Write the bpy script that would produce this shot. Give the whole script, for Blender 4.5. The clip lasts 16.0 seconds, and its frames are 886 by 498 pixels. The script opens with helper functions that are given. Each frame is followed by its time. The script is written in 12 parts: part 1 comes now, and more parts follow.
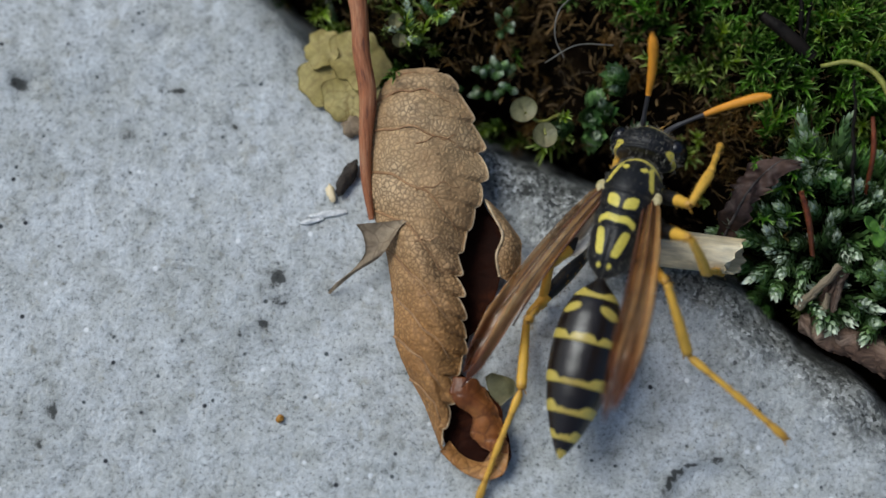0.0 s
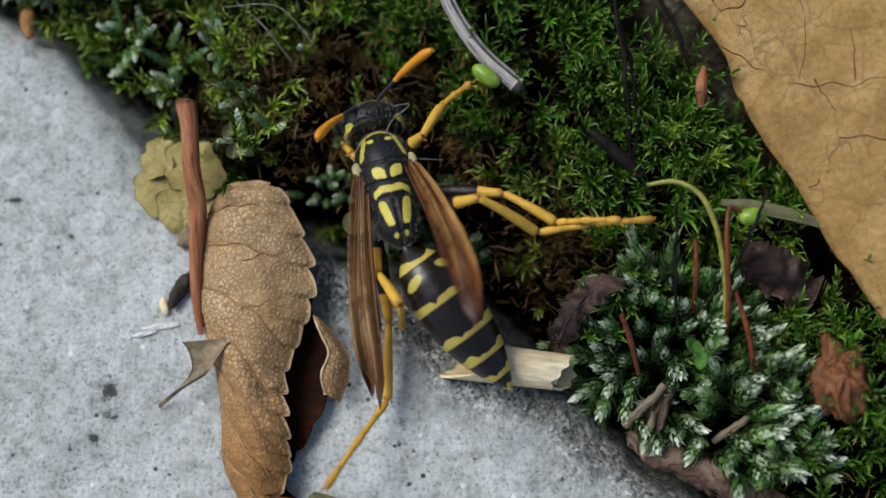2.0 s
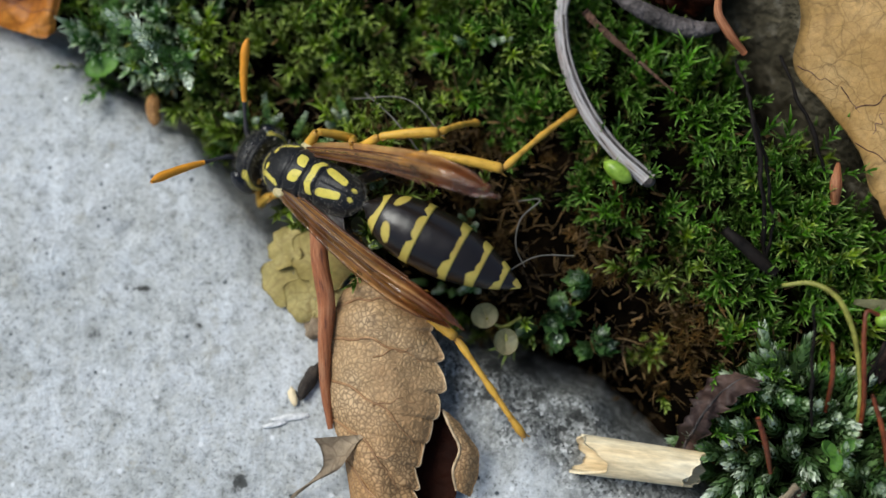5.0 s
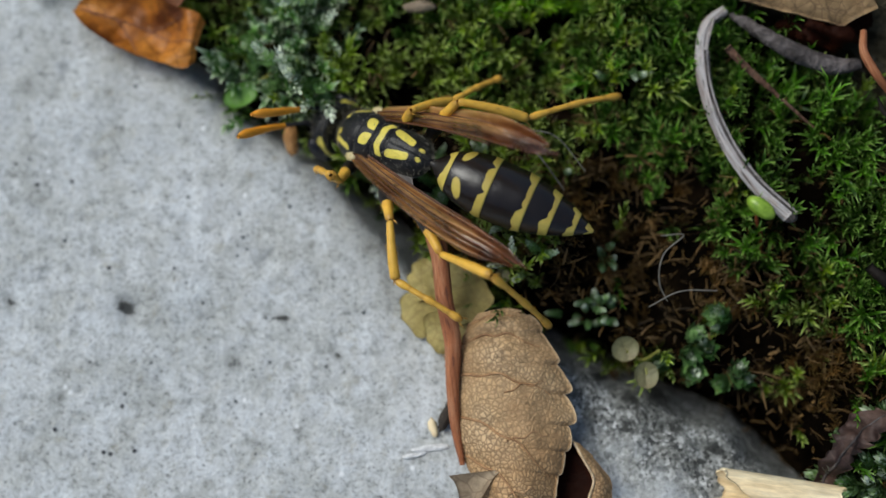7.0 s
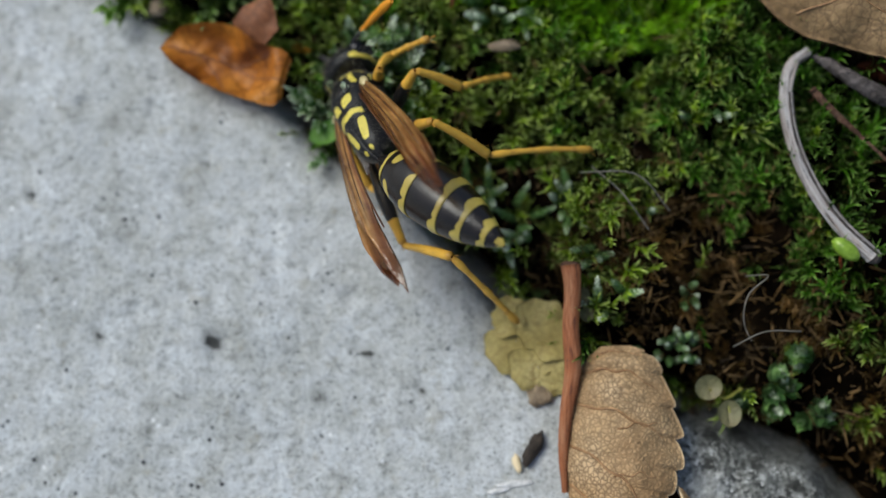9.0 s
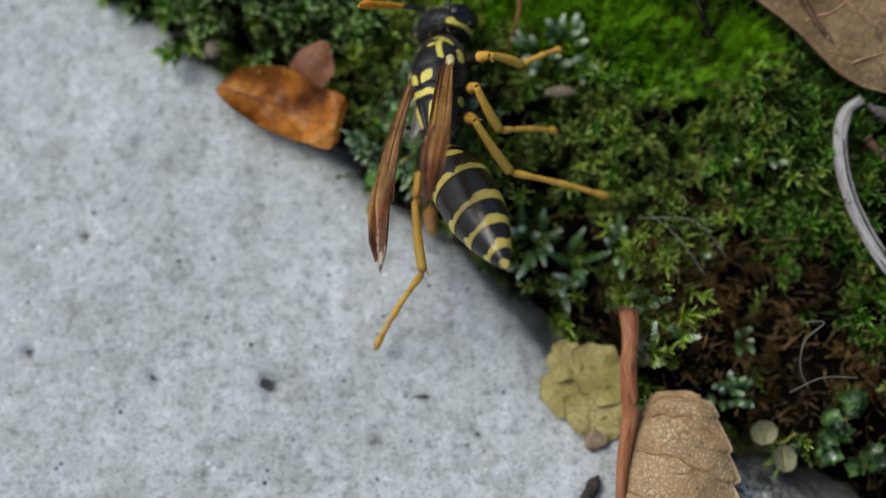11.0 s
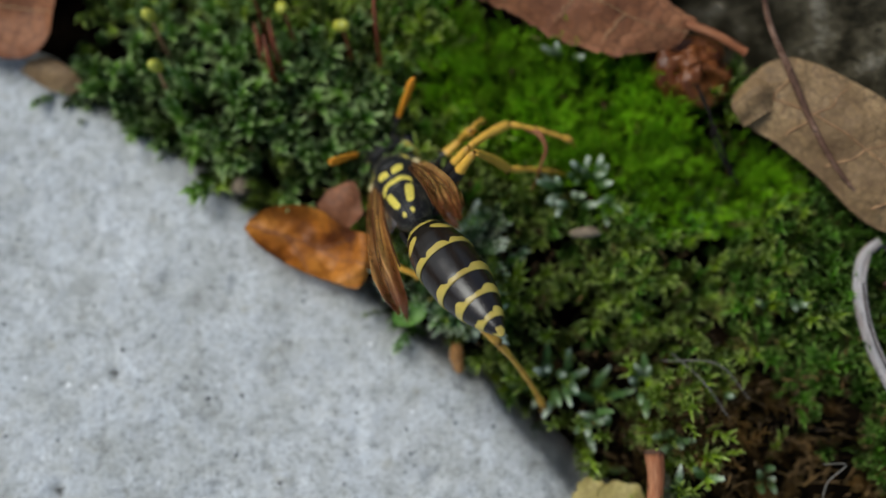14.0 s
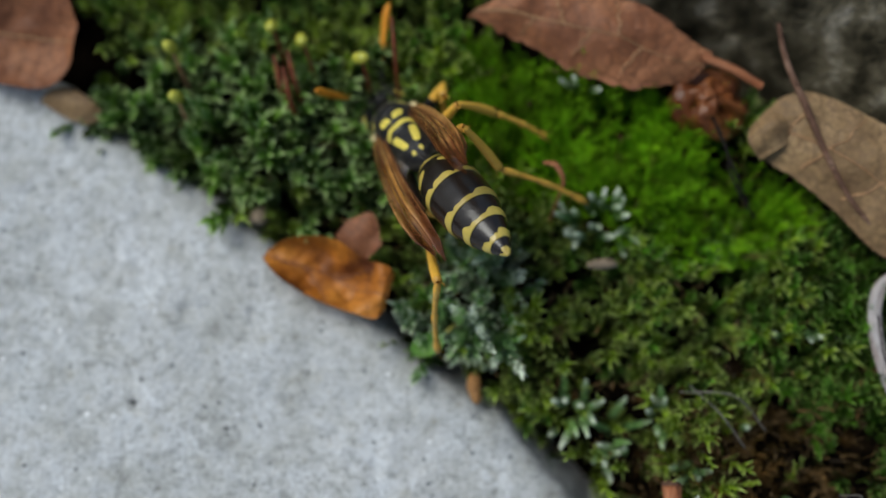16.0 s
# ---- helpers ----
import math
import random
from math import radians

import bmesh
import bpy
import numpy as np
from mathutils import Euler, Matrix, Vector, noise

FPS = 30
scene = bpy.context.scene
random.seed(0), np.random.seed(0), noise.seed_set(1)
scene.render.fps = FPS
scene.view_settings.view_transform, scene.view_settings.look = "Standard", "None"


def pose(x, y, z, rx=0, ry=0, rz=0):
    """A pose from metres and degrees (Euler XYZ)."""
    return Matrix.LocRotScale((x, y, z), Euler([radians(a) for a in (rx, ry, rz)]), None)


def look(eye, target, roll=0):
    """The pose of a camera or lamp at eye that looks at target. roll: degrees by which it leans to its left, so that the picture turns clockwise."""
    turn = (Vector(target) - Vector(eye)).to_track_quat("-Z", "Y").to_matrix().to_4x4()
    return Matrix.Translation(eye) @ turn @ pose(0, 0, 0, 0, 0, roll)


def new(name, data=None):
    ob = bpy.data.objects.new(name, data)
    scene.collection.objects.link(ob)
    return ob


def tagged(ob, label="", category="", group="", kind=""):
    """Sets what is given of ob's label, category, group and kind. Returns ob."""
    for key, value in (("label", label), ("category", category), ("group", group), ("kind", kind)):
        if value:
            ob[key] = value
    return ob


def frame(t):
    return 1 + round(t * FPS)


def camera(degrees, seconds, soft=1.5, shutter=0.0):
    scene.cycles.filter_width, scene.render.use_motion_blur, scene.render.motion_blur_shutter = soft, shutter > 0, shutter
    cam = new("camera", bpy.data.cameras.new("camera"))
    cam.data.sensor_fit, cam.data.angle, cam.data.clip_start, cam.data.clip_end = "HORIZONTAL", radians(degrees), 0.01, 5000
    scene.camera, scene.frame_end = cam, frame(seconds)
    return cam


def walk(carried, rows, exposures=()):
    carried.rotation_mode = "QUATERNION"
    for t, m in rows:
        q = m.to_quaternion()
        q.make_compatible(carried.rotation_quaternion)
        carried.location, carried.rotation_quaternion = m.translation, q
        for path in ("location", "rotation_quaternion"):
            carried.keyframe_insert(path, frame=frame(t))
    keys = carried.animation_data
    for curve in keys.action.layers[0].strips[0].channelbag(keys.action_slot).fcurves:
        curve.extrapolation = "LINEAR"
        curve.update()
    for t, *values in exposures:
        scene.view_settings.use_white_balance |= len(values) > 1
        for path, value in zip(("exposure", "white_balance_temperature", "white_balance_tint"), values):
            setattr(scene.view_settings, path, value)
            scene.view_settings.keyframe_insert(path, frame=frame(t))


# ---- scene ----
MM = 0.001  # the tables below are in millimetres
cam = camera(40.0, 16.0, soft=1.5)
cam.data.dof.use_dof = True
cam.data.dof.focus_distance, cam.data.dof.aperture_fstop = 0.0565, 20
# seconds, place in millimetres, then the turn in degrees
PATH = [
    (0.0, -0.000, -11.995, 56.436, 12.00, 0.00, 0.01),
    (0.5, 3.289, -11.012, 56.556, 11.66, 0.41, 0.04),
    (1.0, 6.098, -10.277, 56.690, 11.37, 0.37, -0.11),
    (1.5, 7.581, -6.777, 57.389, 10.71, 0.37, 0.10),
    (2.0, 8.624, -5.328, 57.701, 10.62, 0.60, 0.19),
    (2.5, 8.672, -3.967, 58.076, 10.56, 0.68, 0.27),
    (3.0, 8.260, -3.039, 58.126, 10.40, 0.79, 0.30),
    (3.5, 7.807, -1.714, 58.431, 10.17, 1.14, 0.43),
    (6.0, -0.468, 1.052, 59.161, 9.02, 1.54, 0.81),
    (6.5, -2.098, 1.587, 59.505, 9.24, 1.53, 0.96),
    (7.0, -3.250, 2.028, 59.716, 9.02, 1.54, 1.10),
    (7.5, -4.140, 2.593, 59.932, 8.77, 1.72, 1.16),
    (8.0, -5.060, 2.775, 60.222, 8.96, 1.75, 1.27),
    (8.5, -6.208, 3.334, 60.377, 8.56, 1.65, 1.32),
    (9.0, -6.944, 3.986, 60.817, 8.73, 1.96, 1.48),
    (11.5, -11.450, 5.998, 61.796, 9.93, 0.67, 1.63),
    (12.0, -11.687, 7.840, 62.703, 10.21, 0.71, 1.64),
    (12.5, -12.690, 9.465, 63.065, 10.10, 0.28, 1.50),
    (13.0, -13.448, 10.702, 63.304, 9.93, -0.17, 1.48),
    (13.5, -13.627, 11.195, 63.431, 9.99, -0.16, 1.49),
    (14.0, -13.515, 11.482, 63.387, 9.97, -0.12, 1.46),
    (14.5, -13.697, 11.263, 63.350, 10.18, -0.35, 1.39),
    (15.0, -13.596, 10.991, 63.314, 10.30, -0.11, 1.55),
    (15.5, -14.293, 11.156, 63.482, 10.46, -0.52, 1.51),
    (16.0, -14.803, 12.130, 63.906, 10.73, -0.46, 1.60),
]
walk(cam, [(t, pose(x * MM, y * MM, z * MM, rx, ry, rz)) for t, x, y, z, rx, ry, rz in PATH],
     exposures=[(0.0, -0.02, 6000, 4), (1.0, 0.02, 6050, 4), (2.0, 0.21, 6250, 4), (3.5, 0.24, 6250, 4), (5.5, 0.4, 6250, 4), (6.0, 0.4, 6250, 4), (6.5, 0.17, 6250, 4), (9.0, 0.15, 6250, 4), (16.0, 0.12, 6250, 4)])

# ---- light ----
world = bpy.data.worlds.new("world")
scene.world = world
world.use_nodes = True
wn, wl = world.node_tree.nodes, world.node_tree.links
sky = wn.new("ShaderNodeTexSky")
sky.sky_type, sky.sun_disc = "NISHITA", False
SUN_UP, SUN_ROUND = radians(52), radians(-60)
sky.sun_elevation, sky.sun_rotation = SUN_UP, SUN_ROUND
sky.air_density, sky.dust_density, sky.ozone_density = 1.0, 3.0, 1.0
wl.new(sky.outputs["Color"], wn["Background"].inputs["Color"])
wn["Background"].inputs["Strength"].default_value = 0.088
sun = new("sun", bpy.data.lights.new("sun", "SUN"))
sun.data.energy, sun.data.angle, sun.data.color = 1.9, radians(32), (1.0, 0.97, 0.92)
sun_from = Vector((math.sin(SUN_ROUND) * math.cos(SUN_UP), math.cos(SUN_ROUND) * math.cos(SUN_UP), math.sin(SUN_UP)))
sun.matrix_world = look(sun_from * 3, (0, 0, 0))


# ---- materials ----
def material(name):
    m = bpy.data.materials.new(name)
    m.use_nodes = True
    return m, m.node_tree.nodes, m.node_tree.links, m.node_tree.nodes["Principled BSDF"]


def tex_noise(n, l, scale, detail=4.0, rough=0.55, vec=None):
    t = n.new("ShaderNodeTexNoise")
    t.inputs["Scale"].default_value, t.inputs["Detail"].default_value, t.inputs["Roughness"].default_value = scale, detail, rough
    if vec is not None:
        l.new(vec, t.inputs["Vector"])
    return t


def ramp(n, l, fac, stops):
    r = n.new("ShaderNodeValToRGB")
    e = r.color_ramp.elements
    while len(e) < len(stops):
        e.new(0.5)
    for el, (p, c) in zip(e, stops):
        el.position, el.color = p, (*c, 1)
    l.new(fac, r.inputs["Fac"])
    return r


def mix(n, l, fac, a, b, mode="MIX"):
    m = n.new("ShaderNodeMix")
    m.data_type, m.blend_type = "RGBA", mode
    for sock, v in ((m.inputs["Factor"], fac), (m.inputs[6], a), (m.inputs[7], b)):
        if hasattr(v, "links"):
            l.new(v, sock)
        elif isinstance(v, tuple):
            sock.default_value = (*v, 1)
        else:
            sock.default_value = v
    return m.outputs[2]


def coords(n):
    return n.new("ShaderNodeTexCoord").outputs["Object"]


def bump(n, l, b, height, dist, strength=1.0, normal=None):
    k = n.new("ShaderNodeBump")
    k.inputs["Distance"].default_value, k.inputs["Strength"].default_value = dist, strength
    l.new(height, k.inputs["Height"])
    if normal is not None:
        l.new(normal, k.inputs["Normal"])
    if b is not None:
        l.new(k.outputs["Normal"], b.inputs["Normal"])
    return k.outputs["Normal"]


def mottled(name, stops, scale, rough=0.7, fine=4.0, depth=0.00004, spec=0.4, through_light=0.0, island=0.0):
    """A natural surface: colour by coarse noise over the stops, fine grain, relief; through_light lets light pass a thin sheet."""
    m, n, l, b = material(name)
    co = coords(n)
    a, f = tex_noise(n, l, scale, 5, 0.6, co), tex_noise(n, l, scale * fine, 4, 0.6, co)
    base = ramp(n, l, a.outputs["Fac"], stops).outputs["Color"]
    grain = ramp(n, l, f.outputs["Fac"], [(0.3, (0.72, 0.72, 0.72)), (0.7, (1.12, 1.12, 1.12))]).outputs["Color"]
    col = mix(n, l, 1.0, base, grain, "MULTIPLY")
    if island:
        g = n.new("ShaderNodeNewGeometry")
        r = ramp(n, l, g.outputs["Random Per Island"], [(0.0, (1 - island,) * 3), (1.0, (1 + island,) * 3)]).outputs["Color"]
        col = mix(n, l, 1.0, col, r, "MULTIPLY")
    l.new(col, b.inputs["Base Color"])
    b.inputs["Roughness"].default_value, b.inputs["Specular IOR Level"].default_value = rough, spec
    bump(n, l, b, f.outputs["Fac"], depth)
    if through_light:
        t = n.new("ShaderNodeBsdfTranslucent")
        l.new(col, t.inputs["Color"])
        s = n.new("ShaderNodeMixShader")
        s.inputs["Fac"].default_value = through_light
        l.new(b.outputs["BSDF"], s.inputs[1])
        l.new(t.outputs["BSDF"], s.inputs[2])
        l.new(s.outputs["Shader"], n["Material Output"].inputs["Surface"])
    return m


def streaked(name, stops, rough=0.6, round_about=1.6, lengthwise=0.35, depth=0.00015, cracks=None, spec=0.35):
    """Fibrous skin of a twig or stem: streaks that follow its length, with grain and, if given, dark cracks."""
    m, n, l, b = material(name)
    vec = n.new("ShaderNodeCombineXYZ")
    for sock, key, k in (("X", "turn_x", round_about), ("Y", "turn_y", round_about), ("Z", "run", lengthwise)):
        at, mul = n.new("ShaderNodeAttribute"), n.new("ShaderNodeMath")
        at.attribute_name, mul.operation, mul.inputs[1].default_value = key, "MULTIPLY", k
        l.new(at.outputs["Fac"], mul.inputs[0])
        l.new(mul.outputs["Value"], vec.inputs[sock])
    a, f = tex_noise(n, l, 1.0, 5, 0.65, vec.outputs["Vector"]), tex_noise(n, l, 4.2, 4, 0.65, vec.outputs["Vector"])
    col = ramp(n, l, a.outputs["Fac"], stops).outputs["Color"]
    col = mix(n, l, 1.0, col, ramp(n, l, f.outputs["Fac"], [(0.3, (0.7,) * 3), (0.7, (1.15,) * 3)]).outputs["Color"], "MULTIPLY")
    if cracks:
        c = tex_noise(n, l, 2.1, 3, 0.6, vec.outputs["Vector"])
        col = mix(n, l, ramp(n, l, c.outputs["Fac"], [(0.34, (1, 1, 1)), (0.4, (0, 0, 0))]).outputs["Color"], col, cracks)
    l.new(col, b.inputs["Base Color"])
    b.inputs["Roughness"].default_value, b.inputs["Specular IOR Level"].default_value = rough, spec
    bump(n, l, b, f.outputs["Fac"], depth, 0.8)
    return m


def make_concrete():
    """Pale cement with sand grains, dark specks, fine pores and weather stains."""
    m, n, l, b = material("concrete")
    co = coords(n)
    big, mid, fine = tex_noise(n, l, 140, 5, 0.6, co), tex_noise(n, l, 1500, 5, 0.7, co), tex_noise(n, l, 5200, 3, 0.65, co)
    base = ramp(n, l, big.outputs["Fac"], [(0.32, (0.4, 0.415, 0.415)), (0.5, (0.462, 0.477, 0.48)), (0.68, (0.51, 0.525, 0.532))]).outputs["Color"]
    blotch = tex_noise(n, l, 480, 4, 0.65, co)
    base = mix(n, l, 1.0, base, ramp(n, l, blotch.outputs["Fac"], [(0.32, (0.8, 0.79, 0.76)), (0.45, (0.97, 0.965, 0.95)), (0.55, (1.04, 1.04, 1.05)), (0.68, (1.16, 1.17, 1.19))]).outputs["Color"], "MULTIPLY")
    sand = ramp(n, l, mid.outputs["Fac"], [(0.33, (0.62, 0.62, 0.6)), (0.46, (0.98, 0.98, 0.98)), (0.68, (1.14, 1.14, 1.14))]).outputs["Color"]
    col = mix(n, l, 1.0, base, sand, "MULTIPLY")
    grains = ramp(n, l, fine.outputs["Fac"], [(0.3, (0.36, 0.36, 0.34)), (0.42, (0.95, 0.95, 0.95)), (0.66, (1.26, 1.26, 1.26))]).outputs["Color"]
    col = mix(n, l, 0.85, col, grains, "MULTIPLY")
    v = n.new("ShaderNodeTexVoronoi")
    v.inputs["Scale"].default_value = 1500
    l.new(co, v.inputs["Vector"])
    gate = tex_noise(n, l, 700, 2, 0.5, co)
    k = n.new("ShaderNodeMath")
    k.operation = "ADD"
    l.new(v.outputs["Distance"], k.inputs[0])
    l.new(ramp(n, l, gate.outputs["Fac"], [(0.38, (0.0,) * 3), (0.56, (0.45,) * 3)]).outputs["Color"], k.inputs[1])
    speck = ramp(n, l, k.outputs["Value"], [(0.1, (1, 1, 1)), (0.22, (0, 0, 0))]).outputs["Color"]
    col = mix(n, l, speck, col, (0.07, 0.08, 0.085))
    v2 = n.new("ShaderNodeTexVoronoi")
    v2.inputs["Scale"].default_value = 620
    l.new(co, v2.inputs["Vector"])
    white = ramp(n, l, v2.outputs["Distance"], [(0.05, (1, 1, 1)), (0.1, (0, 0, 0))]).outputs["Color"]
    col = mix(n, l, white, col, (0.78, 0.79, 0.8))
    # ochre dust caught in the hollows, and single dark sand grains
    dust = tex_noise(n, l, 900, 4, 0.7, co)
    col = mix(n, l, ramp(n, l, dust.outputs["Fac"], [(0.58, (0, 0, 0)), (0.72, (0.45,) * 3)]).outputs["Color"], col, (0.3, 0.27, 0.19))
    v3 = n.new("ShaderNodeTexVoronoi")
    v3.inputs["Scale"].default_value = 900
    l.new(co, v3.inputs["Vector"])
    some = n.new("ShaderNodeMath")
    some.operation = "ADD"
    l.new(v3.outputs["Distance"], some.inputs[0])
    l.new(ramp(n, l, v3.outputs["Color"], [(0.3, (0.0,) * 3), (0.4, (0.5,) * 3)]).outputs["Color"], some.inputs[1])
    col = mix(n, l, ramp(n, l, some.outputs["Value"], [(0.07, (1, 1, 1)), (0.13, (0, 0, 0))]).outputs["Color"], col, (0.035, 0.037, 0.042))
    dirt = n.new("ShaderNodeAttribute")
    dirt.attribute_name = "dirt"
    # the weathered rim shows its bare sand: single grains, pale, grey and black
    crust = n.new("ShaderNodeTexVoronoi")
    crust.inputs["Scale"].default_value = 6500
    l.new(co, crust.inputs["Vector"])
    grime = ramp(n, l, crust.outputs["Color"], [(0.16, (0.025, 0.026, 0.025)), (0.3, (0.13, 0.132, 0.125)), (0.5, (0.27, 0.275, 0.265)), (0.68, (0.4, 0.405, 0.39)), (0.85, (0.6, 0.6, 0.6))]).outputs["Color"]
    grime = mix(n, l, 1.0, grime, ramp(n, l, tex_noise(n, l, 1100, 5, 0.75, co).outputs["Fac"], [(0.36, (0.22, 0.22, 0.2)), (0.5, (0.72, 0.72, 0.7)), (0.64, (1.2, 1.2, 1.2))]).outputs["Color"], "MULTIPLY")
    col = mix(n, l, dirt.outputs["Fac"], col, grime)
    at = n.new("ShaderNodeAttribute")
    at.attribute_name = "stain"
    # stains sit in the pores between the sand grains
    pore = n.new("ShaderNodeMath")
    pore.operation = "MULTIPLY_ADD"
    pore.inputs[1].default_value = -0.95
    l.new(tex_noise(n, l, 3200, 4, 0.7, co).outputs["Fac"], pore.inputs[0])
    l.new(at.outputs["Fac"], pore.inputs[2])
    col = mix(n, l, ramp(n, l, pore.outputs["Value"], [(0.0, (0, 0, 0)), (0.16, (0.85,) * 3)]).outputs["Color"], col, (0.045, 0.046, 0.044))
    col = mix(n, l, 1.0, col, ramp(n, l, at.outputs["Fac"], [(0.0, (1, 1, 1)), (1.0, (0.5, 0.5, 0.48))]).outputs["Color"], "MULTIPLY")
    l.new(col, b.inputs["Base Color"])
    b.inputs["Roughness"].default_value = 0.85
    b.inputs["Specular IOR Level"].default_value = 0.25
    one = bump(n, l, None, mid.outputs["Fac"], 0.00016, 0.9)
    two = bump(n, l, None, k.outputs["Value"], 0.00004, 0.6, one)
    bump(n, l, b, fine.outputs["Fac"], 0.00006, 0.8, two)
    return m


def plant(name, low, high, tip, rough=0.5, glow=0.3, tip_from=0.6, tip_to=1.0, shine=0.4):
    """Leaflets: each its own shade between low and high, tips of another colour; 'along' runs from foot to tip of a leaflet."""
    m, n, l, b = material(name)
    g = n.new("ShaderNodeNewGeometry")
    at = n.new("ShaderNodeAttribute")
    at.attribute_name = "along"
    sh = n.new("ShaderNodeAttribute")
    sh.attribute_name = "wither_shade"
    each = n.new("ShaderNodeAttribute")
    each.attribute_name = "shade"
    share = mix(n, l, 0.6, g.outputs["Random Per Island"], each.outputs["Fac"])
    col = mix(n, l, share, low, high)
    wide = tex_noise(n, l, 420, 4, 0.6, coords(n))
    tone = ramp(n, l, wide.outputs["Fac"], [(0.3, (0.25, 0.26, 0.22)), (0.5, (0.8, 0.8, 0.75)), (0.7, (1.75, 1.65, 1.3))]).outputs["Color"]
    col = mix(n, l, 1.0, col, tone, "MULTIPLY")
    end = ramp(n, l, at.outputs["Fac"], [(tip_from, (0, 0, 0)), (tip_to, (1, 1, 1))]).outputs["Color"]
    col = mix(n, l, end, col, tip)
    # near black stands in for shade low on the shoots; also on withered ones
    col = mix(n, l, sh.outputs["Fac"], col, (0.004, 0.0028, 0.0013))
    l.new(col, b.inputs["Base Color"])
    b.inputs["Roughness"].default_value = rough
    # leaflets darkened this way lose their gloss too
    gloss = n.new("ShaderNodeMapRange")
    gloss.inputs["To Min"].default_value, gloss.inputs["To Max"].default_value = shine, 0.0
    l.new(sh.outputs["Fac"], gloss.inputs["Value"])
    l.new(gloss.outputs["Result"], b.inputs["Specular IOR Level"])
    t = n.new("ShaderNodeBsdfTranslucent")
    l.new(col, t.inputs["Color"])
    s = n.new("ShaderNodeMixShader")
    s.inputs["Fac"].default_value = glow
    l.new(b.outputs["BSDF"], s.inputs[1])
    l.new(t.outputs["BSDF"], s.inputs[2])
    l.new(s.outputs["Shader"], n["Material Output"].inputs["Surface"])
    return m


CONCRETE = make_concrete()
# earth coloured near black, so the deep shade of the joint is in it
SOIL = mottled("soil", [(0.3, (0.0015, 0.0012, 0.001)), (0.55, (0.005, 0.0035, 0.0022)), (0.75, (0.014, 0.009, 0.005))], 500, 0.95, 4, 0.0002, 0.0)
STONE = mottled("old_stone", [(0.3, (0.01, 0.009, 0.005)), (0.43, (0.04, 0.034, 0.02)), (0.56, (0.11, 0.095, 0.062)), (0.72, (0.33, 0.3, 0.24))], 480, 0.9, 5, 0.0006, 0.1)
MOSS_GREEN = plant("moss_green", (0.012, 0.038, 0.002), (0.29, 0.45, 0.022), (0.54, 0.66, 0.18), 0.34, 0.1, 0.5, shine=0.22)
MOSS_DARK = plant("moss_dark", (0.003, 0.018, 0.001), (0.095, 0.26, 0.014), (0.3, 0.48, 0.1), 0.32, 0.1, 0.55, shine=0.22)
MOSS_FINE = plant("moss_fine", (0.08, 0.26, 0.004), (0.33, 0.66, 0.016), (0.42, 0.74, 0.04), 0.45, 0.3, 0.6, shine=0.15)
MOSS_BROWN = plant("moss_brown", (0.004, 0.002, 0.001), (0.15, 0.08, 0.022), (0.24, 0.17, 0.05), 0.5, 0.1, 0.6, shine=0.1)
MOSS_LITTER = plant("moss_litter", (0.008, 0.005, 0.003), (0.22, 0.135, 0.055), (0.26, 0.17, 0.08), 0.55, 0.1, 0.6, shine=0.15)
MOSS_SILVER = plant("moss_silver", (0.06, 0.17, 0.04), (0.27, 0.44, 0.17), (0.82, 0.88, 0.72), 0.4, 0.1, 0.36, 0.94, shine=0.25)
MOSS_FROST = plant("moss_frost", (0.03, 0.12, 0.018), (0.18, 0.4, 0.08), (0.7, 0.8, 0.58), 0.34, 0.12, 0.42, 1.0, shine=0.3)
MOSS_ROUND = plant("moss_round", (0.025, 0.085, 0.008), (0.15, 0.3, 0.04), (0.46, 0.6, 0.25), 0.36, 0.15, 0.55, 1.05, shine=0.2)

# ---- meshes: all shapes are given in millimetres ----
def sheet_mesh(name, verts, faces, mats, attrs=None, smooth=True):
    me = bpy.data.meshes.new(name)
    v = np.asarray(verts, dtype=np.float64) * MM
    f = np.asarray(faces, dtype=np.int32)
    me.vertices.add(len(v))
    me.vertices.foreach_set("co", v.ravel())
    me.loops.add(f.size)
    me.loops.foreach_set("vertex_index", f.ravel())
    me.polygons.add(len(f))
    me.polygons.foreach_set("loop_start", np.arange(0, f.size, f.shape[1], dtype=np.int32))
    me.update(calc_edges=True)
    me.validate()
    if smooth:
        me.polygons.foreach_set("use_smooth", np.ones(len(me.polygons), dtype=bool))
    for key, val in (attrs or {}).items():
        a = me.attributes.new(key, "FLOAT", "POINT")
        a.data.foreach_set("value", np.asarray(val, dtype=np.float32))
    for m in mats if isinstance(mats, (list, tuple)) else [mats]:
        me.materials.append(m)
    return me


def thing(name, label, category, at=(0, 0, 0), me=None, group="", kind=""):
    ob = new(name, me)
    ob.location = Vector(at) * MM
    return tagged(ob, label, category, group, kind)


def piece(name, me, parent, label="", at=None):
    ob = new(name, me)
    ob.parent = parent
    if at is not None:
        ob.location = Vector(at) * MM
    return tagged(ob, label)


def grid_faces(nu, nv, closed=False):
    """Quads of a grid of nu rows with nv points each; closed joins the ends of the rows."""
    i, j = np.meshgrid(np.arange(nu - 1), np.arange(nv if closed else nv - 1), indexing="ij")
    k = (j + 1) % nv
    return np.stack([i * nv + j, i * nv + k, (i + 1) * nv + k, (i + 1) * nv + j], -1).reshape(-1, 4)


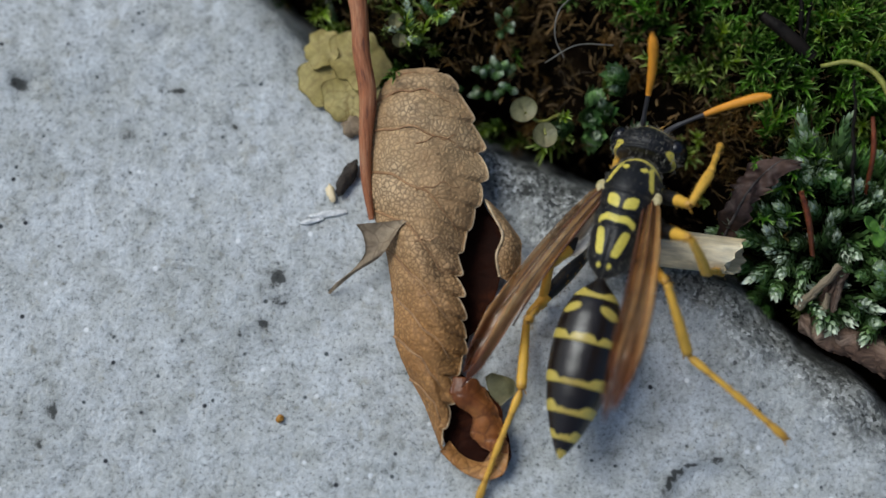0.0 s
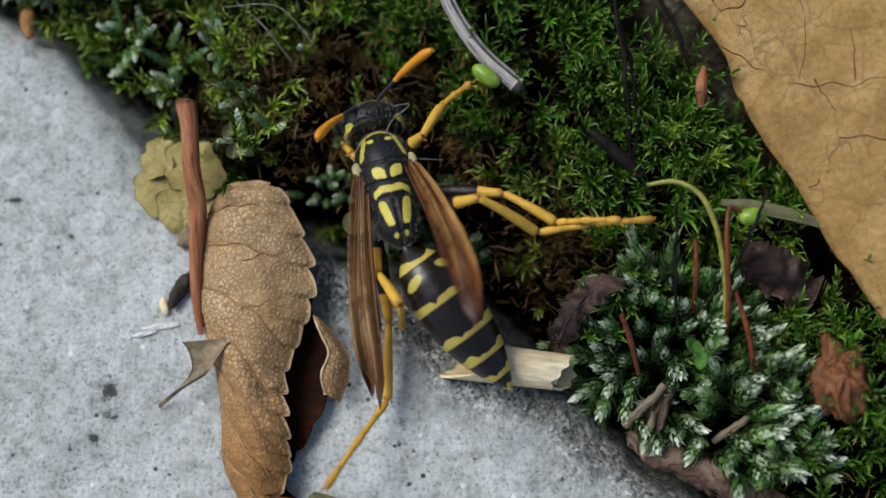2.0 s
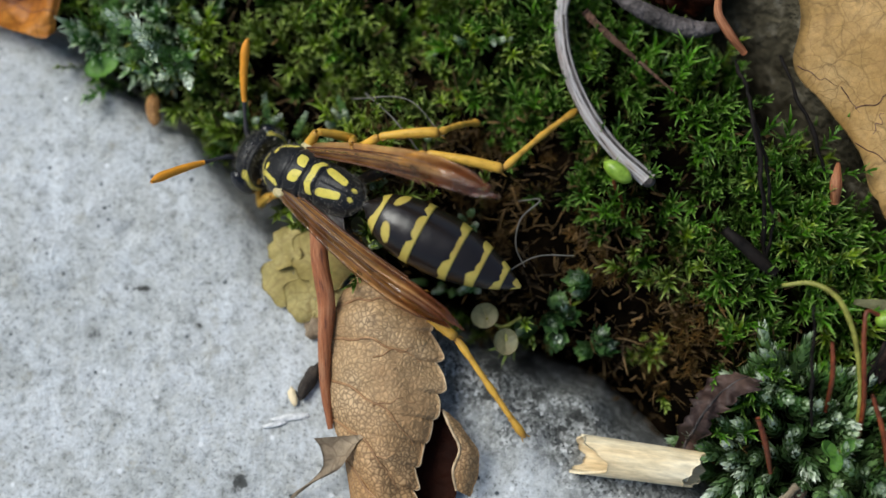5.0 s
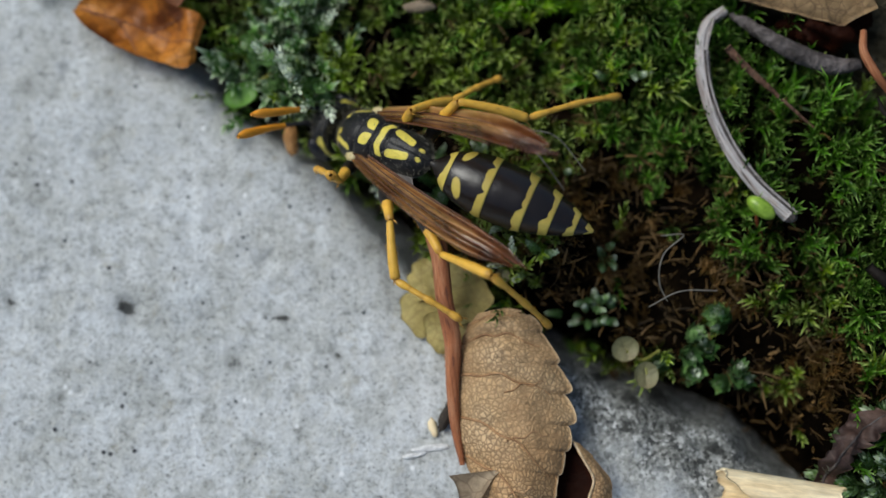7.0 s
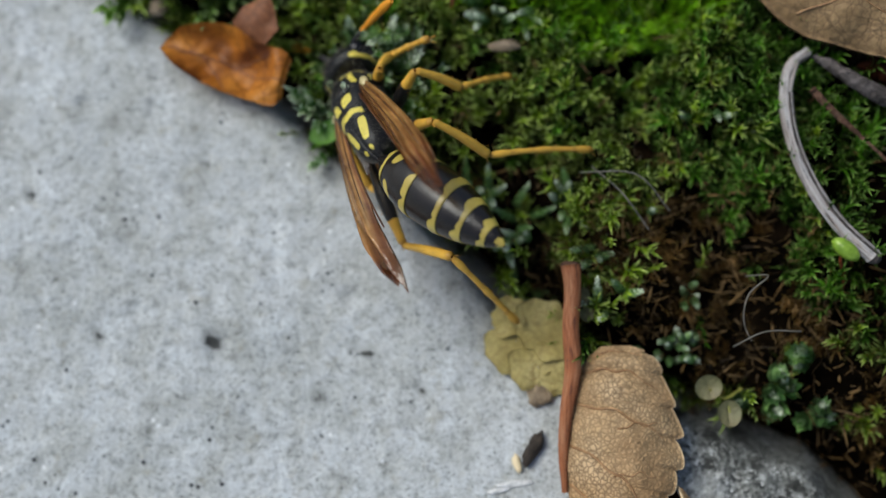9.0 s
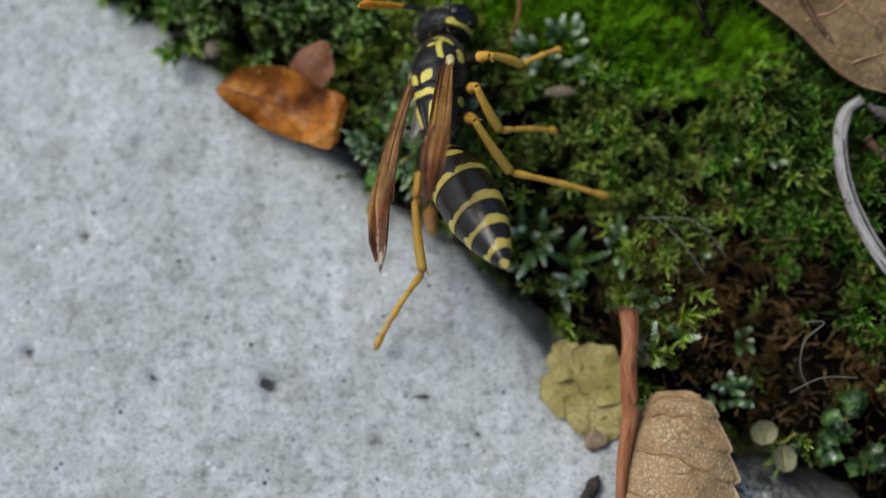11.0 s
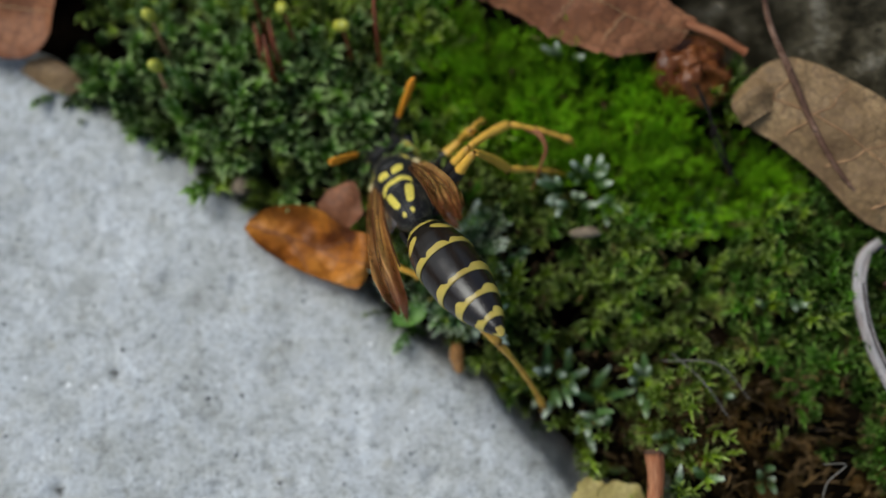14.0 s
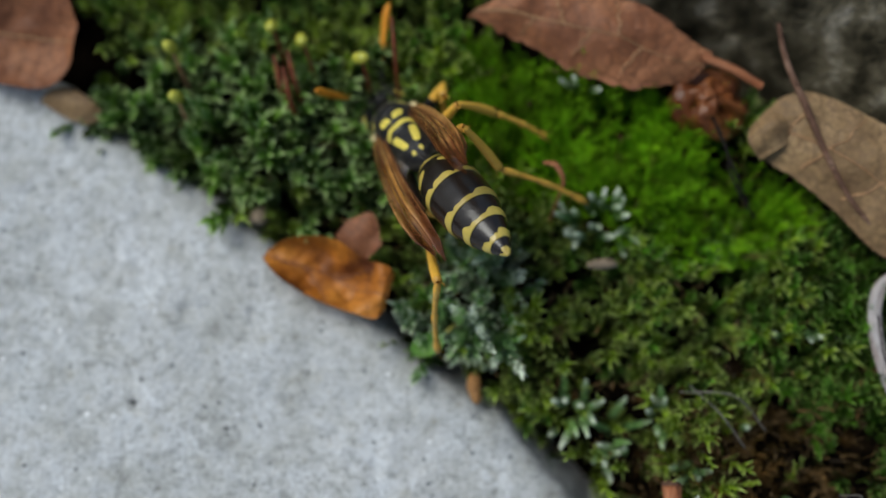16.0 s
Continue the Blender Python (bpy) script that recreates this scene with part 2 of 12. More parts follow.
def fractal(x, y, size, octaves=4, seed=0.0):
    """Smooth noise about zero for arrays of x and y in millimetres."""
    rng = np.random.RandomState(int(abs(seed) * 10) + 7)
    out, amp, tot = np.zeros_like(np.asarray(x, float)), 1.0, 0.0
    for k in range(octaves):
        g = rng.rand(64, 64)
        u, v = np.asarray(x) / size * 2**k + 17.3 * k, np.asarray(y) / size * 2**k + 9.1 * k
        iu, iv = np.floor(u).astype(int), np.floor(v).astype(int)
        a, b = u - iu, v - iv
        a, b = a * a * (3 - 2 * a), b * b * (3 - 2 * b)
        p = lambda di, dj: g[(iu + di) % 64, (iv + dj) % 64]
        out = out + amp * ((p(0, 0) * (1 - a) + p(1, 0) * a) * (1 - b) + (p(0, 1) * (1 - a) + p(1, 1) * a) * b - 0.5)
        tot += amp
        amp *= 0.5
    return out * 2 / tot


def off_line(x, y, line):
    """Signed distance from a line of points: positive on the side to the right of its way."""
    x, y = np.asarray(x, float), np.asarray(y, float)
    best, sign = np.full(x.shape, 1e9), np.zeros(x.shape)
    for (ax, ay), (bx, by) in zip(line[:-1], line[1:]):
        dx, dy = bx - ax, by - ay
        t = np.clip(((x - ax) * dx + (y - ay) * dy) / (dx * dx + dy * dy), 0, 1)
        d = np.hypot(x - ax - t * dx, y - ay - t * dy)
        s = np.sign((x - ax) * dy - (y - ay) * dx)
        near = d < best - 1e-9
        best, sign = np.where(near, d, best), np.where(near, s, sign)
    return best * sign


EDGE = [(-8000, 5600), (-60, 46), (-39.2, 33.4), (-35, 31.5), (-29.7, 28.3), (-24.3, 25), (-20.2, 21.6), (-16, 18.5), (-11.4, 15.2), (-7, 10.6), (-3, 7.3), (1.7, 5.2), (5.3, 3.9), (8.7, 2.2), (13.2, -1.3), (17.5, -5.3), (20.4, -7.7), (40, -24), (8000, -6000)]
STONE_LINE = [(-8000, 5632), (-30, 52), (-8, 38.3), (0, 35.6), (4, 33), (9, 28), (16.3, 20), (20.5, 15), (27, 8), (45, -9), (8000, -5980)]


def slab_depth(x, y):
    return off_line(x, y, EDGE)


def moss_margin(x, y):
    """How far the moss stays back from the slab's edge."""
    return 0.55 + 0.6 * np.clip((x + 14) / 6, 0, 1) + 0.7 * np.exp(-(((x + 6) / 5) ** 2 + ((y - 12) / 5) ** 2)) + 1.1 * np.maximum(np.exp(-(((x - 2.8) / 6) ** 2 + ((y - 7) / 4) ** 2)), np.exp(-(((x - 9.5) / 5) ** 2 + ((y - 3.5) / 4) ** 2))) + 0.45 * fractal(x, y, 2.6, 3, 2.0)


def ground_height(x, y):
    """The earth in the joint: deep beside the slab, a low mound under the moss."""
    d = -slab_depth(x, y)
    s = -off_line(x, y, STONE_LINE)
    rise = np.clip((d - moss_margin(x, y) + 0.5) / 1.8, 0, 1)
    z = -5.5 + 5.1 * rise * rise * (3 - 2 * rise) + 1.5 * fractal(x, y, 4.5, 3, 0.3) * rise
    z = z + 0.9 * np.clip((d - 4) / 10, 0, 1)
    z = np.where(s > -2.2, z - 4.0 * np.clip((s + 2.2) / 1.5, 0, 1), z)
    return np.where(d < 0.3, -5.5, z)

# ---- the slab, the earth and the stone ----
def spread(lo, hi, step, far):
    """Even steps from lo to hi, then wider and wider ones to far on both sides."""
    inner = np.arange(lo, hi + step / 2, step)
    out, d = [], step
    while not out or out[-1] < far:
        d *= 1.7
        out.append((out[-1] if out else 0) + d)
    out = np.array(out)
    return np.concatenate([lo - out[::-1], inner, hi + out])


PITS = [(-17.8, 12.5, 0.5), (-13.9, 10.75, 0.45), (-20.4, 8.3, 0.75), (-10.05, 6.1, 0.3), (-21.6, 17.4, 0.3), (-23.2, 12.8, 0.28), (-24.9, 9.7, 0.35), (-18.9, 7.6, 0.3), (-22.6, 16.0, 0.35), (-26.5, 8.4, 0.4), (-33, 9.6, 0.5), (-16.5, 8.0, 0.3), (-30.5, 15.6, 0.4), (-12.6, 3.9, 0.18), (-28, 20.5, 0.35), (-24.6, 20.5, 0.3)]
STAINS = [(4.5, 4.2, 0.9, 0.6), (6.4, 3.0, 1.0, 0.7), (8.4, 1.8, 1.0, 0.5), (3.0, 5.4, 0.8, 0.4), (7.5, 1.0, 0.7, 0.5), (5.3, 2.4, 0.6, 0.4), (4.0, 3.0, 0.4, 0.5), (-7.6, -1.0, 0.2, 0.3), (-7.9, -1.9, 0.25, 0.2), (-7.55, -2.5, 0.3, 0.3), (-8.5, -1.7, 0.3, 0.25), (-8.2, -4.3, 0.5, 0.2), (-9.2, -5.0, 0.22, 0.2), (-6.0, -7.9, 0.3, 0.2), (-5.3, -1.9, 0.3, 0.15), (-7.8, -1.4, 0.5, 0.9), (-8.1, -2.4, 0.35, 0.5), (-9.2, -4.0, 0.5, 0.4), (-8.4, -3.6, 0.3, 0.3), (-18.6, -9.4, 0.4, 0.9), (-18.0, -7.6, 0.25, 0.7), (-20.9, 8.2, 0.7, 0.6), (-14, 11, 0.5, 0.5), (-13.2, 1.2, 0.3, 0.2), (-12.9, 7.9, 0.5, 0.2), (-17.6, 3.8, 0.8, 0.12), (-8.6, -1.9, 0.25, 1.6), (-7.0, -2.6, 0.2, 0.7), (-19.4, -8.4, 0.2, 1.0), (-15.2, 5.6, 0.4, 0.4), (-11.4, 9.2, 0.3, 0.3), (-25.6, 13.6, 0.5, 0.25)]


def build_pavement():
    xs, ys = spread(-47, 27, 0.3, 7000), spread(-14, 39, 0.3, 7000)
    x, y = np.meshgrid(xs, ys, indexing="ij")
    d = slab_depth(x, y) + 0.5 * fractal(x, y, 3.0, 4, 0.1)
    z = 0.22 * fractal(x, y, 6, 4, 0.2) + 0.10 * fractal(x, y, 0.9, 3, 0.5)
    z *= np.clip(1 - (np.abs(x) + np.abs(y)) / 400, 0.2, 1)
    worn = np.where(x < -8, 1.8, 2.4)
    z -= 0.28 * worn * np.clip((worn - d) / worn, 0, 1) ** 2 * np.clip(1 + fractal(x, y, 4, 3, 0.9), 0.4, 1.6)
    z = np.where(d < 0, z + d * 2.4, z)
    stain = (0.25 + 0.3 * np.clip((x + 1) / 3, 0, 1) * np.clip((12 - x) / 5, 0.35, 1)) * np.clip(1.2 - d / (1 + np.clip(x / 4, 0, 1)), 0, 1) * (0.7 + fractal(x, y, 1.2, 3, 1.2))
    for px, py, r in PITS:
        r = 0.8 * r
        g = np.exp(-(((x - px) / r) ** 2 + ((y - py) / r) ** 2) * (1 + 0.8 * fractal(x, y, 0.6, 3, 0.7)))
        z -= 0.3 * g
        stain = np.maximum(stain, 0.85 * g * np.clip(0.7 + 1.5 * fractal(x, y, 0.6, 3, 0.7), 0, 1.2))
    for px, py, rx, ry in STAINS:
        g = np.exp(-(((x - px) / rx) ** 2 + ((y - py) / ry) ** 2)) * np.clip(0.8 + 2.2 * fractal(x, y, 0.7, 4, 0.4), 0, 1.3)
        stain = np.maximum(stain, 0.8 * g)
    dirt = 1.9 * np.clip((4.6 - d) / 4.6, 0, 1) ** 1.1 * np.clip((x + 2) / 5, 0, 1) * np.clip((13.5 - x) / 5, 0.45, 1) + 0.22 * np.clip((1.6 - d) / 1.6, 0, 1)
    dirt = np.clip(dirt * (1.0 + 0.9 * fractal(x, y, 2.0, 5, 1.7)), 0, 0.9)
    z += 0.34 * fractal(x, y, 1.1, 4, 2.3) * np.clip(dirt * 2, 0, 1)
    dip = np.exp(-(((x - 12) / 2.4) ** 2 + ((y + 11.3) / 1.4) ** 2) ** 2)
    z -= 0.5 * dip
    ring = np.exp(-((np.hypot((x - 12.4) / 2.3, (y + 11.6) / 1.7) - 1) / 0.12) ** 2)
    z += 0.22 * ring * np.clip(0.6 + fractal(x, y, 1.5, 3, 3.1), 0, 1.4)
    stain = np.maximum(stain, 0.8 * ring * np.clip(0.5 + 1.6 * fractal(x, y, 1.5, 3, 3.1), 0, 1.2))
    faces = grid_faces(len(xs), len(ys))
    keep = (d.ravel()[faces] > -2.2).any(1)
    return sheet_mesh("pavement", np.stack([x, y, z], -1).reshape(-1, 3), faces[keep][:, ::-1], CONCRETE, {"stain": np.clip(stain, 0, 1).ravel(), "dirt": dirt.ravel()})


tagged(new("pavement", build_pavement()), "pale grey weathered concrete slab with pits and specks", "pavement", kind="structure")


def build_ground():
    xs, ys = spread(-46, 34, 0.5, 7000), spread(-20, 44, 0.5, 7000)
    x, y = np.meshgrid(xs, ys, indexing="ij")
    z = ground_height(x, y) - 1.3 + 0.25 * fractal(x, y, 1.2, 3, 0.6)
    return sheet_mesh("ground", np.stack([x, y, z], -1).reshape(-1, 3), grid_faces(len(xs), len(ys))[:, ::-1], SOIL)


tagged(new("ground", build_ground()), "near-black earth in the joint beside the slab", "ground", kind="structure")


def build_stone():
    xs, ys = spread(-30, 34, 0.5, 7000), spread(5, 46, 0.5, 7000)
    x, y = np.meshgrid(xs, ys, indexing="ij")
    s = -off_line(x, y, STONE_LINE) + 0.8 * fractal(x, y, 5, 4, 0.8)
    z = -1.5 + 6.5 * np.clip(s / 4.0, 0, 1) ** 0.6 + 1.4 * fractal(x, y, 4, 5, 1.1) * np.clip(s / 3, 0, 1)
    z = np.where(s < 0, -1.5 + 2 * s, z)
    faces = grid_faces(len(xs), len(ys))
    keep = (s.ravel()[faces] > -2.0).any(1)
    return sheet_mesh("kerb_stone", np.stack([x, y, z], -1).reshape(-1, 3), faces[keep][:, ::-1], STONE)


tagged(new("kerb_stone", build_stone()), "rough grey stone edged with dark algae behind the moss", "kerb", kind="structure")

# ---- moss ----
def unit(a):
    return a / np.maximum(np.linalg.norm(a, axis=-1, keepdims=True), 1e-9)


def blades(foot, way, length, width, bend, rng):
    """Pointed leaflets, five points and three faces each: feet, ways, lengths, widths, downward bend."""
    way = unit(way)
    side = unit(np.cross(way, np.array([0, 0, 1.0]) + 0.3 * rng.randn(len(way), 3)))
    up = np.cross(side, way)
    L, W = length[:, None], width[:, None]
    mid = foot + way * L * 0.5 + up * L * 0.10
    tip = foot + way * L + np.array([0, 0, -1.0]) * (bend * length)[:, None]
    v = np.stack([foot - side * W * 0.35, foot + side * W * 0.35, mid + side * W * 0.5 + up * W * 0.25, tip, mid - side * W * 0.5 + up * W * 0.25, mid], 1)
    t = np.array([[0, 1, 5], [1, 2, 5], [0, 5, 4], [5, 2, 3], [4, 5, 3]])
    n = len(foot)
    faces = (np.arange(n)[:, None, None] * 6 + t[None]).reshape(-1, 3)
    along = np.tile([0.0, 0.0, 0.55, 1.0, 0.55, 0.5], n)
    return v.reshape(-1, 3), faces, along


def rosettes(rng, x, y, z, tall, count, length, width, splay, bend=0.1, lean=0.35, axis=None):
    """Moss shoots at x, y, z: each a spiral of leaflets that opens like a star at the top."""
    n = len(x)
    ax = unit(np.stack([lean * rng.randn(n), lean * rng.randn(n), np.ones(n)], -1)) if axis is None else unit(axis)
    k = np.arange(count)
    turn = k * 2.4 + rng.rand(n, 1) * 6.28
    frac = (k + 0.5) / count * np.ones((n, 1))
    e1 = unit(np.cross(ax, np.array([0.31, 0.87, 0.13])))
    e2 = np.cross(ax, e1)
    rad = np.cos(turn)[..., None] * e1[:, None] + np.sin(turn)[..., None] * e2[:, None]
    ang = splay * (0.55 + 0.85 * rng.rand(n, 1)) * (1.15 - 0.75 * frac) * (0.75 + 0.5 * rng.rand(n, count))
    way = rad * np.sin(ang)[..., None] + ax[:, None] * np.cos(ang)[..., None]
    foot = np.stack([x, y, z], -1)[:, None] + ax[:, None] * (tall[:, None] * (0.25 + 0.75 * frac))[..., None]
    size = (0.45 + 0.95 * rng.rand(n, 1)) * (0.65 + 0.55 * rng.rand(n, count))
    v, f, a = blades(foot.reshape(-1, 3), way.reshape(-1, 3), (length * size).ravel(), (width * (0.6 + 0.4 * size)).ravel(), bend * (2.6 * rng.rand(n * count) - 0.5), rng)
    return v, f, a


def scatter(rng, n, lo, hi):
    return lo[0] + (hi[0] - lo[0]) * rng.rand(n), lo[1] + (hi[1] - lo[1]) * rng.rand(n)


def blob(x, y, cx, cy, rx, ry):
    return np.exp(-(((x - cx) / rx) ** 2 + ((y - cy) / ry) ** 2))


SILVER = [(18.7, 0.6, 4.2, 3.6), (21.2, -2.6, 3.2, 2.4), (23.6, -5.0, 1.8, 1.2), (-13.4, 21.6, 2.0, 2.6), (-11.9, 23.8, 1.6, 0.9), (-7.9, 15.8, 0.9, 1.2), (-5.6, 14.4, 0.9, 1.4), (-3.0, 15.7, 0.6, 0.9), (-5.2, 11.2, 0.7, 1.2), (-6.3, 25.6, 1.6, 1.0), (-12.4, 20.0, 1.3, 1.6), (2.4, 8.6, 1.5, 0.9), (-14.6, 19.6, 0.9, 0.7), (0.8, 19.3, 0.45, 0.45), (3.4, 19.9, 0.45, 0.45), (4.4, 20.2, 0.4, 0.45), (3.0, 11.2, 0.4, 0.4), (6.0, 12.4, 0.35, 0.35), (1.0, 15.2, 0.35, 0.35), (8.8, 8.2, 0.4, 0.35), (-1.8, 13.0, 0.4, 0.5), (11.4, 9.4, 0.35, 0.4), (-7.5, 32.6, 0.4, 0.6), (9.0, 4.6, 0.8, 0.8), (-0.9, 10.6, 1.0, 0.8), (7.2, 6.6, 1.0, 0.7)]
BROWN = [(1.0, 14.0, 3.0, 3.5), (9.0, 9.0, 5.0, 4.0), (2.0, 11.0, 4.5, 3.0), (13.0, 3.0, 3.0, 3.0), (14.5, 6.0, 2.0, 2.5), (2.8, 14.2, 5.5, 3.4), (5.5, 11.0, 5, 3.5), (-3.2, 12.6, 2.5, 2), (-0.5, 13.2, 3.0, 1.5), (6.4, 8.2, 4.0, 3.2), (10.2, 4.8, 3.6, 2.6), (-4.6, 17.0, 3, 1.0), (12.5, 7.0, 3, 2)]
BARE = [(4.5, 9.6, 3.6, 1.6), (4.6, 13.4, 2.2, 1.2), (9.6, 7.2, 1.6, 1.6), (7.6, 12.4, 2.4, 1.3), (11.5, 13.0, 2.0, 1.4), (16.5, 16.8, 1.2, 2.2), (27.0, -3.5, 4.6, 5.5), (24.6, 1.6, 2.4, 2.4), (22.4, 5.0, 2.0, 1.2), (23.5, -8.5, 4.0, 2.0), (24.0, 3.0, 3.0, 2.2), (12.5, 3.6, 3.2, 2.6), (-9.0, 22.0, 3.0, 1.6)]


def region(x, y):
    """Shares of silver, brown, fine and round-leaved moss at a place."""
    silver = np.max([blob(x, y, *b) for b in SILVER], 0)
    brown = np.max([blob(x, y, *b) for b in BROWN], 0)
    fine = np.maximum(np.maximum(blob(x, y, -6.0, 29.8, 7.2, 4.2), blob(x, y, -10.2, 31.6, 5.2, 4.6)), np.maximum(blob(x, y, -1.5, 27, 4.0, 3.2), blob(x, y, 1.5, 26.5, 3.5, 2.4)))
    rounded = np.maximum(blob(x, y, -27, 31.5, 9, 4.5), blob(x, y, -19.5, 29.5, 4, 5))
    return silver, brown, fine, rounded


def open_ground(x, y, margin):
    return (-slab_depth(x, y) > margin) & (-off_line(x, y, STONE_LINE) < np.where(x < 12, -1.0, 0.6))


COVERED = [([(-23.5, 23.2), (-20.5, 22.4), (-17.6, 21.6)], 1.5), ([(-12.5, 36.2), (-7.0, 35.0), (-2.0, 33.8)], 1.5), ([(2.5, 30.0), (7.5, 27.5), (13.0, 23.8)], 1.8), ([(16.9, -3.5), (20.0, -5.0), (24.2, -7.6), (30, -12)], 1.0), ([(7.8, 0.2), (11, -0.2), (14.2, -0.6)], 1.2), ([(-36.5, 31.9), (-33.6, 31.0)], 1.0), ([(-41, 35.5), (-35.5, 35)], 2.4), ([(23.5, 17.5), (27, 10), (31, 3)], 3.0)]


def uncovered(x, y):
    """Where no leaf or root lies on the moss."""
    return np.min([np.abs(off_line(x, y, line)) - reach for line, reach in COVERED], 0) > 0


def build_moss():
    rng = np.random.RandomState(5)
    x, y = scatter(rng, 27000, (-40, -10), (34, 40))
    bare = fractal(x, y, 2.4, 3, 4.0)
    far = np.clip((y - 17) / 4, 0, 1)
    ok = open_ground(x, y, 0.0) & uncovered(x, y) & (-slab_depth(x, y) > np.maximum(moss_margin(x, y), 0.6)) & (rng.rand(len(x)) < 0.46 - 0.1 * np.clip((x + 2) / 5, 0, 1) * np.clip((18 - y) / 3, 0, 1) * np.clip((16 - x) / 3, 0, 1) + 0.22 * far - 0.8 * np.max([blob(x, y, *b) for b in BARE], 0) + (2.3 - 1.4 * far) * bare + 2.0 * (region(x, y)[0] > 0.3))
    x, y = x[ok], y[ok]
    silver, brown, fine, rounded = region(x, y)
    pick = rng.rand(len(x))
    kinds = np.where(silver > 0.33 + 0.15 * pick, np.where((x < -10) & (pick < 0.7), 6, 1), np.where(rounded > 0.35 + 0.2 * pick, 4, np.where(fine > 0.4 + 0.15 * pick, 3, np.where(brown + 0.55 * np.clip(fractal(x, y, 3.2, 3, 5.0), 0, 1) > 0.3 + 0.75 * pick, 2, np.where(pick + 0.5 * fractal(x, y, 4, 2, 3.0) > 0.25 + 0.6 * np.clip((x + 3) / 9, 0, 1), 0, 5)))))
    z = ground_height(x, y) - 1.4
    # shoots at the rim lean out over the joint
    dx, dy = slab_depth(x + 0.5, y) - slab_depth(x, y), slab_depth(x, y + 0.5) - slab_depth(x, y)
    rim = np.clip(1 - (-slab_depth(x, y) - moss_margin(x, y)) / 2.6, 0, 1)
    axis = np.stack([1.1 * rim * dx + 0.3 * rng.randn(len(x)), 1.1 * rim * dy + 0.3 * rng.randn(len(x)), np.ones(len(x))], -1)
    specs = {0: ("green_moss", MOSS_GREEN, 2.8, 20, 0.88, 0.14, 0.95, "bright green star-leaved moss growing in the joint"),
             5: ("dark_moss", MOSS_DARK, 2.8, 20, 0.9, 0.135, 0.85, "deep green moss with narrow pointed leaves"),
             2: ("brown_moss", MOSS_BROWN, 2.3, 26, 0.52, 0.06, 1.5, "withered brown moss between the green tufts"),
             3: ("fine_moss", MOSS_FINE, 2.9, 14, 0.6, 0.055, 0.5, "fine velvety bright green moss cushion"),
             4: ("round_leaved_moss", MOSS_ROUND, 3.2, 20, 1.15, 0.4, 1.0, "blue-green moss of small blunt rosettes"),
             6: ("frosted_moss", MOSS_FROST, 3.0, 22, 0.85, 0.27, 0.9, "leafy green moss with frosted white leaf tips")}
    for kind, (name, mat, tall, count, length, width, splay, label) in specs.items():
        m = kinds == kind
        sel = np.flatnonzero(m)
        if kind == 2:
            sel = sel[rng.rand(len(sel)) < 0.75]
        if kind == 4:
            sel = sel[rng.rand(len(sel)) < 0.5]
        if kind == 3:
            sel = np.concatenate([sel] * 8)
        apart = 0.34 if kind == 3 else 0.2
        sel = sel[-slab_depth(x[sel], y[sel]) > 1.1]
        px, py = x[sel] + apart * rng.randn(len(sel)), y[sel] + apart * rng.randn(len(sel))
        lie = axis[sel] + (np.stack([0.8 * rng.randn(len(sel)), 0.8 * rng.randn(len(sel)), 0 * sel], -1) if kind == 2 else 0)
        v, f, a = rosettes(rng, px, py, z[sel], tall * (0.38 + 0.82 * rng.rand(len(sel)) + (1.5 - 0.8 * np.clip((py - 17) / 4, 0, 1)) * np.clip(fractal(px, py, 1.7, 2, 6.0) + 0.05, -0.22, 0.45)), count, length, width, splay, 0.12, axis=lie)
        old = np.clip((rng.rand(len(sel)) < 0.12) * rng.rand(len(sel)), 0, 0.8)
        # lower leaflets blackened: shade at the shoots' feet put into their colour
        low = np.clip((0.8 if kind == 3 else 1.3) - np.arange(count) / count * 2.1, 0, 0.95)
        wither_shade = np.repeat(np.maximum(old[:, None], low[None]).ravel(), 6)
        shade = np.repeat(np.clip(rng.rand(len(sel)) + 0.6 * fractal(px, py, 1.3, 2, 7.0), 0, 1), 6 * count)
        tagged(new(name, sheet_mesh(name, v, f, mat, {"along": a, "wither_shade": wither_shade, "shade": shade}, smooth=False)), label, "moss", kind="stuff")
    # silver catkins: tight spindles of overlapping scales
    sel = np.flatnonzero((kinds == 1) & (rng.rand(len(x)) < np.where(x > 10, 0.5, 0.5)))
    n, count = len(sel), 30
    near = np.argmax([blob(x[sel], y[sel], *b) for b in SILVER], 0)
    mid = np.array([b[:2] for b in SILVER])[near]
    wide = np.array([b[2] for b in SILVER])[near]
    out = (np.stack([x[sel], y[sel]], -1) - mid) / wide[:, None]
    ax = unit(np.concatenate([np.where(x[sel] > 10, 1.1, 0.45)[:, None] * out, np.zeros((n, 1))], -1) + 0.5 * axis[sel] + np.stack([0.5 * rng.randn(n), 0.5 * rng.randn(n), 0.3 + 0 * sel], -1))
    small = (wide < 1.7) & (x[sel] > -10)
    tall = 2.1 * (0.6 + 0.8 * rng.rand(n)) * np.where(x[sel] > 10, 0.9, np.where(small, np.where(x[sel] < 0, 0.66, 0.36), 1.15))
    base = np.stack([x[sel], y[sel], z[sel] + np.where(x[sel] > 10, 1.4, 1.8) + 0.9 * rng.rand(n) + np.where(x[sel] > 10, 0.6, 0) * np.clip(1 - np.linalg.norm(out, axis=-1), 0, 1)], -1)
    k = np.arange(count)
    frac = (k + 0.5) / count * np.ones((n, 1))
    turn = k * 2.4 + rng.rand(n, 1) * 6.28
    e1 = unit(np.cross(ax, np.array([0.31, 0.87, 0.13])))
    e2 = np.cross(ax, e1)
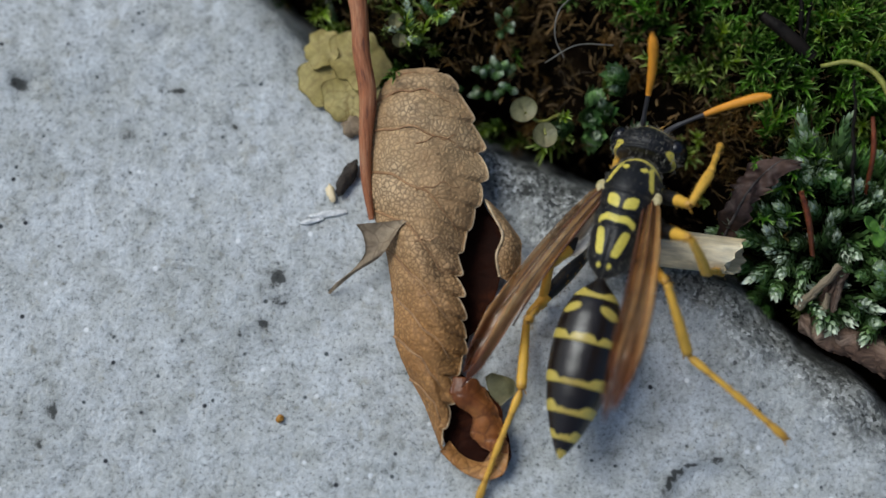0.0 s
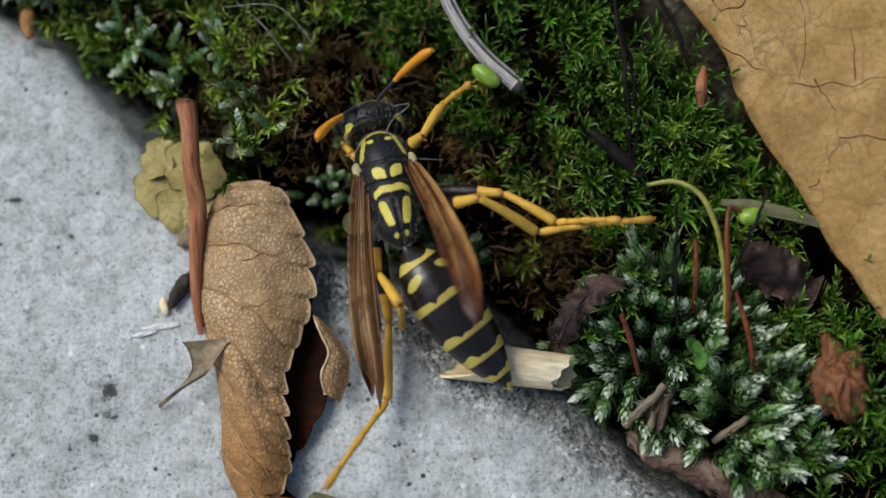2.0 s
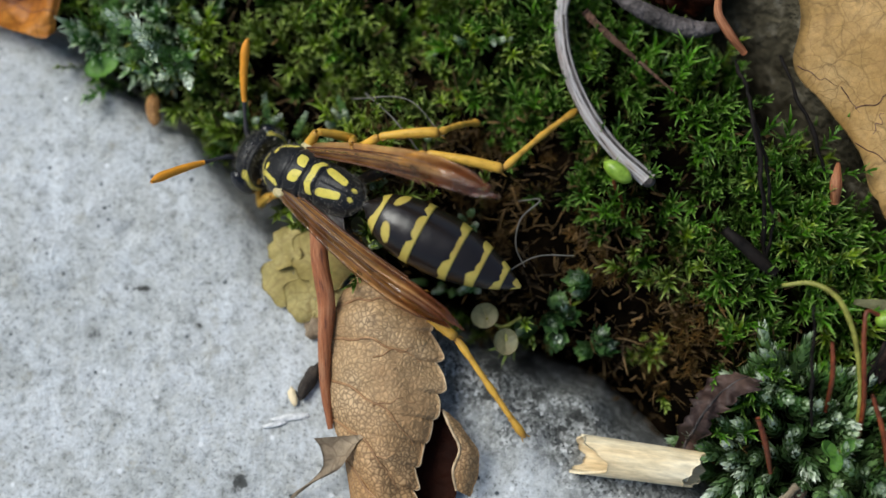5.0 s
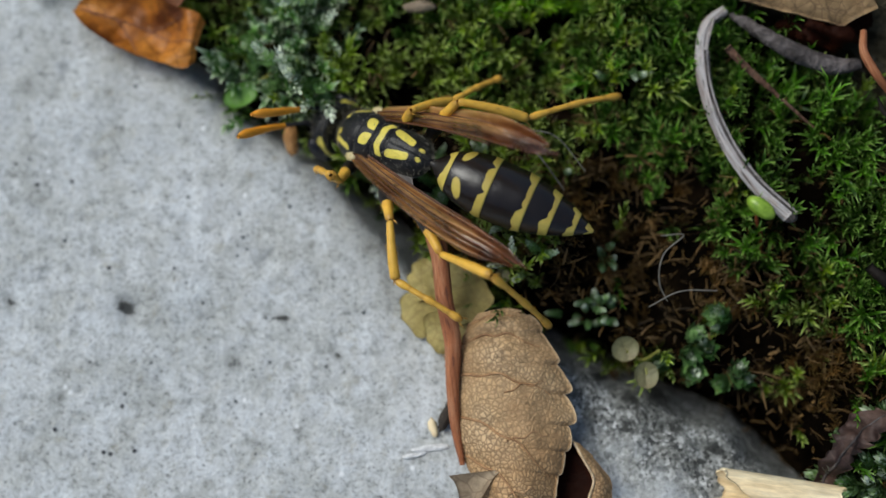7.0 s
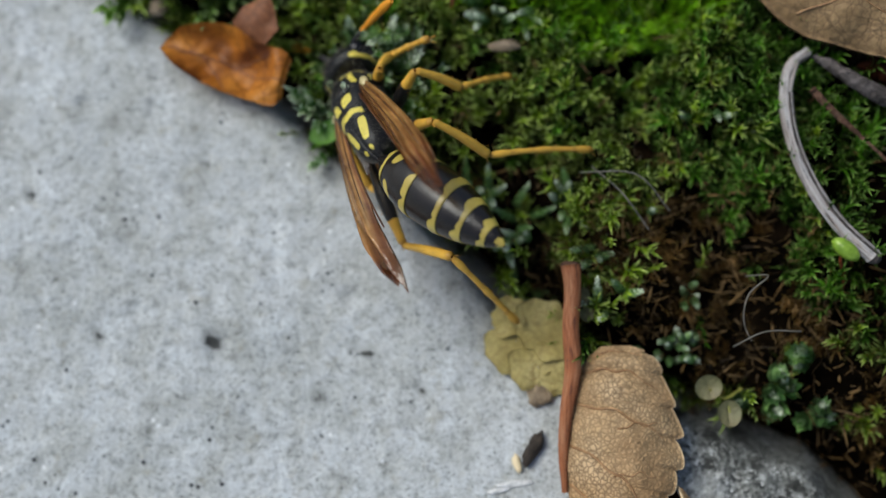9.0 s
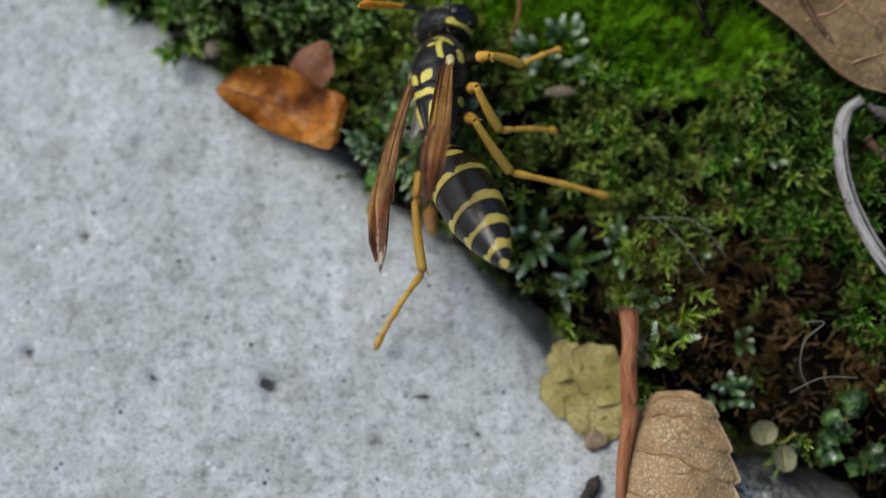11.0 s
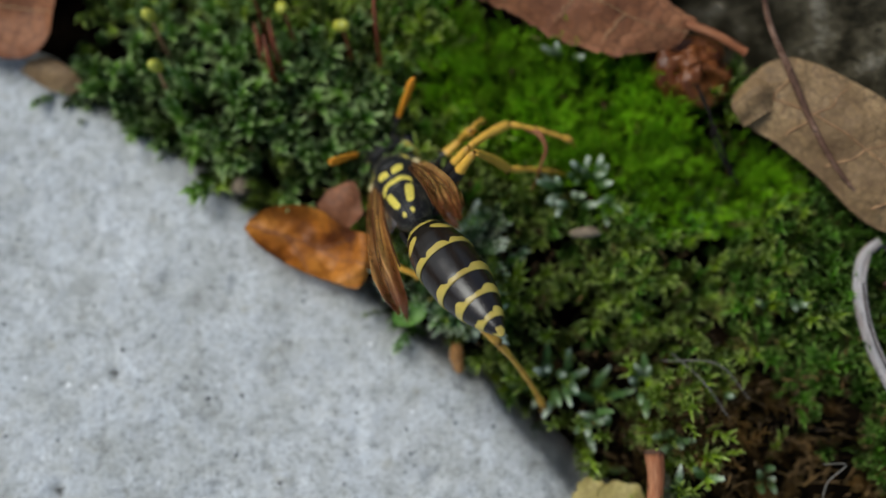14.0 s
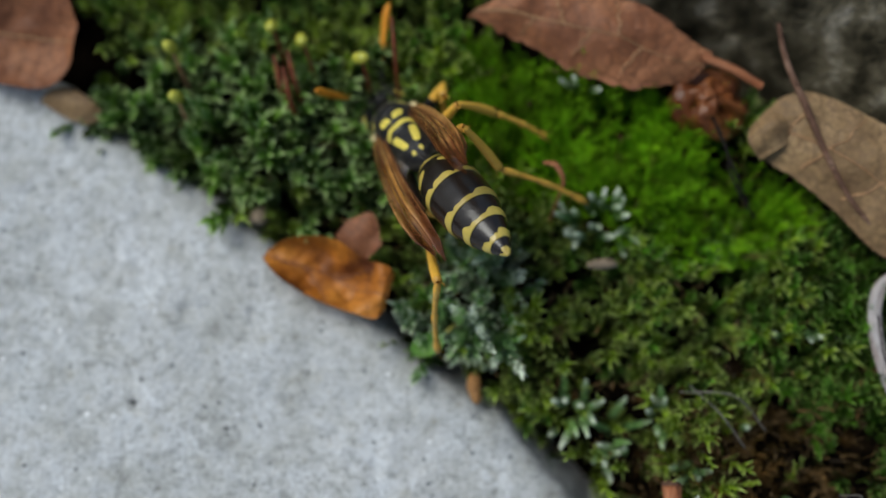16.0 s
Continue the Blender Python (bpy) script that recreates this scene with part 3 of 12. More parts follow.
    rad = np.cos(turn)[..., None] * e1[:, None] + np.sin(turn)[..., None] * e2[:, None]
    girth = np.where(x[sel] < 5, np.where(small, 0.12, 0.17), np.where(x[sel] < 10, 0.11, 0.2))[:, None] * np.sin(np.pi * np.clip(0.2 + 0.78 * frac, 0, 1)) ** 0.6
    foot = base[:, None] + ax[:, None] * (tall[:, None] * frac)[..., None] + rad * girth[..., None] * 0.55
    way = unit(ax[:, None] * 0.9 + rad * ((0.42 - 0.3 * frac) * np.where(x[sel] < -10, 2.0, np.where(x[sel] < 5, 1.3, 1.5))[:, None])[..., None])
    lens = np.where(x[sel] < 5, np.where(small, np.where(x[sel] < 0, 0.34, 0.24), 0.6), 0.84)[:, None] * (0.8 + 0.4 * rng.rand(n, count)) * np.clip(1.5 - frac, 0.6, 1.1)
    side = np.cross(way, rad)
    W = np.where(x[sel] > 10, 0.2, 0.28)[:, None, None] * lens[..., None] / 0.5
    Ln = lens[..., None]
    mid = foot + way * Ln * 0.45 + rad * 0.05
    tip = foot + way * Ln
    v = np.stack([foot - side * W * 0.4, foot + side * W * 0.4, mid + side * W * 0.5, tip, mid - side * W * 0.5, mid + rad * 0.05], 2).reshape(-1, 3)
    t = np.array([[0, 1, 5], [1, 2, 5], [0, 5, 4], [5, 2, 3], [4, 5, 3]])
    f = (np.arange(n * count)[:, None, None] * 6 + t[None]).reshape(-1, 3)
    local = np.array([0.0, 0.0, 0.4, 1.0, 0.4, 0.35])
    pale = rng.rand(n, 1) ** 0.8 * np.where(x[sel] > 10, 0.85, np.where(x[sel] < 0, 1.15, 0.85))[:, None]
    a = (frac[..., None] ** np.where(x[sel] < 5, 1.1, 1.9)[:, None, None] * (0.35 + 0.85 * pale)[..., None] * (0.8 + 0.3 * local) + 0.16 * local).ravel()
    # feet of the spindles darkened in colour for the shade between them
    wither_shade = np.repeat(np.clip(np.where(x[sel] > 10, 1.25, 0.35)[:, None] - 2.0 * frac, 0, 0.85).ravel(), 6)
    tagged(new("silver_moss", sheet_mesh("silver_moss", v, f, MOSS_SILVER, {"along": a, "wither_shade": wither_shade, "shade": np.repeat(rng.rand(n), 6 * count)}, smooth=False)), "silver-green catkin moss with whitish tips", "moss", kind="stuff")


build_moss()


def build_litter():
    """Shreds of dead leaf and old stalks caught between the shoots, thickest where the moss has withered."""
    rng = np.random.RandomState(31)
    x, y = scatter(rng, 30000, (-30, -9), (32, 36))
    brown = region(x, y)[1]
    ok = open_ground(x, y, 0.0) & (-slab_depth(x, y) > moss_margin(x, y) - 0.3) & (rng.rand(len(x)) < 0.1 + 0.55 * brown)
    x, y = x[ok], y[ok]
    n = len(x)
    turn = rng.rand(n) * 2 * np.pi
    way = np.stack([np.cos(turn), np.sin(turn), 0.35 * rng.randn(n)], -1)
    foot = np.stack([x, y, ground_height(x, y) + 0.2 + 1.3 * rng.rand(n)], -1)
    v, f, a = blades(foot, way, 0.25 + 0.9 * rng.rand(n) ** 2, 0.035 + 0.09 * rng.rand(n) ** 2, 0.5 * rng.randn(n), rng)
    tagged(new("moss_litter", sheet_mesh("moss_litter", v, f, MOSS_LITTER, {"along": a, "wither_shade": 0 * a, "shade": np.repeat(rng.rand(n) ** 1.5, 6)}, smooth=False)), "brown shreds of dead leaf caught in the moss", "litter", kind="stuff")


build_litter()

# ---- round forms ----
def lathe(stations, around=32, flat=1.0):
    """Points round a spine: rows of (y, x, z, half width, half height). Returns points, quads and each point's row and angle from the top."""
    st = np.array(stations, float)
    th = np.arange(around) / around * 2 * np.pi
    x = st[:, 1:2] + st[:, 3:4] * np.sin(th)
    z = st[:, 2:3] + st[:, 4:5] * np.cos(th) * flat
    y = np.repeat(st[:, :1], around, 1)
    return np.stack([x, y, z], -1).reshape(-1, 3), grid_faces(len(st), around, True), np.repeat(st[:, 0], around), np.tile(th, len(st))


def smooth_rows(rows, n):
    """Rows laid finer by a smooth curve through them."""
    r = np.array(rows, float)
    t = np.concatenate([[0], np.cumsum(np.maximum(np.linalg.norm(np.diff(r[:, :3], axis=0), axis=1), 1e-3))])
    u = np.linspace(0, t[-1], n)
    m = np.gradient(r, t, axis=0)
    k = np.clip(np.searchsorted(t, u, "right") - 1, 0, len(t) - 2)
    h = (t[k + 1] - t[k])[:, None]
    s = ((u - t[k])[:, None]) / h
    return (2 * s**3 - 3 * s**2 + 1) * r[k] + (s**3 - 2 * s**2 + s) * h * m[k] + (-2 * s**3 + 3 * s**2) * r[k + 1] + (s**3 - s**2) * h * m[k + 1]


def build_ball(name, rx, ry, rz, mat, pig=-1.0, n=14, around=20):
    u = np.linspace(0, np.pi, n)
    rows = np.stack([-np.cos(u) * ry, 0 * u, 0 * u, np.sin(u) * rx + 1e-4, np.sin(u) * rz + 1e-4], -1)
    v, f, y, th = lathe(rows, around)
    return sheet_mesh(name, v, f, mat, {"pigment": np.full(len(v), pig)})


def tube_mesh(name, rows, mat, n=24, around=8, attrs=None):
    """A tube along rows of (x, y, z, radius)."""
    r = smooth_rows(rows, n)
    d = unit(np.gradient(r[:, :3], axis=0))
    a = unit(np.cross(d, np.array([0.13, 0.21, 0.97])))
    b = np.cross(d, a)
    th = np.arange(around) / around * 2 * np.pi
    rad = r[:, 3].copy()
    v = r[:, None, :3] + rad[:, None, None] * (np.cos(th)[None, :, None] * a[:, None] + np.sin(th)[None, :, None] * b[:, None])
    v = np.concatenate([v.reshape(-1, 3), r[:1, :3], r[-1:, :3]])
    f = grid_faces(n, around, True)
    i = np.arange(around)
    caps = np.concatenate([np.stack([i, i, (i + 1) % around, np.full(around, n * around)], -1)[:, 1:], np.stack([(i + 1) % around, i, np.full(around, n * around + 1)], -1) + np.array([(n - 1) * around, (n - 1) * around, 0])])
    tri = np.concatenate([f[:, [0, 1, 2]], f[:, [0, 2, 3]], caps])
    run = np.concatenate([[0], np.cumsum(np.linalg.norm(np.diff(r[:, :3], axis=0), axis=1))])
    grain = {"run": np.concatenate([np.repeat(run, around), [0, run[-1]]]), "turn_x": np.concatenate([np.tile(np.cos(th), n), [0, 0]]), "turn_y": np.concatenate([np.tile(np.sin(th), n), [0, 0]])}
    return sheet_mesh(name, v, tri, mat, {**grain, **(attrs or {})})


# ---- litter: leaves, twigs, straw, stalks ----
def make_dead_leaf(name, stops, vein, cell=1500, rough=0.6, through_light=0.12, spec=0.35, crack=0.09, relief=0.00012, tip=None, coarse=0):
    """Dry leaf skin: mottled colour, a net of fine veins, wrinkled relief."""
    m, n, l, b = material(name)
    co = coords(n)
    a, f = tex_noise(n, l, 320, 5, 0.6, co), tex_noise(n, l, 3500, 4, 0.65, co)
    col = ramp(n, l, a.outputs["Fac"], stops).outputs["Color"]
    warp = n.new("ShaderNodeMix")
    warp.data_type = "VECTOR"
    warp.inputs["Factor"].default_value = 0.00035
    l.new(co, warp.inputs[4])
    l.new(tex_noise(n, l, 1200, 2, 0.5, co).outputs["Color"], warp.inputs[5])
    v = n.new("ShaderNodeTexVoronoi")
    v.feature = "DISTANCE_TO_EDGE"
    v.inputs["Scale"].default_value = cell
    l.new(warp.outputs[1], v.inputs["Vector"])
    net = ramp(n, l, v.outputs["Distance"], [(0.0, (1, 1, 1)), (crack, (0, 0, 0))]).outputs["Color"]
    fade = ramp(n, l, a.outputs["Fac"], [(0.35, (0.25,) * 3), (0.65, (0.75,) * 3)]).outputs["Color"]
    col = mix(n, l, mix(n, l, 1.0, net, fade, "MULTIPLY"), col, vein)
    grain = ramp(n, l, f.outputs["Fac"], [(0.3, (0.75,) * 3), (0.7, (1.15,) * 3)]).outputs["Color"]
    col = mix(n, l, 1.0, col, grain, "MULTIPLY")
    if tip:
        axis = n.new("ShaderNodeSeparateXYZ")
        l.new(co, axis.inputs["Vector"])
        span = n.new("ShaderNodeMapRange")
        span.inputs["From Min"].default_value, span.inputs["From Max"].default_value = 0.0095, 0.0015
        l.new(axis.outputs["Y"], span.inputs["Value"])
        col = mix(n, l, span.outputs["Result"], col, mix(n, l, 1.0, col, tip, "MULTIPLY"))
    if coarse:
        warp2 = n.new("ShaderNodeMix")
        warp2.data_type = "VECTOR"
        warp2.inputs["Factor"].default_value = 0.0016
        l.new(co, warp2.inputs[4])
        l.new(tex_noise(n, l, 420, 3, 0.6, co).outputs["Color"], warp2.inputs[5])
        for scale, wide in ((coarse, 0.03), (coarse * 2.3, 0.03)):
            w = n.new("ShaderNodeTexVoronoi")
            w.feature = "DISTANCE_TO_EDGE"
            w.inputs["Scale"].default_value = scale
            l.new(warp2.outputs[1], w.inputs["Vector"])
            line = ramp(n, l, w.outputs["Distance"], [(0.0, (0.75,) * 3), (wide, (0, 0, 0))]).outputs["Color"]
            col = mix(n, l, mix(n, l, 1.0, line, fade, "MULTIPLY"), col, tuple(0.3 * c for c in vein))
    spots = tex_noise(n, l, 700, 3, 0.6, co)
    col = mix(n, l, ramp(n, l, spots.outputs["Fac"], [(0.66, (0, 0, 0)), (0.74, (0.6,) * 3)]).outputs["Color"], col, tuple(0.5 * c for c in vein))
    l.new(col, b.inputs["Base Color"])
    b.inputs["Roughness"].default_value, b.inputs["Specular IOR Level"].default_value = rough, spec
    one = bump(n, l, None, v.outputs["Distance"], relief, 0.65)
    bump(n, l, b, f.outputs["Fac"], 0.00004, 0.6, one)
    t, s = n.new("ShaderNodeBsdfTranslucent"), n.new("ShaderNodeMixShader")
    l.new(col, t.inputs["Color"])
    s.inputs["Fac"].default_value = through_light
    l.new(b.outputs["BSDF"], s.inputs[1])
    l.new(t.outputs["BSDF"], s.inputs[2])
    l.new(s.outputs["Shader"], n["Material Output"].inputs["Surface"])
    return m


LEAF_TAN = make_dead_leaf("dry_tan_leaf", [(0.3, (0.42, 0.255, 0.12)), (0.5, (0.56, 0.375, 0.195)), (0.7, (0.68, 0.49, 0.285))], (0.1, 0.048, 0.02), 4300, crack=0.2, relief=0.00013, tip=(0.8, 0.6, 0.38))
# red-brown inside of the roll, near black to hold the hole's shadow
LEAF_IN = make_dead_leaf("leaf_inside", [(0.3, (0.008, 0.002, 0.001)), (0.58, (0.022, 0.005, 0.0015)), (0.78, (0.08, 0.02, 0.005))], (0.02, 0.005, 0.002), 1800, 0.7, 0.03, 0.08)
LEAF_TIP = make_dead_leaf("orange_tan_rim", [(0.3, (0.24, 0.09, 0.022)), (0.5, (0.46, 0.21, 0.06)), (0.7, (0.6, 0.33, 0.12))], (0.16, 0.06, 0.02), 2200, 0.4)
LEAF_RIM = mottled("pale_leaf_rim", [(0.3, (0.4, 0.27, 0.14)), (0.7, (0.66, 0.5, 0.32))], 900, 0.6)
LEAF_GOLD = make_dead_leaf("golden_leaf", [(0.3, (0.32, 0.175, 0.045)), (0.5, (0.44, 0.265, 0.085)), (0.7, (0.54, 0.35, 0.14))], (0.34, 0.19, 0.06), 2600, crack=0.05, relief=0.00003, coarse=430)
LEAF_BUFF = make_dead_leaf("buff_leaf", [(0.3, (0.13, 0.075, 0.034)), (0.5, (0.27, 0.17, 0.078)), (0.7, (0.42, 0.28, 0.14))], (0.16, 0.09, 0.05), 1700, crack=0.06, coarse=380)
LEAF_RUST = make_dead_leaf("rusty_leaf", [(0.3, (0.13, 0.045, 0.018)), (0.5, (0.25, 0.095, 0.04)), (0.7, (0.38, 0.16, 0.07))], (0.12, 0.05, 0.025), 1500)
LEAF_ORANGE = make_dead_leaf("orange_leaf", [(0.38, (0.11, 0.028, 0.004)), (0.5, (0.42, 0.14, 0.014)), (0.7, (0.58, 0.24, 0.035))], (0.2, 0.06, 0.008), 1100, 0.5)
LEAF_AMBER = make_dead_leaf("amber_leaf", [(0.32, (0.07, 0.018, 0.006)), (0.52, (0.22, 0.07, 0.018)), (0.74, (0.46, 0.19, 0.055))], (0.12, 0.035, 0.012), 1500, 0.35)
LEAF_DUN = make_dead_leaf("dun_scrap", [(0.3, (0.19, 0.135, 0.085)), (0.5, (0.3, 0.225, 0.145)), (0.7, (0.44, 0.345, 0.23))], (0.14, 0.09, 0.055), 1500)
LEAF_PURPLE = make_dead_leaf("purple_scrap", [(0.3, (0.018, 0.010, 0.009)), (0.5, (0.05, 0.028, 0.022)), (0.75, (0.17, 0.105, 0.08))], (0.1, 0.06, 0.05), 1500)
LEAF_LICHEN = make_dead_leaf("olive_lobe", [(0.3, (0.31, 0.235, 0.07)), (0.5, (0.44, 0.355, 0.12)), (0.7, (0.56, 0.47, 0.2))], (0.24, 0.16, 0.05), 1400, 0.6, 0.15, crack=0.05, relief=0.00003)
LEAF_PALE = make_dead_leaf("pale_leaflet", [(0.3, (0.12, 0.125, 0.055)), (0.55, (0.23, 0.215, 0.11)), (0.75, (0.33, 0.25, 0.16))], (0.24, 0.22, 0.11), 1500, 0.45, 0.25)
LEAF_FRESH = make_dead_leaf("fresh_leaflet", [(0.3, (0.07, 0.2, 0.02)), (0.7, (0.2, 0.38, 0.07))], (0.08, 0.2, 0.05), 1800, 0.4, 0.3)
STEM_RED = streaked("red_brown_stem", [(0.3, (0.19, 0.055, 0.022)), (0.5, (0.37, 0.13, 0.052)), (0.72, (0.5, 0.25, 0.13))], 0.5, 1.1, 0.4, 0.0001, (0.13, 0.045, 0.025))
STEM_VEIN = mottled("leaf_vein", [(0.3, (0.24, 0.12, 0.05)), (0.7, (0.44, 0.26, 0.125))], 900, 0.6)
BARK_GREY = streaked("grey_bark", [(0.3, (0.2, 0.13, 0.1)), (0.42, (0.42, 0.36, 0.34)), (0.55, (0.62, 0.6, 0.6)), (0.72, (0.34, 0.2, 0.14))], 0.55, 1.5, 0.3, 0.0002, (0.03, 0.026, 0.025))
BARK_DARK = mottled("dark_bark", [(0.32, (0.02, 0.016, 0.015)), (0.5, (0.07, 0.058, 0.055)), (0.7, (0.18, 0.155, 0.15))], 900, 0.6, 4, 0.00025)
BARK_RED = mottled("red_root_bark", [(0.3, (0.06, 0.03, 0.02)), (0.5, (0.16, 0.085, 0.055)), (0.7, (0.32, 0.2, 0.14))], 600, 0.75, 5, 0.0003, 0.2)
ROOT_BARK = streaked("root_bark", [(0.3, (0.08, 0.045, 0.032)), (0.5, (0.19, 0.12, 0.085)), (0.72, (0.4, 0.29, 0.22))], 0.8, 1.4, 0.5, 0.0003, (0.03, 0.018, 0.013), 0.2)
BLACK_STALK = mottled("black_stalk", [(0.3, (0.003, 0.0025, 0.002)), (0.7, (0.014, 0.01, 0.008))], 900, 0.7, 4, 0.00004, 0.15)
SETA_RED = mottled("red_stalk", [(0.3, (0.09, 0.02, 0.008)), (0.7, (0.24, 0.06, 0.02))], 900, 0.4)
SETA_GREEN = mottled("green_stalk", [(0.3, (0.18, 0.17, 0.03)), (0.7, (0.34, 0.34, 0.07))], 900, 0.4)
CAPSULE = mottled("green_capsule", [(0.3, (0.2, 0.36, 0.03)), (0.7, (0.36, 0.52, 0.07))], 700, 0.3, 4, 0.00002, 0.5, 0.15)
CAPSULE_Y = mottled("yellow_capsule", [(0.3, (0.38, 0.38, 0.03)), (0.7, (0.6, 0.6, 0.09))], 700, 0.35, 4, 0.00002, 0.5, 0.15)
STRAW = streaked("straw", [(0.3, (0.72, 0.53, 0.29)), (0.5, (0.85, 0.69, 0.43)), (0.7, (0.9, 0.79, 0.57))], 0.42, 0.9, 0.22, 0.00001)
PITH = mottled("straw_pith", [(0.3, (0.45, 0.4, 0.28)), (0.7, (0.72, 0.67, 0.5))], 1200, 0.8, 4, 0.0002)
FRASS = mottled("dark_pellet", [(0.3, (0.018, 0.014, 0.011)), (0.7, (0.08, 0.06, 0.045))], 1500, 0.8, 3, 0.0002)
GRAIN = mottled("orange_grain", [(0.3, (0.4, 0.17, 0.02)), (0.7, (0.55, 0.28, 0.05))], 1500, 0.5)
LIME = mottled("lime_fleck", [(0.3, (0.6, 0.6, 0.6)), (0.7, (0.82, 0.82, 0.82))], 1500, 0.8)
FIBRE = mottled("grey_fibre", [(0.3, (0.08, 0.075, 0.065)), (0.7, (0.24, 0.22, 0.19))], 1500, 0.5)
DEAD_STEM = streaked("dead_stem", [(0.3, (0.12, 0.085, 0.05)), (0.5, (0.26, 0.2, 0.13)), (0.7, (0.42, 0.35, 0.24))], 0.7)
PEBBLE = mottled("beige_pebble", [(0.3, (0.2, 0.15, 0.095)), (0.7, (0.38, 0.29, 0.2))], 900, 0.7)


def at_rows(rows, u):
    """Smooth value of rows at shares u of their length by number."""
    r = np.array(rows, float)
    t = np.linspace(0, 1, len(r))
    m = np.gradient(r, t, axis=0)
    u = np.asarray(u)
    k = np.clip((u * (len(r) - 1)).astype(int), 0, len(r) - 2)
    h = 1 / (len(r) - 1)
    s = ((u - t[k]) / h)[..., None]
    return (2 * s**3 - 3 * s**2 + 1) * r[k] + (s**3 - 2 * s**2 + s) * h * m[k] + (-2 * s**3 + 3 * s**2) * r[k + 1] + (s**3 - s**2) * h * m[k + 1]


def lamina_at(rows, u, v, base, teeth=(0, 0, 0), wrinkle=0.12, seed=1.0, quilt=()):
    """Point of a leaf sheet. rows: left x, y, z, right x, y, z, arch; v runs from the left edge to the right one."""
    p = at_rows(rows, u)
    a, b, arch = p[..., 0:3], p[..., 3:6], p[..., 6:7]
    count, left, right = teeth
    saw = (u * count + 0.35 * np.sin(9 * u + seed)) % 1.0 if count else 0 * u
    saw = saw**0.5 * (1 - saw**14) * (0.8 + 0.45 * np.sin(23 * u + seed))
    span = unit(b - a)
    edge = lambda side: np.clip((v if side else 1 - v) * 5 - 4, 0, 1)[..., None]
    q = a + (b - a) * v[..., None] + span * (right * saw)[..., None] * edge(1) - span * (left * saw)[..., None] * edge(0)
    q[..., 2] += arch[..., 0] * 4 * v * (1 - v)
    if len(quilt):
        # the skin bulges between the side veins
        lines = np.stack([a0 + (b0 - a0) * v + c0 * np.sin(np.pi * v) for (a0, _), (b0, _), c0 in quilt], -1)
        k = np.clip((lines < u[..., None]).sum(-1), 1, len(quilt) - 1)
        lo, hi = np.take_along_axis(lines, k[..., None] - 1, -1)[..., 0], np.take_along_axis(lines, k[..., None], -1)[..., 0]
        q[..., 2] += 0.3 * np.sin(np.pi * np.clip((u - lo) / (hi - lo), 0, 1)) ** 0.7 * np.sin(np.pi * np.clip(v * 0.9 + 0.1, 0, 1)) ** 0.5
    q[..., 2] += wrinkle * fractal(q[..., 0], q[..., 1], 1.6, 3, seed)
    if count:
        q[..., 2] -= 0.1 * np.exp(-(((saw - 0.02) / 0.08) ** 2)) * np.clip(v, 0, 1) * (right > 0)
    return q - np.array(base)


def lamina(name, rows, mat, base, nu=60, nv=24, thick=0.09, teeth=(0, 0, 0), wrinkle=0.12, seed=1.0, quilt=()):
    """A leaf sheet with an upper and a lower skin, closed at the rim."""
    u, v = np.meshgrid(np.linspace(0, 1, nu), np.linspace(0, 1, nv), indexing="ij")
    top = lamina_at(rows, u, v, base, teeth, wrinkle, seed, quilt)
    low = top - np.array([0, 0, thick])
    n = nu * nv
    f = grid_faces(nu, nv)
    i, j = np.arange(nu - 1), np.arange(nv - 1)
    rims = [np.stack([i * nv, (i + 1) * nv, (i + 1) * nv + n, i * nv + n], -1), np.stack([(i + 1) * nv - 1, (i + 2) * nv - 1, (i + 2) * nv - 1 + n, (i + 1) * nv - 1 + n], -1)[:, ::-1],
            np.stack([j, j + 1, j + 1 + n, j + n], -1)[:, ::-1], np.stack([(nu - 1) * nv + j, (nu - 1) * nv + j + 1, (nu - 1) * nv + j + 1 + n, (nu - 1) * nv + j + n], -1)]
    me = sheet_mesh(name, np.concatenate([top.reshape(-1, 3), low.reshape(-1, 3)]), np.concatenate([f[:, ::-1], f + n, *rims]), mat)
    return me


def add_veins(rows, leaf_part, base, list_uv, radius, mat, seed=1.0, wrinkle=0.12, teeth=(0, 0, 0), quilt=()):
    """Veins as low ribs on the sheet: each a run from (u, v) to (u, v)."""
    for (u0, v0), (u1, v1), bow in list_uv:
        s = np.linspace(0, 1, 14)
        u, v = np.clip(u0 + (u1 - u0) * s + bow * np.sin(s * np.pi), 0, 1), v0 + (v1 - v0) * s
        u = np.clip(u + 0.006 * np.sin(s * 17 + seed + u0 * 40) * np.sin(s * np.pi), 0, 1)
        p = lamina_at(rows, u, v, base, (0, 0, 0), wrinkle, seed, quilt)
        piece("vein", tube_mesh("vein", [(*q, radius * (1 - 0.65 * k)) for q, k in zip(p + np.array([0, 0, 0.01]), s)], mat, 26, 6), leaf_part)


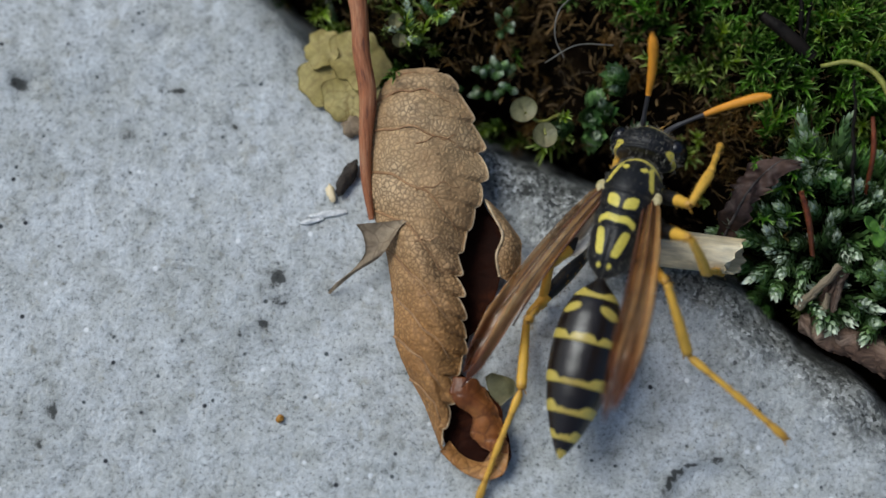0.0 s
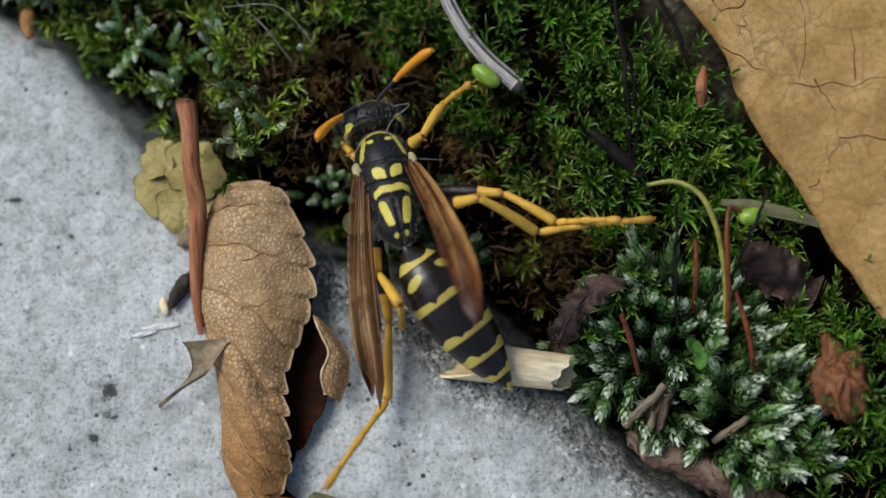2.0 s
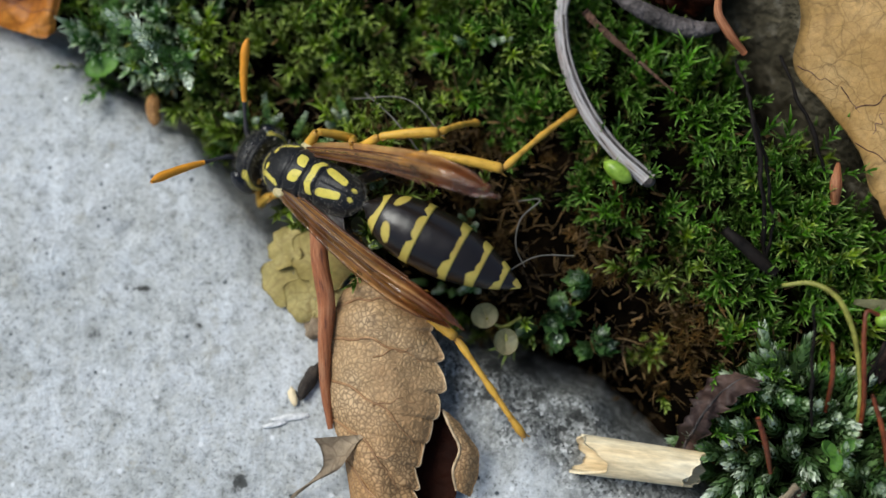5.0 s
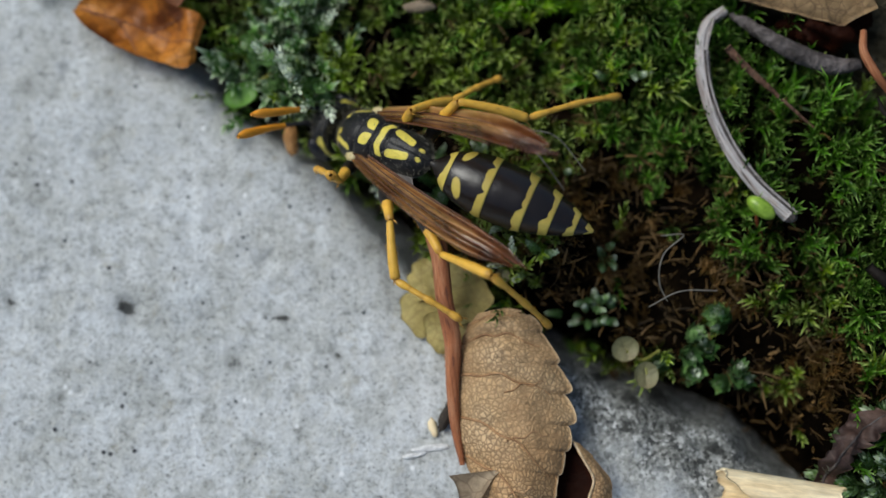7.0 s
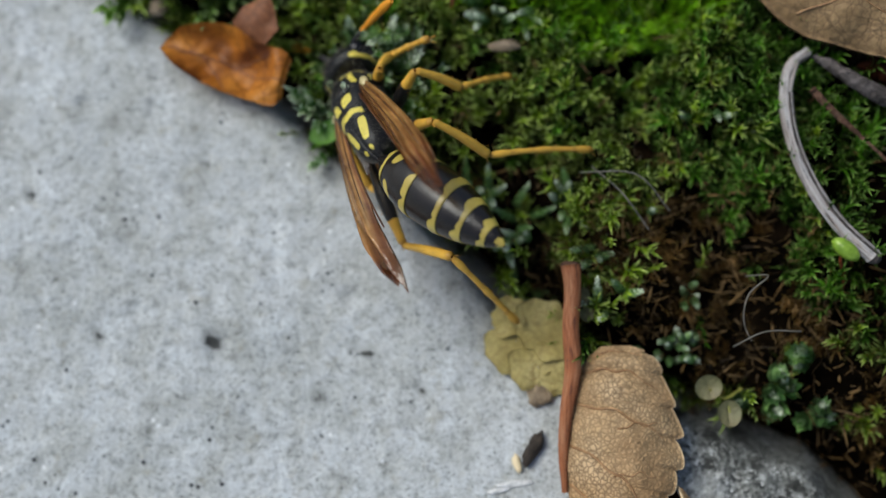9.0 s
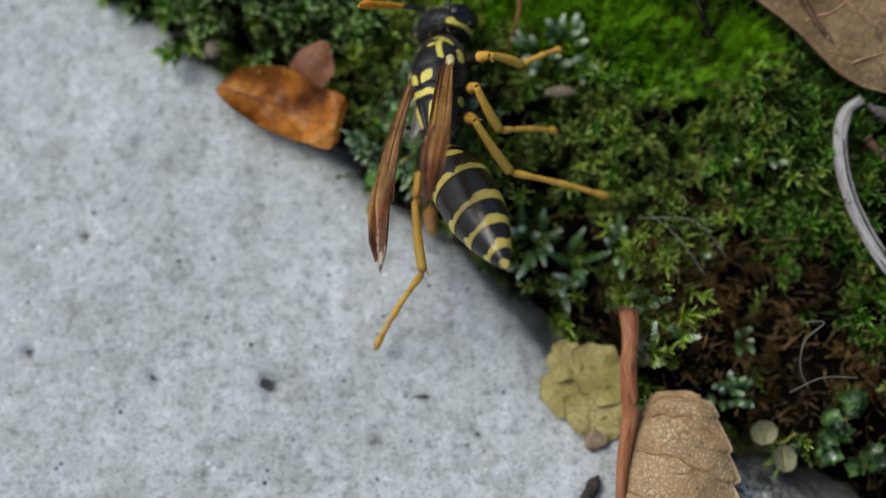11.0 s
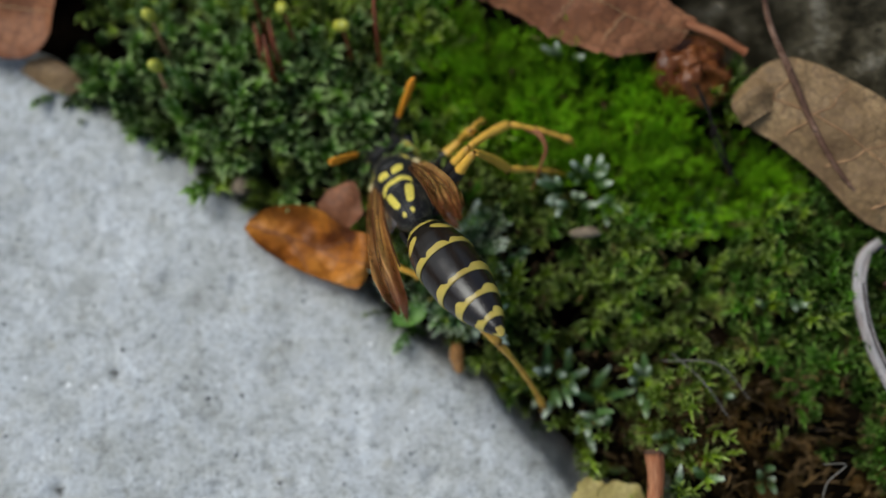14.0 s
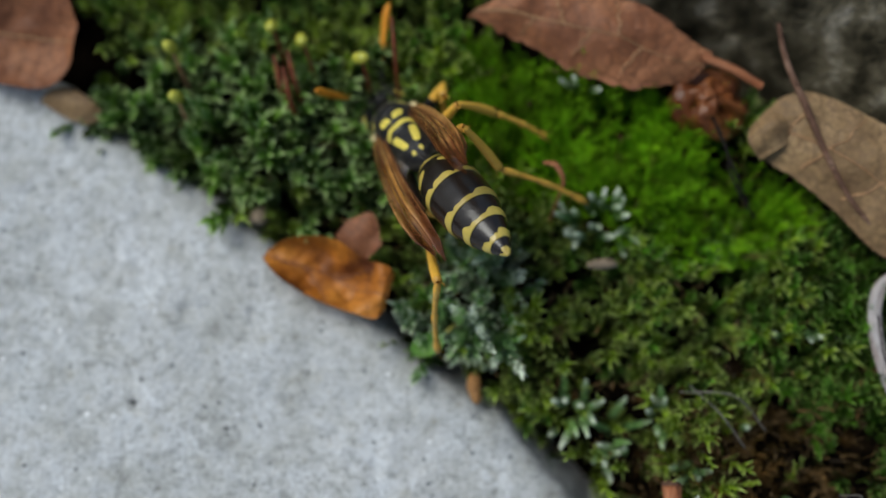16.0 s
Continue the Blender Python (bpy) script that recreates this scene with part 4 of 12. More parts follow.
# the rolled leaf on the slab
ROLL = [(-2.3, 8.35, 1.5, -1.3, 8.5, 1.5, 0.15), (-2.9, 7.6, 1.3, 0.22, 7.9, 1.5, 0.5), (-3.35, 6.3, 1.1, 1.12, 6.2, 1.5, 0.8), (-3.5, 4.8, 0.9, 1.47, 4.5, 1.5, 1.0), (-3.5, 3.2, 0.8, 1.57, 2.6, 1.5, 1.1), (-3.3, 1.6, 0.7, 1.22, 0.9, 1.5, 1.2), (-2.8, 0.2, 0.6, 0.52, -0.8, 1.6, 1.2), (-2.5, -1.3, 0.5, 0.5, -2.4, 1.6, 1.2), (-2.3, -2.9, 0.5, 0.8, -4.0, 1.4, 1.1), (-2.2, -4.5, 0.5, 0.9, -5.0, 1.3, 0.9), (-1.6, -6.0, 0.5, 0.2, -6.2, 1.2, 0.7), (-0.9, -7.3, 0.5, 0.1, -7.6, 1.1, 0.5), (-0.4, -8.6, 0.4, -0.1, -8.8, 0.8, 0.3), (-0.1, -9.4, 0.3, -0.05, -9.4, 0.5, 0.1)]
ROLL_LOW = [(-2.15, 6.8, 0.5, 0.8, 6.4, 0.3, -0.05), (-2.85, 4.5, 0.4, 1.6, 4.2, 0.3, -0.1), (-2.75, 2.5, 0.35, 1.8, 2.0, 0.6, -0.2), (-2.35, 0.5, 0.3, 2.75, 0.2, 0.8, -0.3), (-1.95, -1.5, 0.3, 2.55, -1.8, 0.7, -0.3), (-1.75, -3.0, 0.2, 1.75, -3.2, 0.6, -0.2), (-1.65, -4.4, 0.2, 1.0, -4.6, 0.5, -0.1), (-1.25, -5.6, 0.2, 0.7, -5.8, 0.5, -0.1), (-0.95, -6.5, 0.25, 1.9, -6.8, 0.8, -0.25), (-0.15, -8.3, 0.3, 2.7, -8.3, 1.0, -0.35), (0.3, -9.6, 0.3, 3.0, -9.8, 0.9, -0.35), (1.4, -10.4, 0.3, 2.4, -10.6, 0.5, -0.1)]
PIVOT = (0.5, -6.0, 0)


def build_rolled_leaf():
    leaf = thing("rolled_leaf", "dry tan toothed leaf rolled up on the slab with torn hole", "leaf", PIVOT)
    ribs = [((a, 0.0), (b, 0.97), c) for a, b, c in ((0.06, 0.07, -0.03), (0.12, 0.15, -0.03), (0.2, 0.25, -0.02), (0.29, 0.42, -0.02), (0.38, 0.54, -0.02), (0.48, 0.64, -0.01), (0.58, 0.74, 0.0), (0.68, 0.82, 0.0), (0.78, 0.9, 0.0))]
    up = piece("upper_blade", lamina("upper_blade", ROLL, LEAF_TAN, PIVOT, 320, 34, 0.09, (18, 0.0, 0.55), 0.26, 2.0, ribs), leaf, "tan net-veined upper blade")
    add_veins(ROLL, up, PIVOT, ribs, 0.085, STEM_VEIN, 2.0, 0.26, quilt=ribs)
    add_veins(ROLL, up, PIVOT, [((a + 0.04, 0.45), (a + 0.02, 0.98), -0.01) for a in (0.2, 0.3, 0.42, 0.54)], 0.045, STEM_VEIN, 2.0, 0.26, quilt=ribs)
    u = np.linspace(0.06, 0.97, 300)
    rim = lamina_at(ROLL, u, np.ones(300), PIVOT, (18, 0.0, 0.55), 0.26, 2.0, ribs)
    piece("rim", tube_mesh("rim", [(*q, 0.05) for q in rim - np.array([0, 0, 0.03])], LEAF_RIM, 600, 6), up, "pale toothed rim")
    # shadow inside the hole is carried by this blade's colour
    piece("lower_blade", lamina("lower_blade", ROLL_LOW, LEAF_IN, PIVOT, 80, 24, 0.08, (9, 0.0, 0.25), 0.18, 3.0), leaf, "red-brown inner blade darkened for the hole's shadow")
    piece("curled_edge", lamina("curled_edge", [(1.9, 2.1, 1.3, 2.2, 2.0, 1.2, 0.1), (2.35, 1.2, 1.6, 2.9, 1.2, 1.2, 0.2), (2.75, 0.3, 1.6, 3.6, 0.1, 1.0, 0.25), (2.45, -0.7, 1.7, 3.55, -1.0, 0.9, 0.3), (2.6, -1.6, 1.4, 3.2, -1.9, 0.9, 0.15)], LEAF_TAN, PIVOT, 40, 14, 0.1, (5, 0.12, 0.1), 0.15, 4.0), leaf, "tan lip curled over the hole")
    lip = [(1.95, 2.1, 1.35), (2.35, 1.2, 1.7), (2.75, 0.3, 1.7), (2.45, -0.7, 1.8), (2.6, -1.6, 1.45)]
    piece("lip_rim", tube_mesh("lip_rim", [(a - PIVOT[0], b - PIVOT[1], c, 0.07) for a, b, c in lip], LEAF_RIM, 40, 6), leaf, "pale torn rim")
    piece("inner_curl", lamina("inner_curl", [(0.5, -6.2, 1.5, 1.5, -6.3, 1.5, 0.2), (0.45, -7.2, 1.4, 2.0, -7.1, 1.2, 0.5), (1.3, -7.9, 1.2, 2.5, -7.8, 1.1, 0.45), (1.4, -8.9, 0.9, 2.8, -8.7, 1.0, 0.3), (2.3, -9.6, 0.8, 2.9, -9.6, 0.8, 0.1)], LEAF_AMBER, PIVOT, 44, 16, 0.09, (4, 0.15, 0.1), 0.25, 5.0), leaf, "orange-brown curl inside the tip")
    piece("tip_rim", lamina("tip_rim", [(1.5, -6.9, 0.7, 1.9, -6.6, 0.9, 0.05), (1.9, -8.0, 0.5, 2.65, -8.1, 1.0, 0.1), (2.1, -9.1, 0.4, 2.95, -9.3, 1.0, 0.1), (1.9, -9.9, 0.4, 2.7, -10.5, 0.9, 0.1), (1.4, -9.9, 0.4, 1.7, -10.75, 0.8, 0.1), (0.8, -9.6, 0.4, 0.7, -10.3, 0.7, 0.08), (0.3, -9.0, 0.4, -0.15, -9.5, 0.6, 0.05)], LEAF_TIP, PIVOT, 60, 12, 0.08, (0, 0, 0), 0.15, 5.5), leaf, "orange-tan rim round the open tip")
    piece("green_scrap", lamina("green_scrap", [(1.9, -6.2, 1.3, 2.2, -6.0, 1.3, 0.05), (2.1, -6.9, 1.2, 3.2, -6.3, 1.1, 0.15), (2.6, -7.5, 1.0, 3.3, -6.9, 1.0, 0.1)], LEAF_PALE, PIVOT, 20, 12, 0.06, (0, 0, 0), 0.15, 6.0), leaf, "small pale green scrap")
    stalk = piece("stalk", tube_mesh("stalk", [(a - PIVOT[0], b - PIVOT[1], c, r) for a, b, c, r in ((-4.15, 12.0, 2.6, 0.5), (-4.0, 11.2, 2.55, 0.44), (-3.85, 9.0, 2.2, 0.42), (-3.55, 7.0, 1.8, 0.42), (-3.65, 5.0, 1.4, 0.32), (-3.6, 3.0, 1.15, 0.24), (-3.35, 1.2, 0.95, 0.13))], STEM_RED, 60, 14), leaf, "red-brown leaf stalk running into the midrib")
    piece("stalk_end", build_ball("stalk_end", 0.52, 0.2, 0.5, BARK_RED, 0, 8, 14), stalk, "", (-4.15 - PIVOT[0], 12.0 - PIVOT[1], 2.6))
    piece("torn_flap", lamina("torn_flap", [(-4.0, 0.75, 1.9, -1.4, 0.95, 2.3, -0.1), (-3.7, 0.3, 1.7, -1.9, 0.6, 2.3, -0.25), (-3.6, -0.5, 1.5, -2.3, 0.0, 2.2, -0.2), (-4.2, -1.2, 1.0, -2.9, -0.7, 1.6, 0.15), (-5.0, -1.75, 0.5, -4.1, -1.3, 0.8, 0.1), (-5.4, -2.15, 0.2, -5.3, -2.2, 0.2, 0.0)], LEAF_DUN, PIVOT, 44, 14, 0.07, (0, 0, 0), 0.2, 7.0), leaf, "greyish torn flap")
    return leaf


ROLLED_LEAF = build_rolled_leaf()


def leaf_thing(name, label, rows, mat, base, veins=(), teeth=(0, 0, 0), wrinkle=0.2, seed=1.0, rib=0.08, nu=70, nv=28, vein_mat=None):
    ob = thing(name, label, "leaf", base)
    blade = piece("blade", lamina("blade", rows, mat, base, nu, nv, 0.1, teeth, wrinkle, seed), ob)
    add_veins(rows, blade, base, veins, rib, vein_mat or STEM_VEIN, seed, wrinkle)
    return ob


GOLD = [(18.2, 23.5, 5.0, 30, 27, 9.0, 0.5), (18.5, 20.2, 4.0, 33, 24, 9.0, 0.6), (18.5, 17.9, 3.5, 35, 20, 8.5, 0.7), (21.0, 14.6, 3.3, 37, 16, 8.0, 0.7), (22.2, 11.3, 3.2, 38, 11, 7.0, 0.7), (24.6, 7.4, 3.1, 38, 6, 6.0, 0.6), (26.6, 3.8, 3.0, 37, 1, 5.0, 0.5), (29, 0, 3.0, 35, -3, 4.0, 0.3)]
leaf_thing("golden_leaf", "large dry golden-tan leaf with dark cracked veins beside the moss", GOLD, LEAF_GOLD, (28, 12, 3.0),
           [((0.43, 0.0), (0.52, 0.12), 0.01), ((0.52, 0.12), (0.53, 0.4), 0.01), ((0.53, 0.4), (0.5, 0.9), 0.0), ((0.26, 0.32), (0.52, 0.16), 0.01), ((0.37, 0.06), (0.33, 0.26), 0.012), ((0.33, 0.26), (0.22, 0.36), 0.0), ((0.27, 0.0), (0.33, 0.07), 0.008), ((0.33, 0.07), (0.38, 0.06), 0.0), ((0.42, 0.05), (0.38, 0.12), 0.0), ((0.53, 0.3), (0.44, 0.33), 0.0), ((0.7, 0.03), (0.62, 0.2), 0.01), ((0.62, 0.2), (0.6, 0.5), 0.01), ((0.52, 0.2), (0.6, 0.24), 0.0)], (7, 0.15, 0), 0.35, 8.0, 0.034, vein_mat=BARK_RED)
BUFF = [(1.0, 30.1, 3.4, 1.2, 30.6, 3.5, 0.1), (1.9, 28.9, 3.2, 2.6, 31.9, 4.2, 0.5), (3.2, 27.9, 3.3, 4.4, 31.9, 4.8, 0.7), (5.2, 26.2, 3.4, 7.6, 30.2, 5.0, 0.8), (7.6, 23.9, 3.3, 10.9, 28.0, 5.0, 0.8), (10.8, 22.9, 3.2, 14.0, 25.2, 4.6, 0.7), (14.0, 22.0, 3.2, 15.6, 22.8, 3.8, 0.3)]
buff = leaf_thing("buff_leaf", "dry buff leaf with a curled tip lying against the stone", BUFF, LEAF_BUFF, (8, 27, 3.0), [((0.2, 0.25), (0.3, 0.95), 0.02), ((0.35, 0.12), (0.45, 0.95), 0.02), ((0.5, 0.1), (0.6, 0.95), 0.02), ((0.65, 0.1), (0.75, 0.95), 0.02), ((0.15, 0.4), (0.9, 0.5), 0.0)], (0, 0, 0), 0.35, 9.0, 0.07)
piece("stalk", tube_mesh("stalk", [(a - 8, b - 27, c - 3, r) for a, b, c, r in ((1.9, 35.2, 6.0, 0.13), (2.3, 33.6, 5.6, 0.15), (3.3, 31.4, 5.2, 0.18), (4.7, 28.4, 4.7, 0.16), (6.0, 26.3, 4.3, 0.13), (8.0, 24.4, 3.7, 0.1))], BARK_RED, 50, 12), buff, "purplish-red leaf stalk")
piece("curled_tip", lamina("curled_tip", [(0.9, 30.3, 3.8, 1.8, 31.3, 4.2, 0.2), (0.8, 29.5, 4.0, 2.6, 30.6, 4.6, 0.5), (1.5, 28.7, 3.6, 2.7, 29.4, 4.2, 0.3)], LEAF_BUFF, (8, 27, 3.0), 24, 14, 0.09, (0, 0, 0), 0.2, 3.3), buff)
RUST = [(-13.6, 36.2, 3.4, -13.2, 36.5, 3.5, 0.05), (-11.6, 35.4, 3.2, -11.4, 37.0, 4.0, 0.3), (-9.0, 34.0, 3.1, -8.4, 37.1, 4.2, 0.5), (-6.6, 32.9, 3.1, -5.2, 36.7, 4.4, 0.6), (-4.2, 32.6, 3.3, -2.8, 35.2, 4.4, 0.4), (-1.7, 33.2, 3.6, -1.0, 34.0, 4.2, 0.1)]
rust = leaf_thing("rusty_leaf", "reddish-brown toothed leaf lying on the moss", RUST, LEAF_RUST, (-7, 34.5, 3.0), [((0.0, 0.5), (1.0, 0.5), 0.0), ((0.3, 0.5), (0.25, 0.03), 0.0), ((0.5, 0.5), (0.45, 0.03), 0.0), ((0.7, 0.5), (0.65, 0.03), 0.0), ((0.4, 0.5), (0.35, 0.97), 0.0), ((0.6, 0.5), (0.55, 0.97), 0.0)], (12, 0.3, 0.2), 0.3, 10.0, 0.07)
piece("stalk", tube_mesh("stalk", [(a + 7, b - 34.5, c - 3, r) for a, b, c, r in ((-1.6, 34.0, 4.0, 0.2), (0.0, 33.4, 4.0, 0.24), (1.6, 32.6, 3.7, 0.22))], STEM_RED, 24, 10), rust)
ORANGE = [(-24.1, 23.3, 1.2, -23.8, 23.8, 1.3, -0.05), (-23.2, 22.3, 1.2, -22.9, 24.2, 1.9, -0.7), (-21.9, 21.5, 1.1, -21.5, 24.4, 2.1, -1.1), (-20.6, 20.9, 1.1, -20.2, 24.2, 2.1, -1.2), (-19.3, 20.5, 1.2, -18.9, 23.3, 2.1, -0.9), (-18.1, 20.2, 1.3, -17.5, 22.9, 2.1, 0.1), (-17.6, 20.6, 1.2, -17.1, 22.5, 1.6, 0.3)]
leaf_thing("orange_leaf", "glossy orange leaf piece folded like a boat at the slab's edge", ORANGE, LEAF_ORANGE, (-20.5, 22.3, 0.6), [((0.05, 0.5), (0.95, 0.45), 0.0), ((0.3, 0.5), (0.5, 0.05), 0.0), ((0.55, 0.5), (0.75, 0.9), 0.0)], (0, 0, 0), 0.6, 11.0, 0.08, vein_mat=LEAF_RUST)
leaf_thing("brown_scrap", "dull brown leaf scrap behind the orange leaf", [(-20.3, 24.5, 1.6, -19.6, 25.3, 2.0, 0.1), (-19.6, 23.5, 1.6, -18.3, 25.6, 2.2, 0.3), (-18.9, 22.9, 1.5, -17.8, 24.0, 2.0, 0.1)], LEAF_RUST, (-19, 24, 1.0), [], (0, 0, 0), 0.25, 12.0, nu=30, nv=16)
leaf_thing("tan_chip", "small tan leaf chip on the slab", [(-36.7, 31.7, 0.5, -36.2, 32.3, 0.6, 0.05), (-35.4, 30.9, 0.3, -35.2, 32.4, 0.8, 0.35), (-34.2, 30.5, 0.3, -33.9, 31.8, 0.8, 0.3), (-33.5, 30.7, 0.4, -33.3, 31.2, 0.6, 0.05)], LEAF_BUFF, (-35, 31.4, 0.2), [], (0, 0, 0), 0.2, 13.0, nu=30, nv=16)
leaf_thing("curled_brown_leaf", "curled russet leaf at the moss's rim", [(-42, 33.5, 2.2, -41, 38, 3.8, 0.5), (-39.2, 32.4, 1.6, -38.5, 38, 4.0, -0.8), (-37, 32.1, 1.5, -36.2, 37.6, 3.8, -0.9), (-35.4, 32.4, 1.9, -34.9, 36.8, 3.4, -0.4), (-34.7, 33.4, 2.2, -34.3, 35.2, 2.8, 0.1)], LEAF_RUST, (-38, 35, 1.4), [((0.0, 0.45), (1.0, 0.5), 0.0)], (0, 0, 0), 0.45, 14.0, nu=50)
leaf_thing("purple_scrap", "dark purple-brown shrivelled leaf beside the silver moss", [(13.0, 0.3, 0.6, 13.6, 0.2, 0.8, 0.1), (13.2, 1.5, 1.4, 14.0, 1.3, 1.8, 0.3), (13.7, 2.6, 2.0, 14.7, 2.3, 2.3, 0.4), (14.5, 3.6, 2.2, 15.9, 3.2, 2.4, 0.2), (15.6, 3.9, 2.0, 16.3, 3.6, 2.2, 0.1)], LEAF_PURPLE, (14.3, 2, 0.5), [((0.0, 0.5), (1.0, 0.5), 0.0)], (9, 0.35, 0.45), 1.5, 15.0, nu=60, nv=24, vein_mat=BARK_DARK)
leaf_thing("brown_curl", "shrivelled brown leaf shred in the moss", [(21.5, 4.4, 2.2, 21.9, 5.2, 2.6, 0.1), (23.2, 3.2, 2.0, 23.8, 4.7, 2.8, 0.4), (25.0, 2.4, 2.0, 25.6, 3.6, 2.6, 0.2)], LEAF_PURPLE, (23.5, 4, 1.5), [], (9, 0.45, 0.4), 1.7, 16.0, nu=50, nv=22)
leaf_thing("grass_blade", "flat grey-green grass blade lying on the moss", [(20.7, 7.05, 2.9, 20.8, 7.3, 2.9, 0.02), (22.2, 6.65, 3.0, 22.3, 7.25, 3.0, 0.12), (23.8, 6.3, 3.0, 24.0, 6.85, 3.0, 0.12), (25.6, 5.9, 2.9, 25.7, 6.25, 2.9, 0.04)], LEAF_PALE, (23, 6.7, 2.0), [], (0, 0, 0), 0.05, 17.0, nu=30, nv=8)


def crumpled(name, label, at, r, mat, seed):
    """A scrunched dead leaf: folded ball of thin skin."""
    n, k = 36, 48
    u, t = np.meshgrid(np.linspace(0.02, np.pi - 0.02, n), np.arange(k) / k * 2 * np.pi, indexing="ij")
    x, y, z = np.sin(u) * np.cos(t), np.sin(u) * np.sin(t), np.cos(u)
    d = 1 + 0.6 * fractal(x * 3 + 9 + z * 2, y * 3 + 5 - z * 2, 1.3, 5, seed) - 0.13 * np.abs(np.sin(2.3 * t + 5 * z + 3 * x))
    v = np.stack([x * d * r[0], y * d * r[1], z * d * r[2]], -1).reshape(-1, 3)
    ob = thing(name, label, "leaf", at, sheet_mesh(name, v, grid_faces(n, k, True), mat), group="crumpled leaves")
    return ob


crumpled("crumpled_leaf", "crumpled red-brown leaf beneath the rusty leaf", (-0.8, 32.0, 2.1), (2.2, 1.7, 1.6), LEAF_AMBER, 1.5)
crumpled("crumpled_leaf", "crumpled pinkish-brown leaf knot beside the silver moss", (26.0, -0.9, 2.0), (1.3, 1.8, 1.3), LEAF_RUST, 2.5)
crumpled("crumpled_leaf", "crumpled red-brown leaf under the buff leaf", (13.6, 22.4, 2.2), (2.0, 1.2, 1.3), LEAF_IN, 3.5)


def stick(name, label, rows, mat, category="twig", n=60, around=12, rough=0.0, seed=1.0):
    base = rows[len(rows) // 2][:3]
    r = [(x - base[0], y - base[1], z - base[2], q) for x, y, z, q in rows]
    me = tube_mesh(name, r, mat, n, around)
    if rough:
        co = np.empty(len(me.vertices) * 3)
        me.vertices.foreach_get("co", co)
        p = co.reshape(-1, 3) / MM
        p = p + rough * np.stack([fractal(p[:, 0] + p[:, 2] * 3, p[:, 1], 0.9, 3, seed + k) for k in range(3)], -1)
        me.vertices.foreach_set("co", (p * MM).ravel())
    return thing(name, label, category, base, me, group={"stalk": "withered stalks", "dead stem": "dead stems", "fibre": "plant fibres", "root": "roots"}.get(category, ""))


twig = thing("grey_twig", "bent pale grey twig with split bark lying on the moss", "twig", (8.4, 16.6, 2.6))
TWIG = [(8.6, 23.15, 2.3, 0.26), (7.8, 22.5, 2.4, 0.28), (7.4, 20.9, 2.5, 0.3), (7.6, 18.8, 2.6, 0.3), (8.4, 16.6, 2.6, 0.31), (9.8, 14.5, 2.5, 0.34), (11.45, 12.95, 2.4, 0.38)]
piece("bark", tube_mesh("bark", [(x - 8.4, y - 16.6, z - 2.6, r) for x, y, z, r in TWIG], BARK_GREY, 90, 16), twig, "weathered grey bark")
for k in range(5):
    a = -0.4 + 0.5 * k
    piece("bark_ridge", tube_mesh("bark_ridge", [(x - 8.4 + 0.92 * r * math.cos(a), y - 16.6 + 0.92 * r * math.cos(a) * 0.4, z - 2.6 + 0.92 * r * math.sin(a + 0.6), 0.07) for x, y, z, r in TWIG[1 + k % 2:]], BARK_DARK if k % 2 else BARK_GREY, 60, 6), twig)
piece("broken_end", build_ball("broken_end", 0.36, 0.3, 0.36, BARK_DARK, 0, 10, 14), twig, "dark broken end", (3.1, -3.7, -0.2))
stick("dark_twig", "dark grey curved twig under the buff leaf", [(8.9, 22.9, 2.4, 0.2), (10.2, 21.8, 2.9, 0.34), (12.2, 20.6, 3.1, 0.42), (13.8, 20.1, 3.1, 0.4), (14.8, 20.3, 3.0, 0.25)], BARK_DARK, rough=0.15, seed=2.0)
stick("bark_peel", "thin orange-brown curl of bark", [(14.7, 21.5, 4.2, 0.16), (14.6, 20.3, 4.5, 0.2), (15.0, 19.6, 4.4, 0.22), (15.9, 18.7, 3.8, 0.16)], STEM_RED, n=30)
stick("bark_peel", "thin brown splinter of bark stuck in the moss", [(8.5, 20.9, 3.4, 0.2), (9.2, 20.2, 3.2, 0.18), (11.0, 18.8, 2.6, 0.1), (13.0, 17.4, 1.8, 0.06)], BARK_RED, n=30, rough=0.08)
stick("bark_peel", "short pinkish-brown splinter standing in the moss", [(20.2, 13.6, 3.2, 0.1), (20.0, 12.6, 3.4, 0.28), (20.1, 11.8, 2.8, 0.2)], STEM_RED, n=20)
for rows in ([(15.6, 18.6, 2.5, 0.1), (16.0, 15.8, 3.6, 0.16), (16.3, 13.4, 3.6, 0.17), (16.5, 11.0, 3.2, 0.16), (16.7, 9.2, 2.2, 0.14)], [(16.0, 16.2, 3.3, 0.08), (16.7, 13.0, 3.2, 0.12), (16.9, 10.0, 2.6, 0.12), (16.8, 8.9, 2.0, 0.1)], [(17.5, 18.5, 3.2, 0.1), (18.6, 15.5, 3.2, 0.14), (19.6, 13.2, 2.4, 0.1)], [(18.6, 1.5, 2.0, 0.1), (18.4, 4.5, 3.4, 0.12), (18.5, 6.8, 3.8, 0.1)], [(21.0, 3.2, 2.2, 0.1), (21.8, 5.5, 3.6, 0.12), (22.5, 7.2, 4.0, 0.08)], [(-0.9, 31.0, 2.6, 0.1), (0.0, 28.8, 2.6, 0.12), (1.0, 26.4, 2.0, 0.1)], [(-0.2, 28.6, 2.6, 0.08), (0.6, 26.8, 2.4, 0.1), (1.4, 25.9, 1.8, 0.08)]):
    stick("black_stalk", "withered black moss stalk", [(a, b, c + 0.8, 0.7 * r) for a, b, c, r in rows], BLACK_STALK, "stalk", 50, 8, 0.16, rows[0][0])
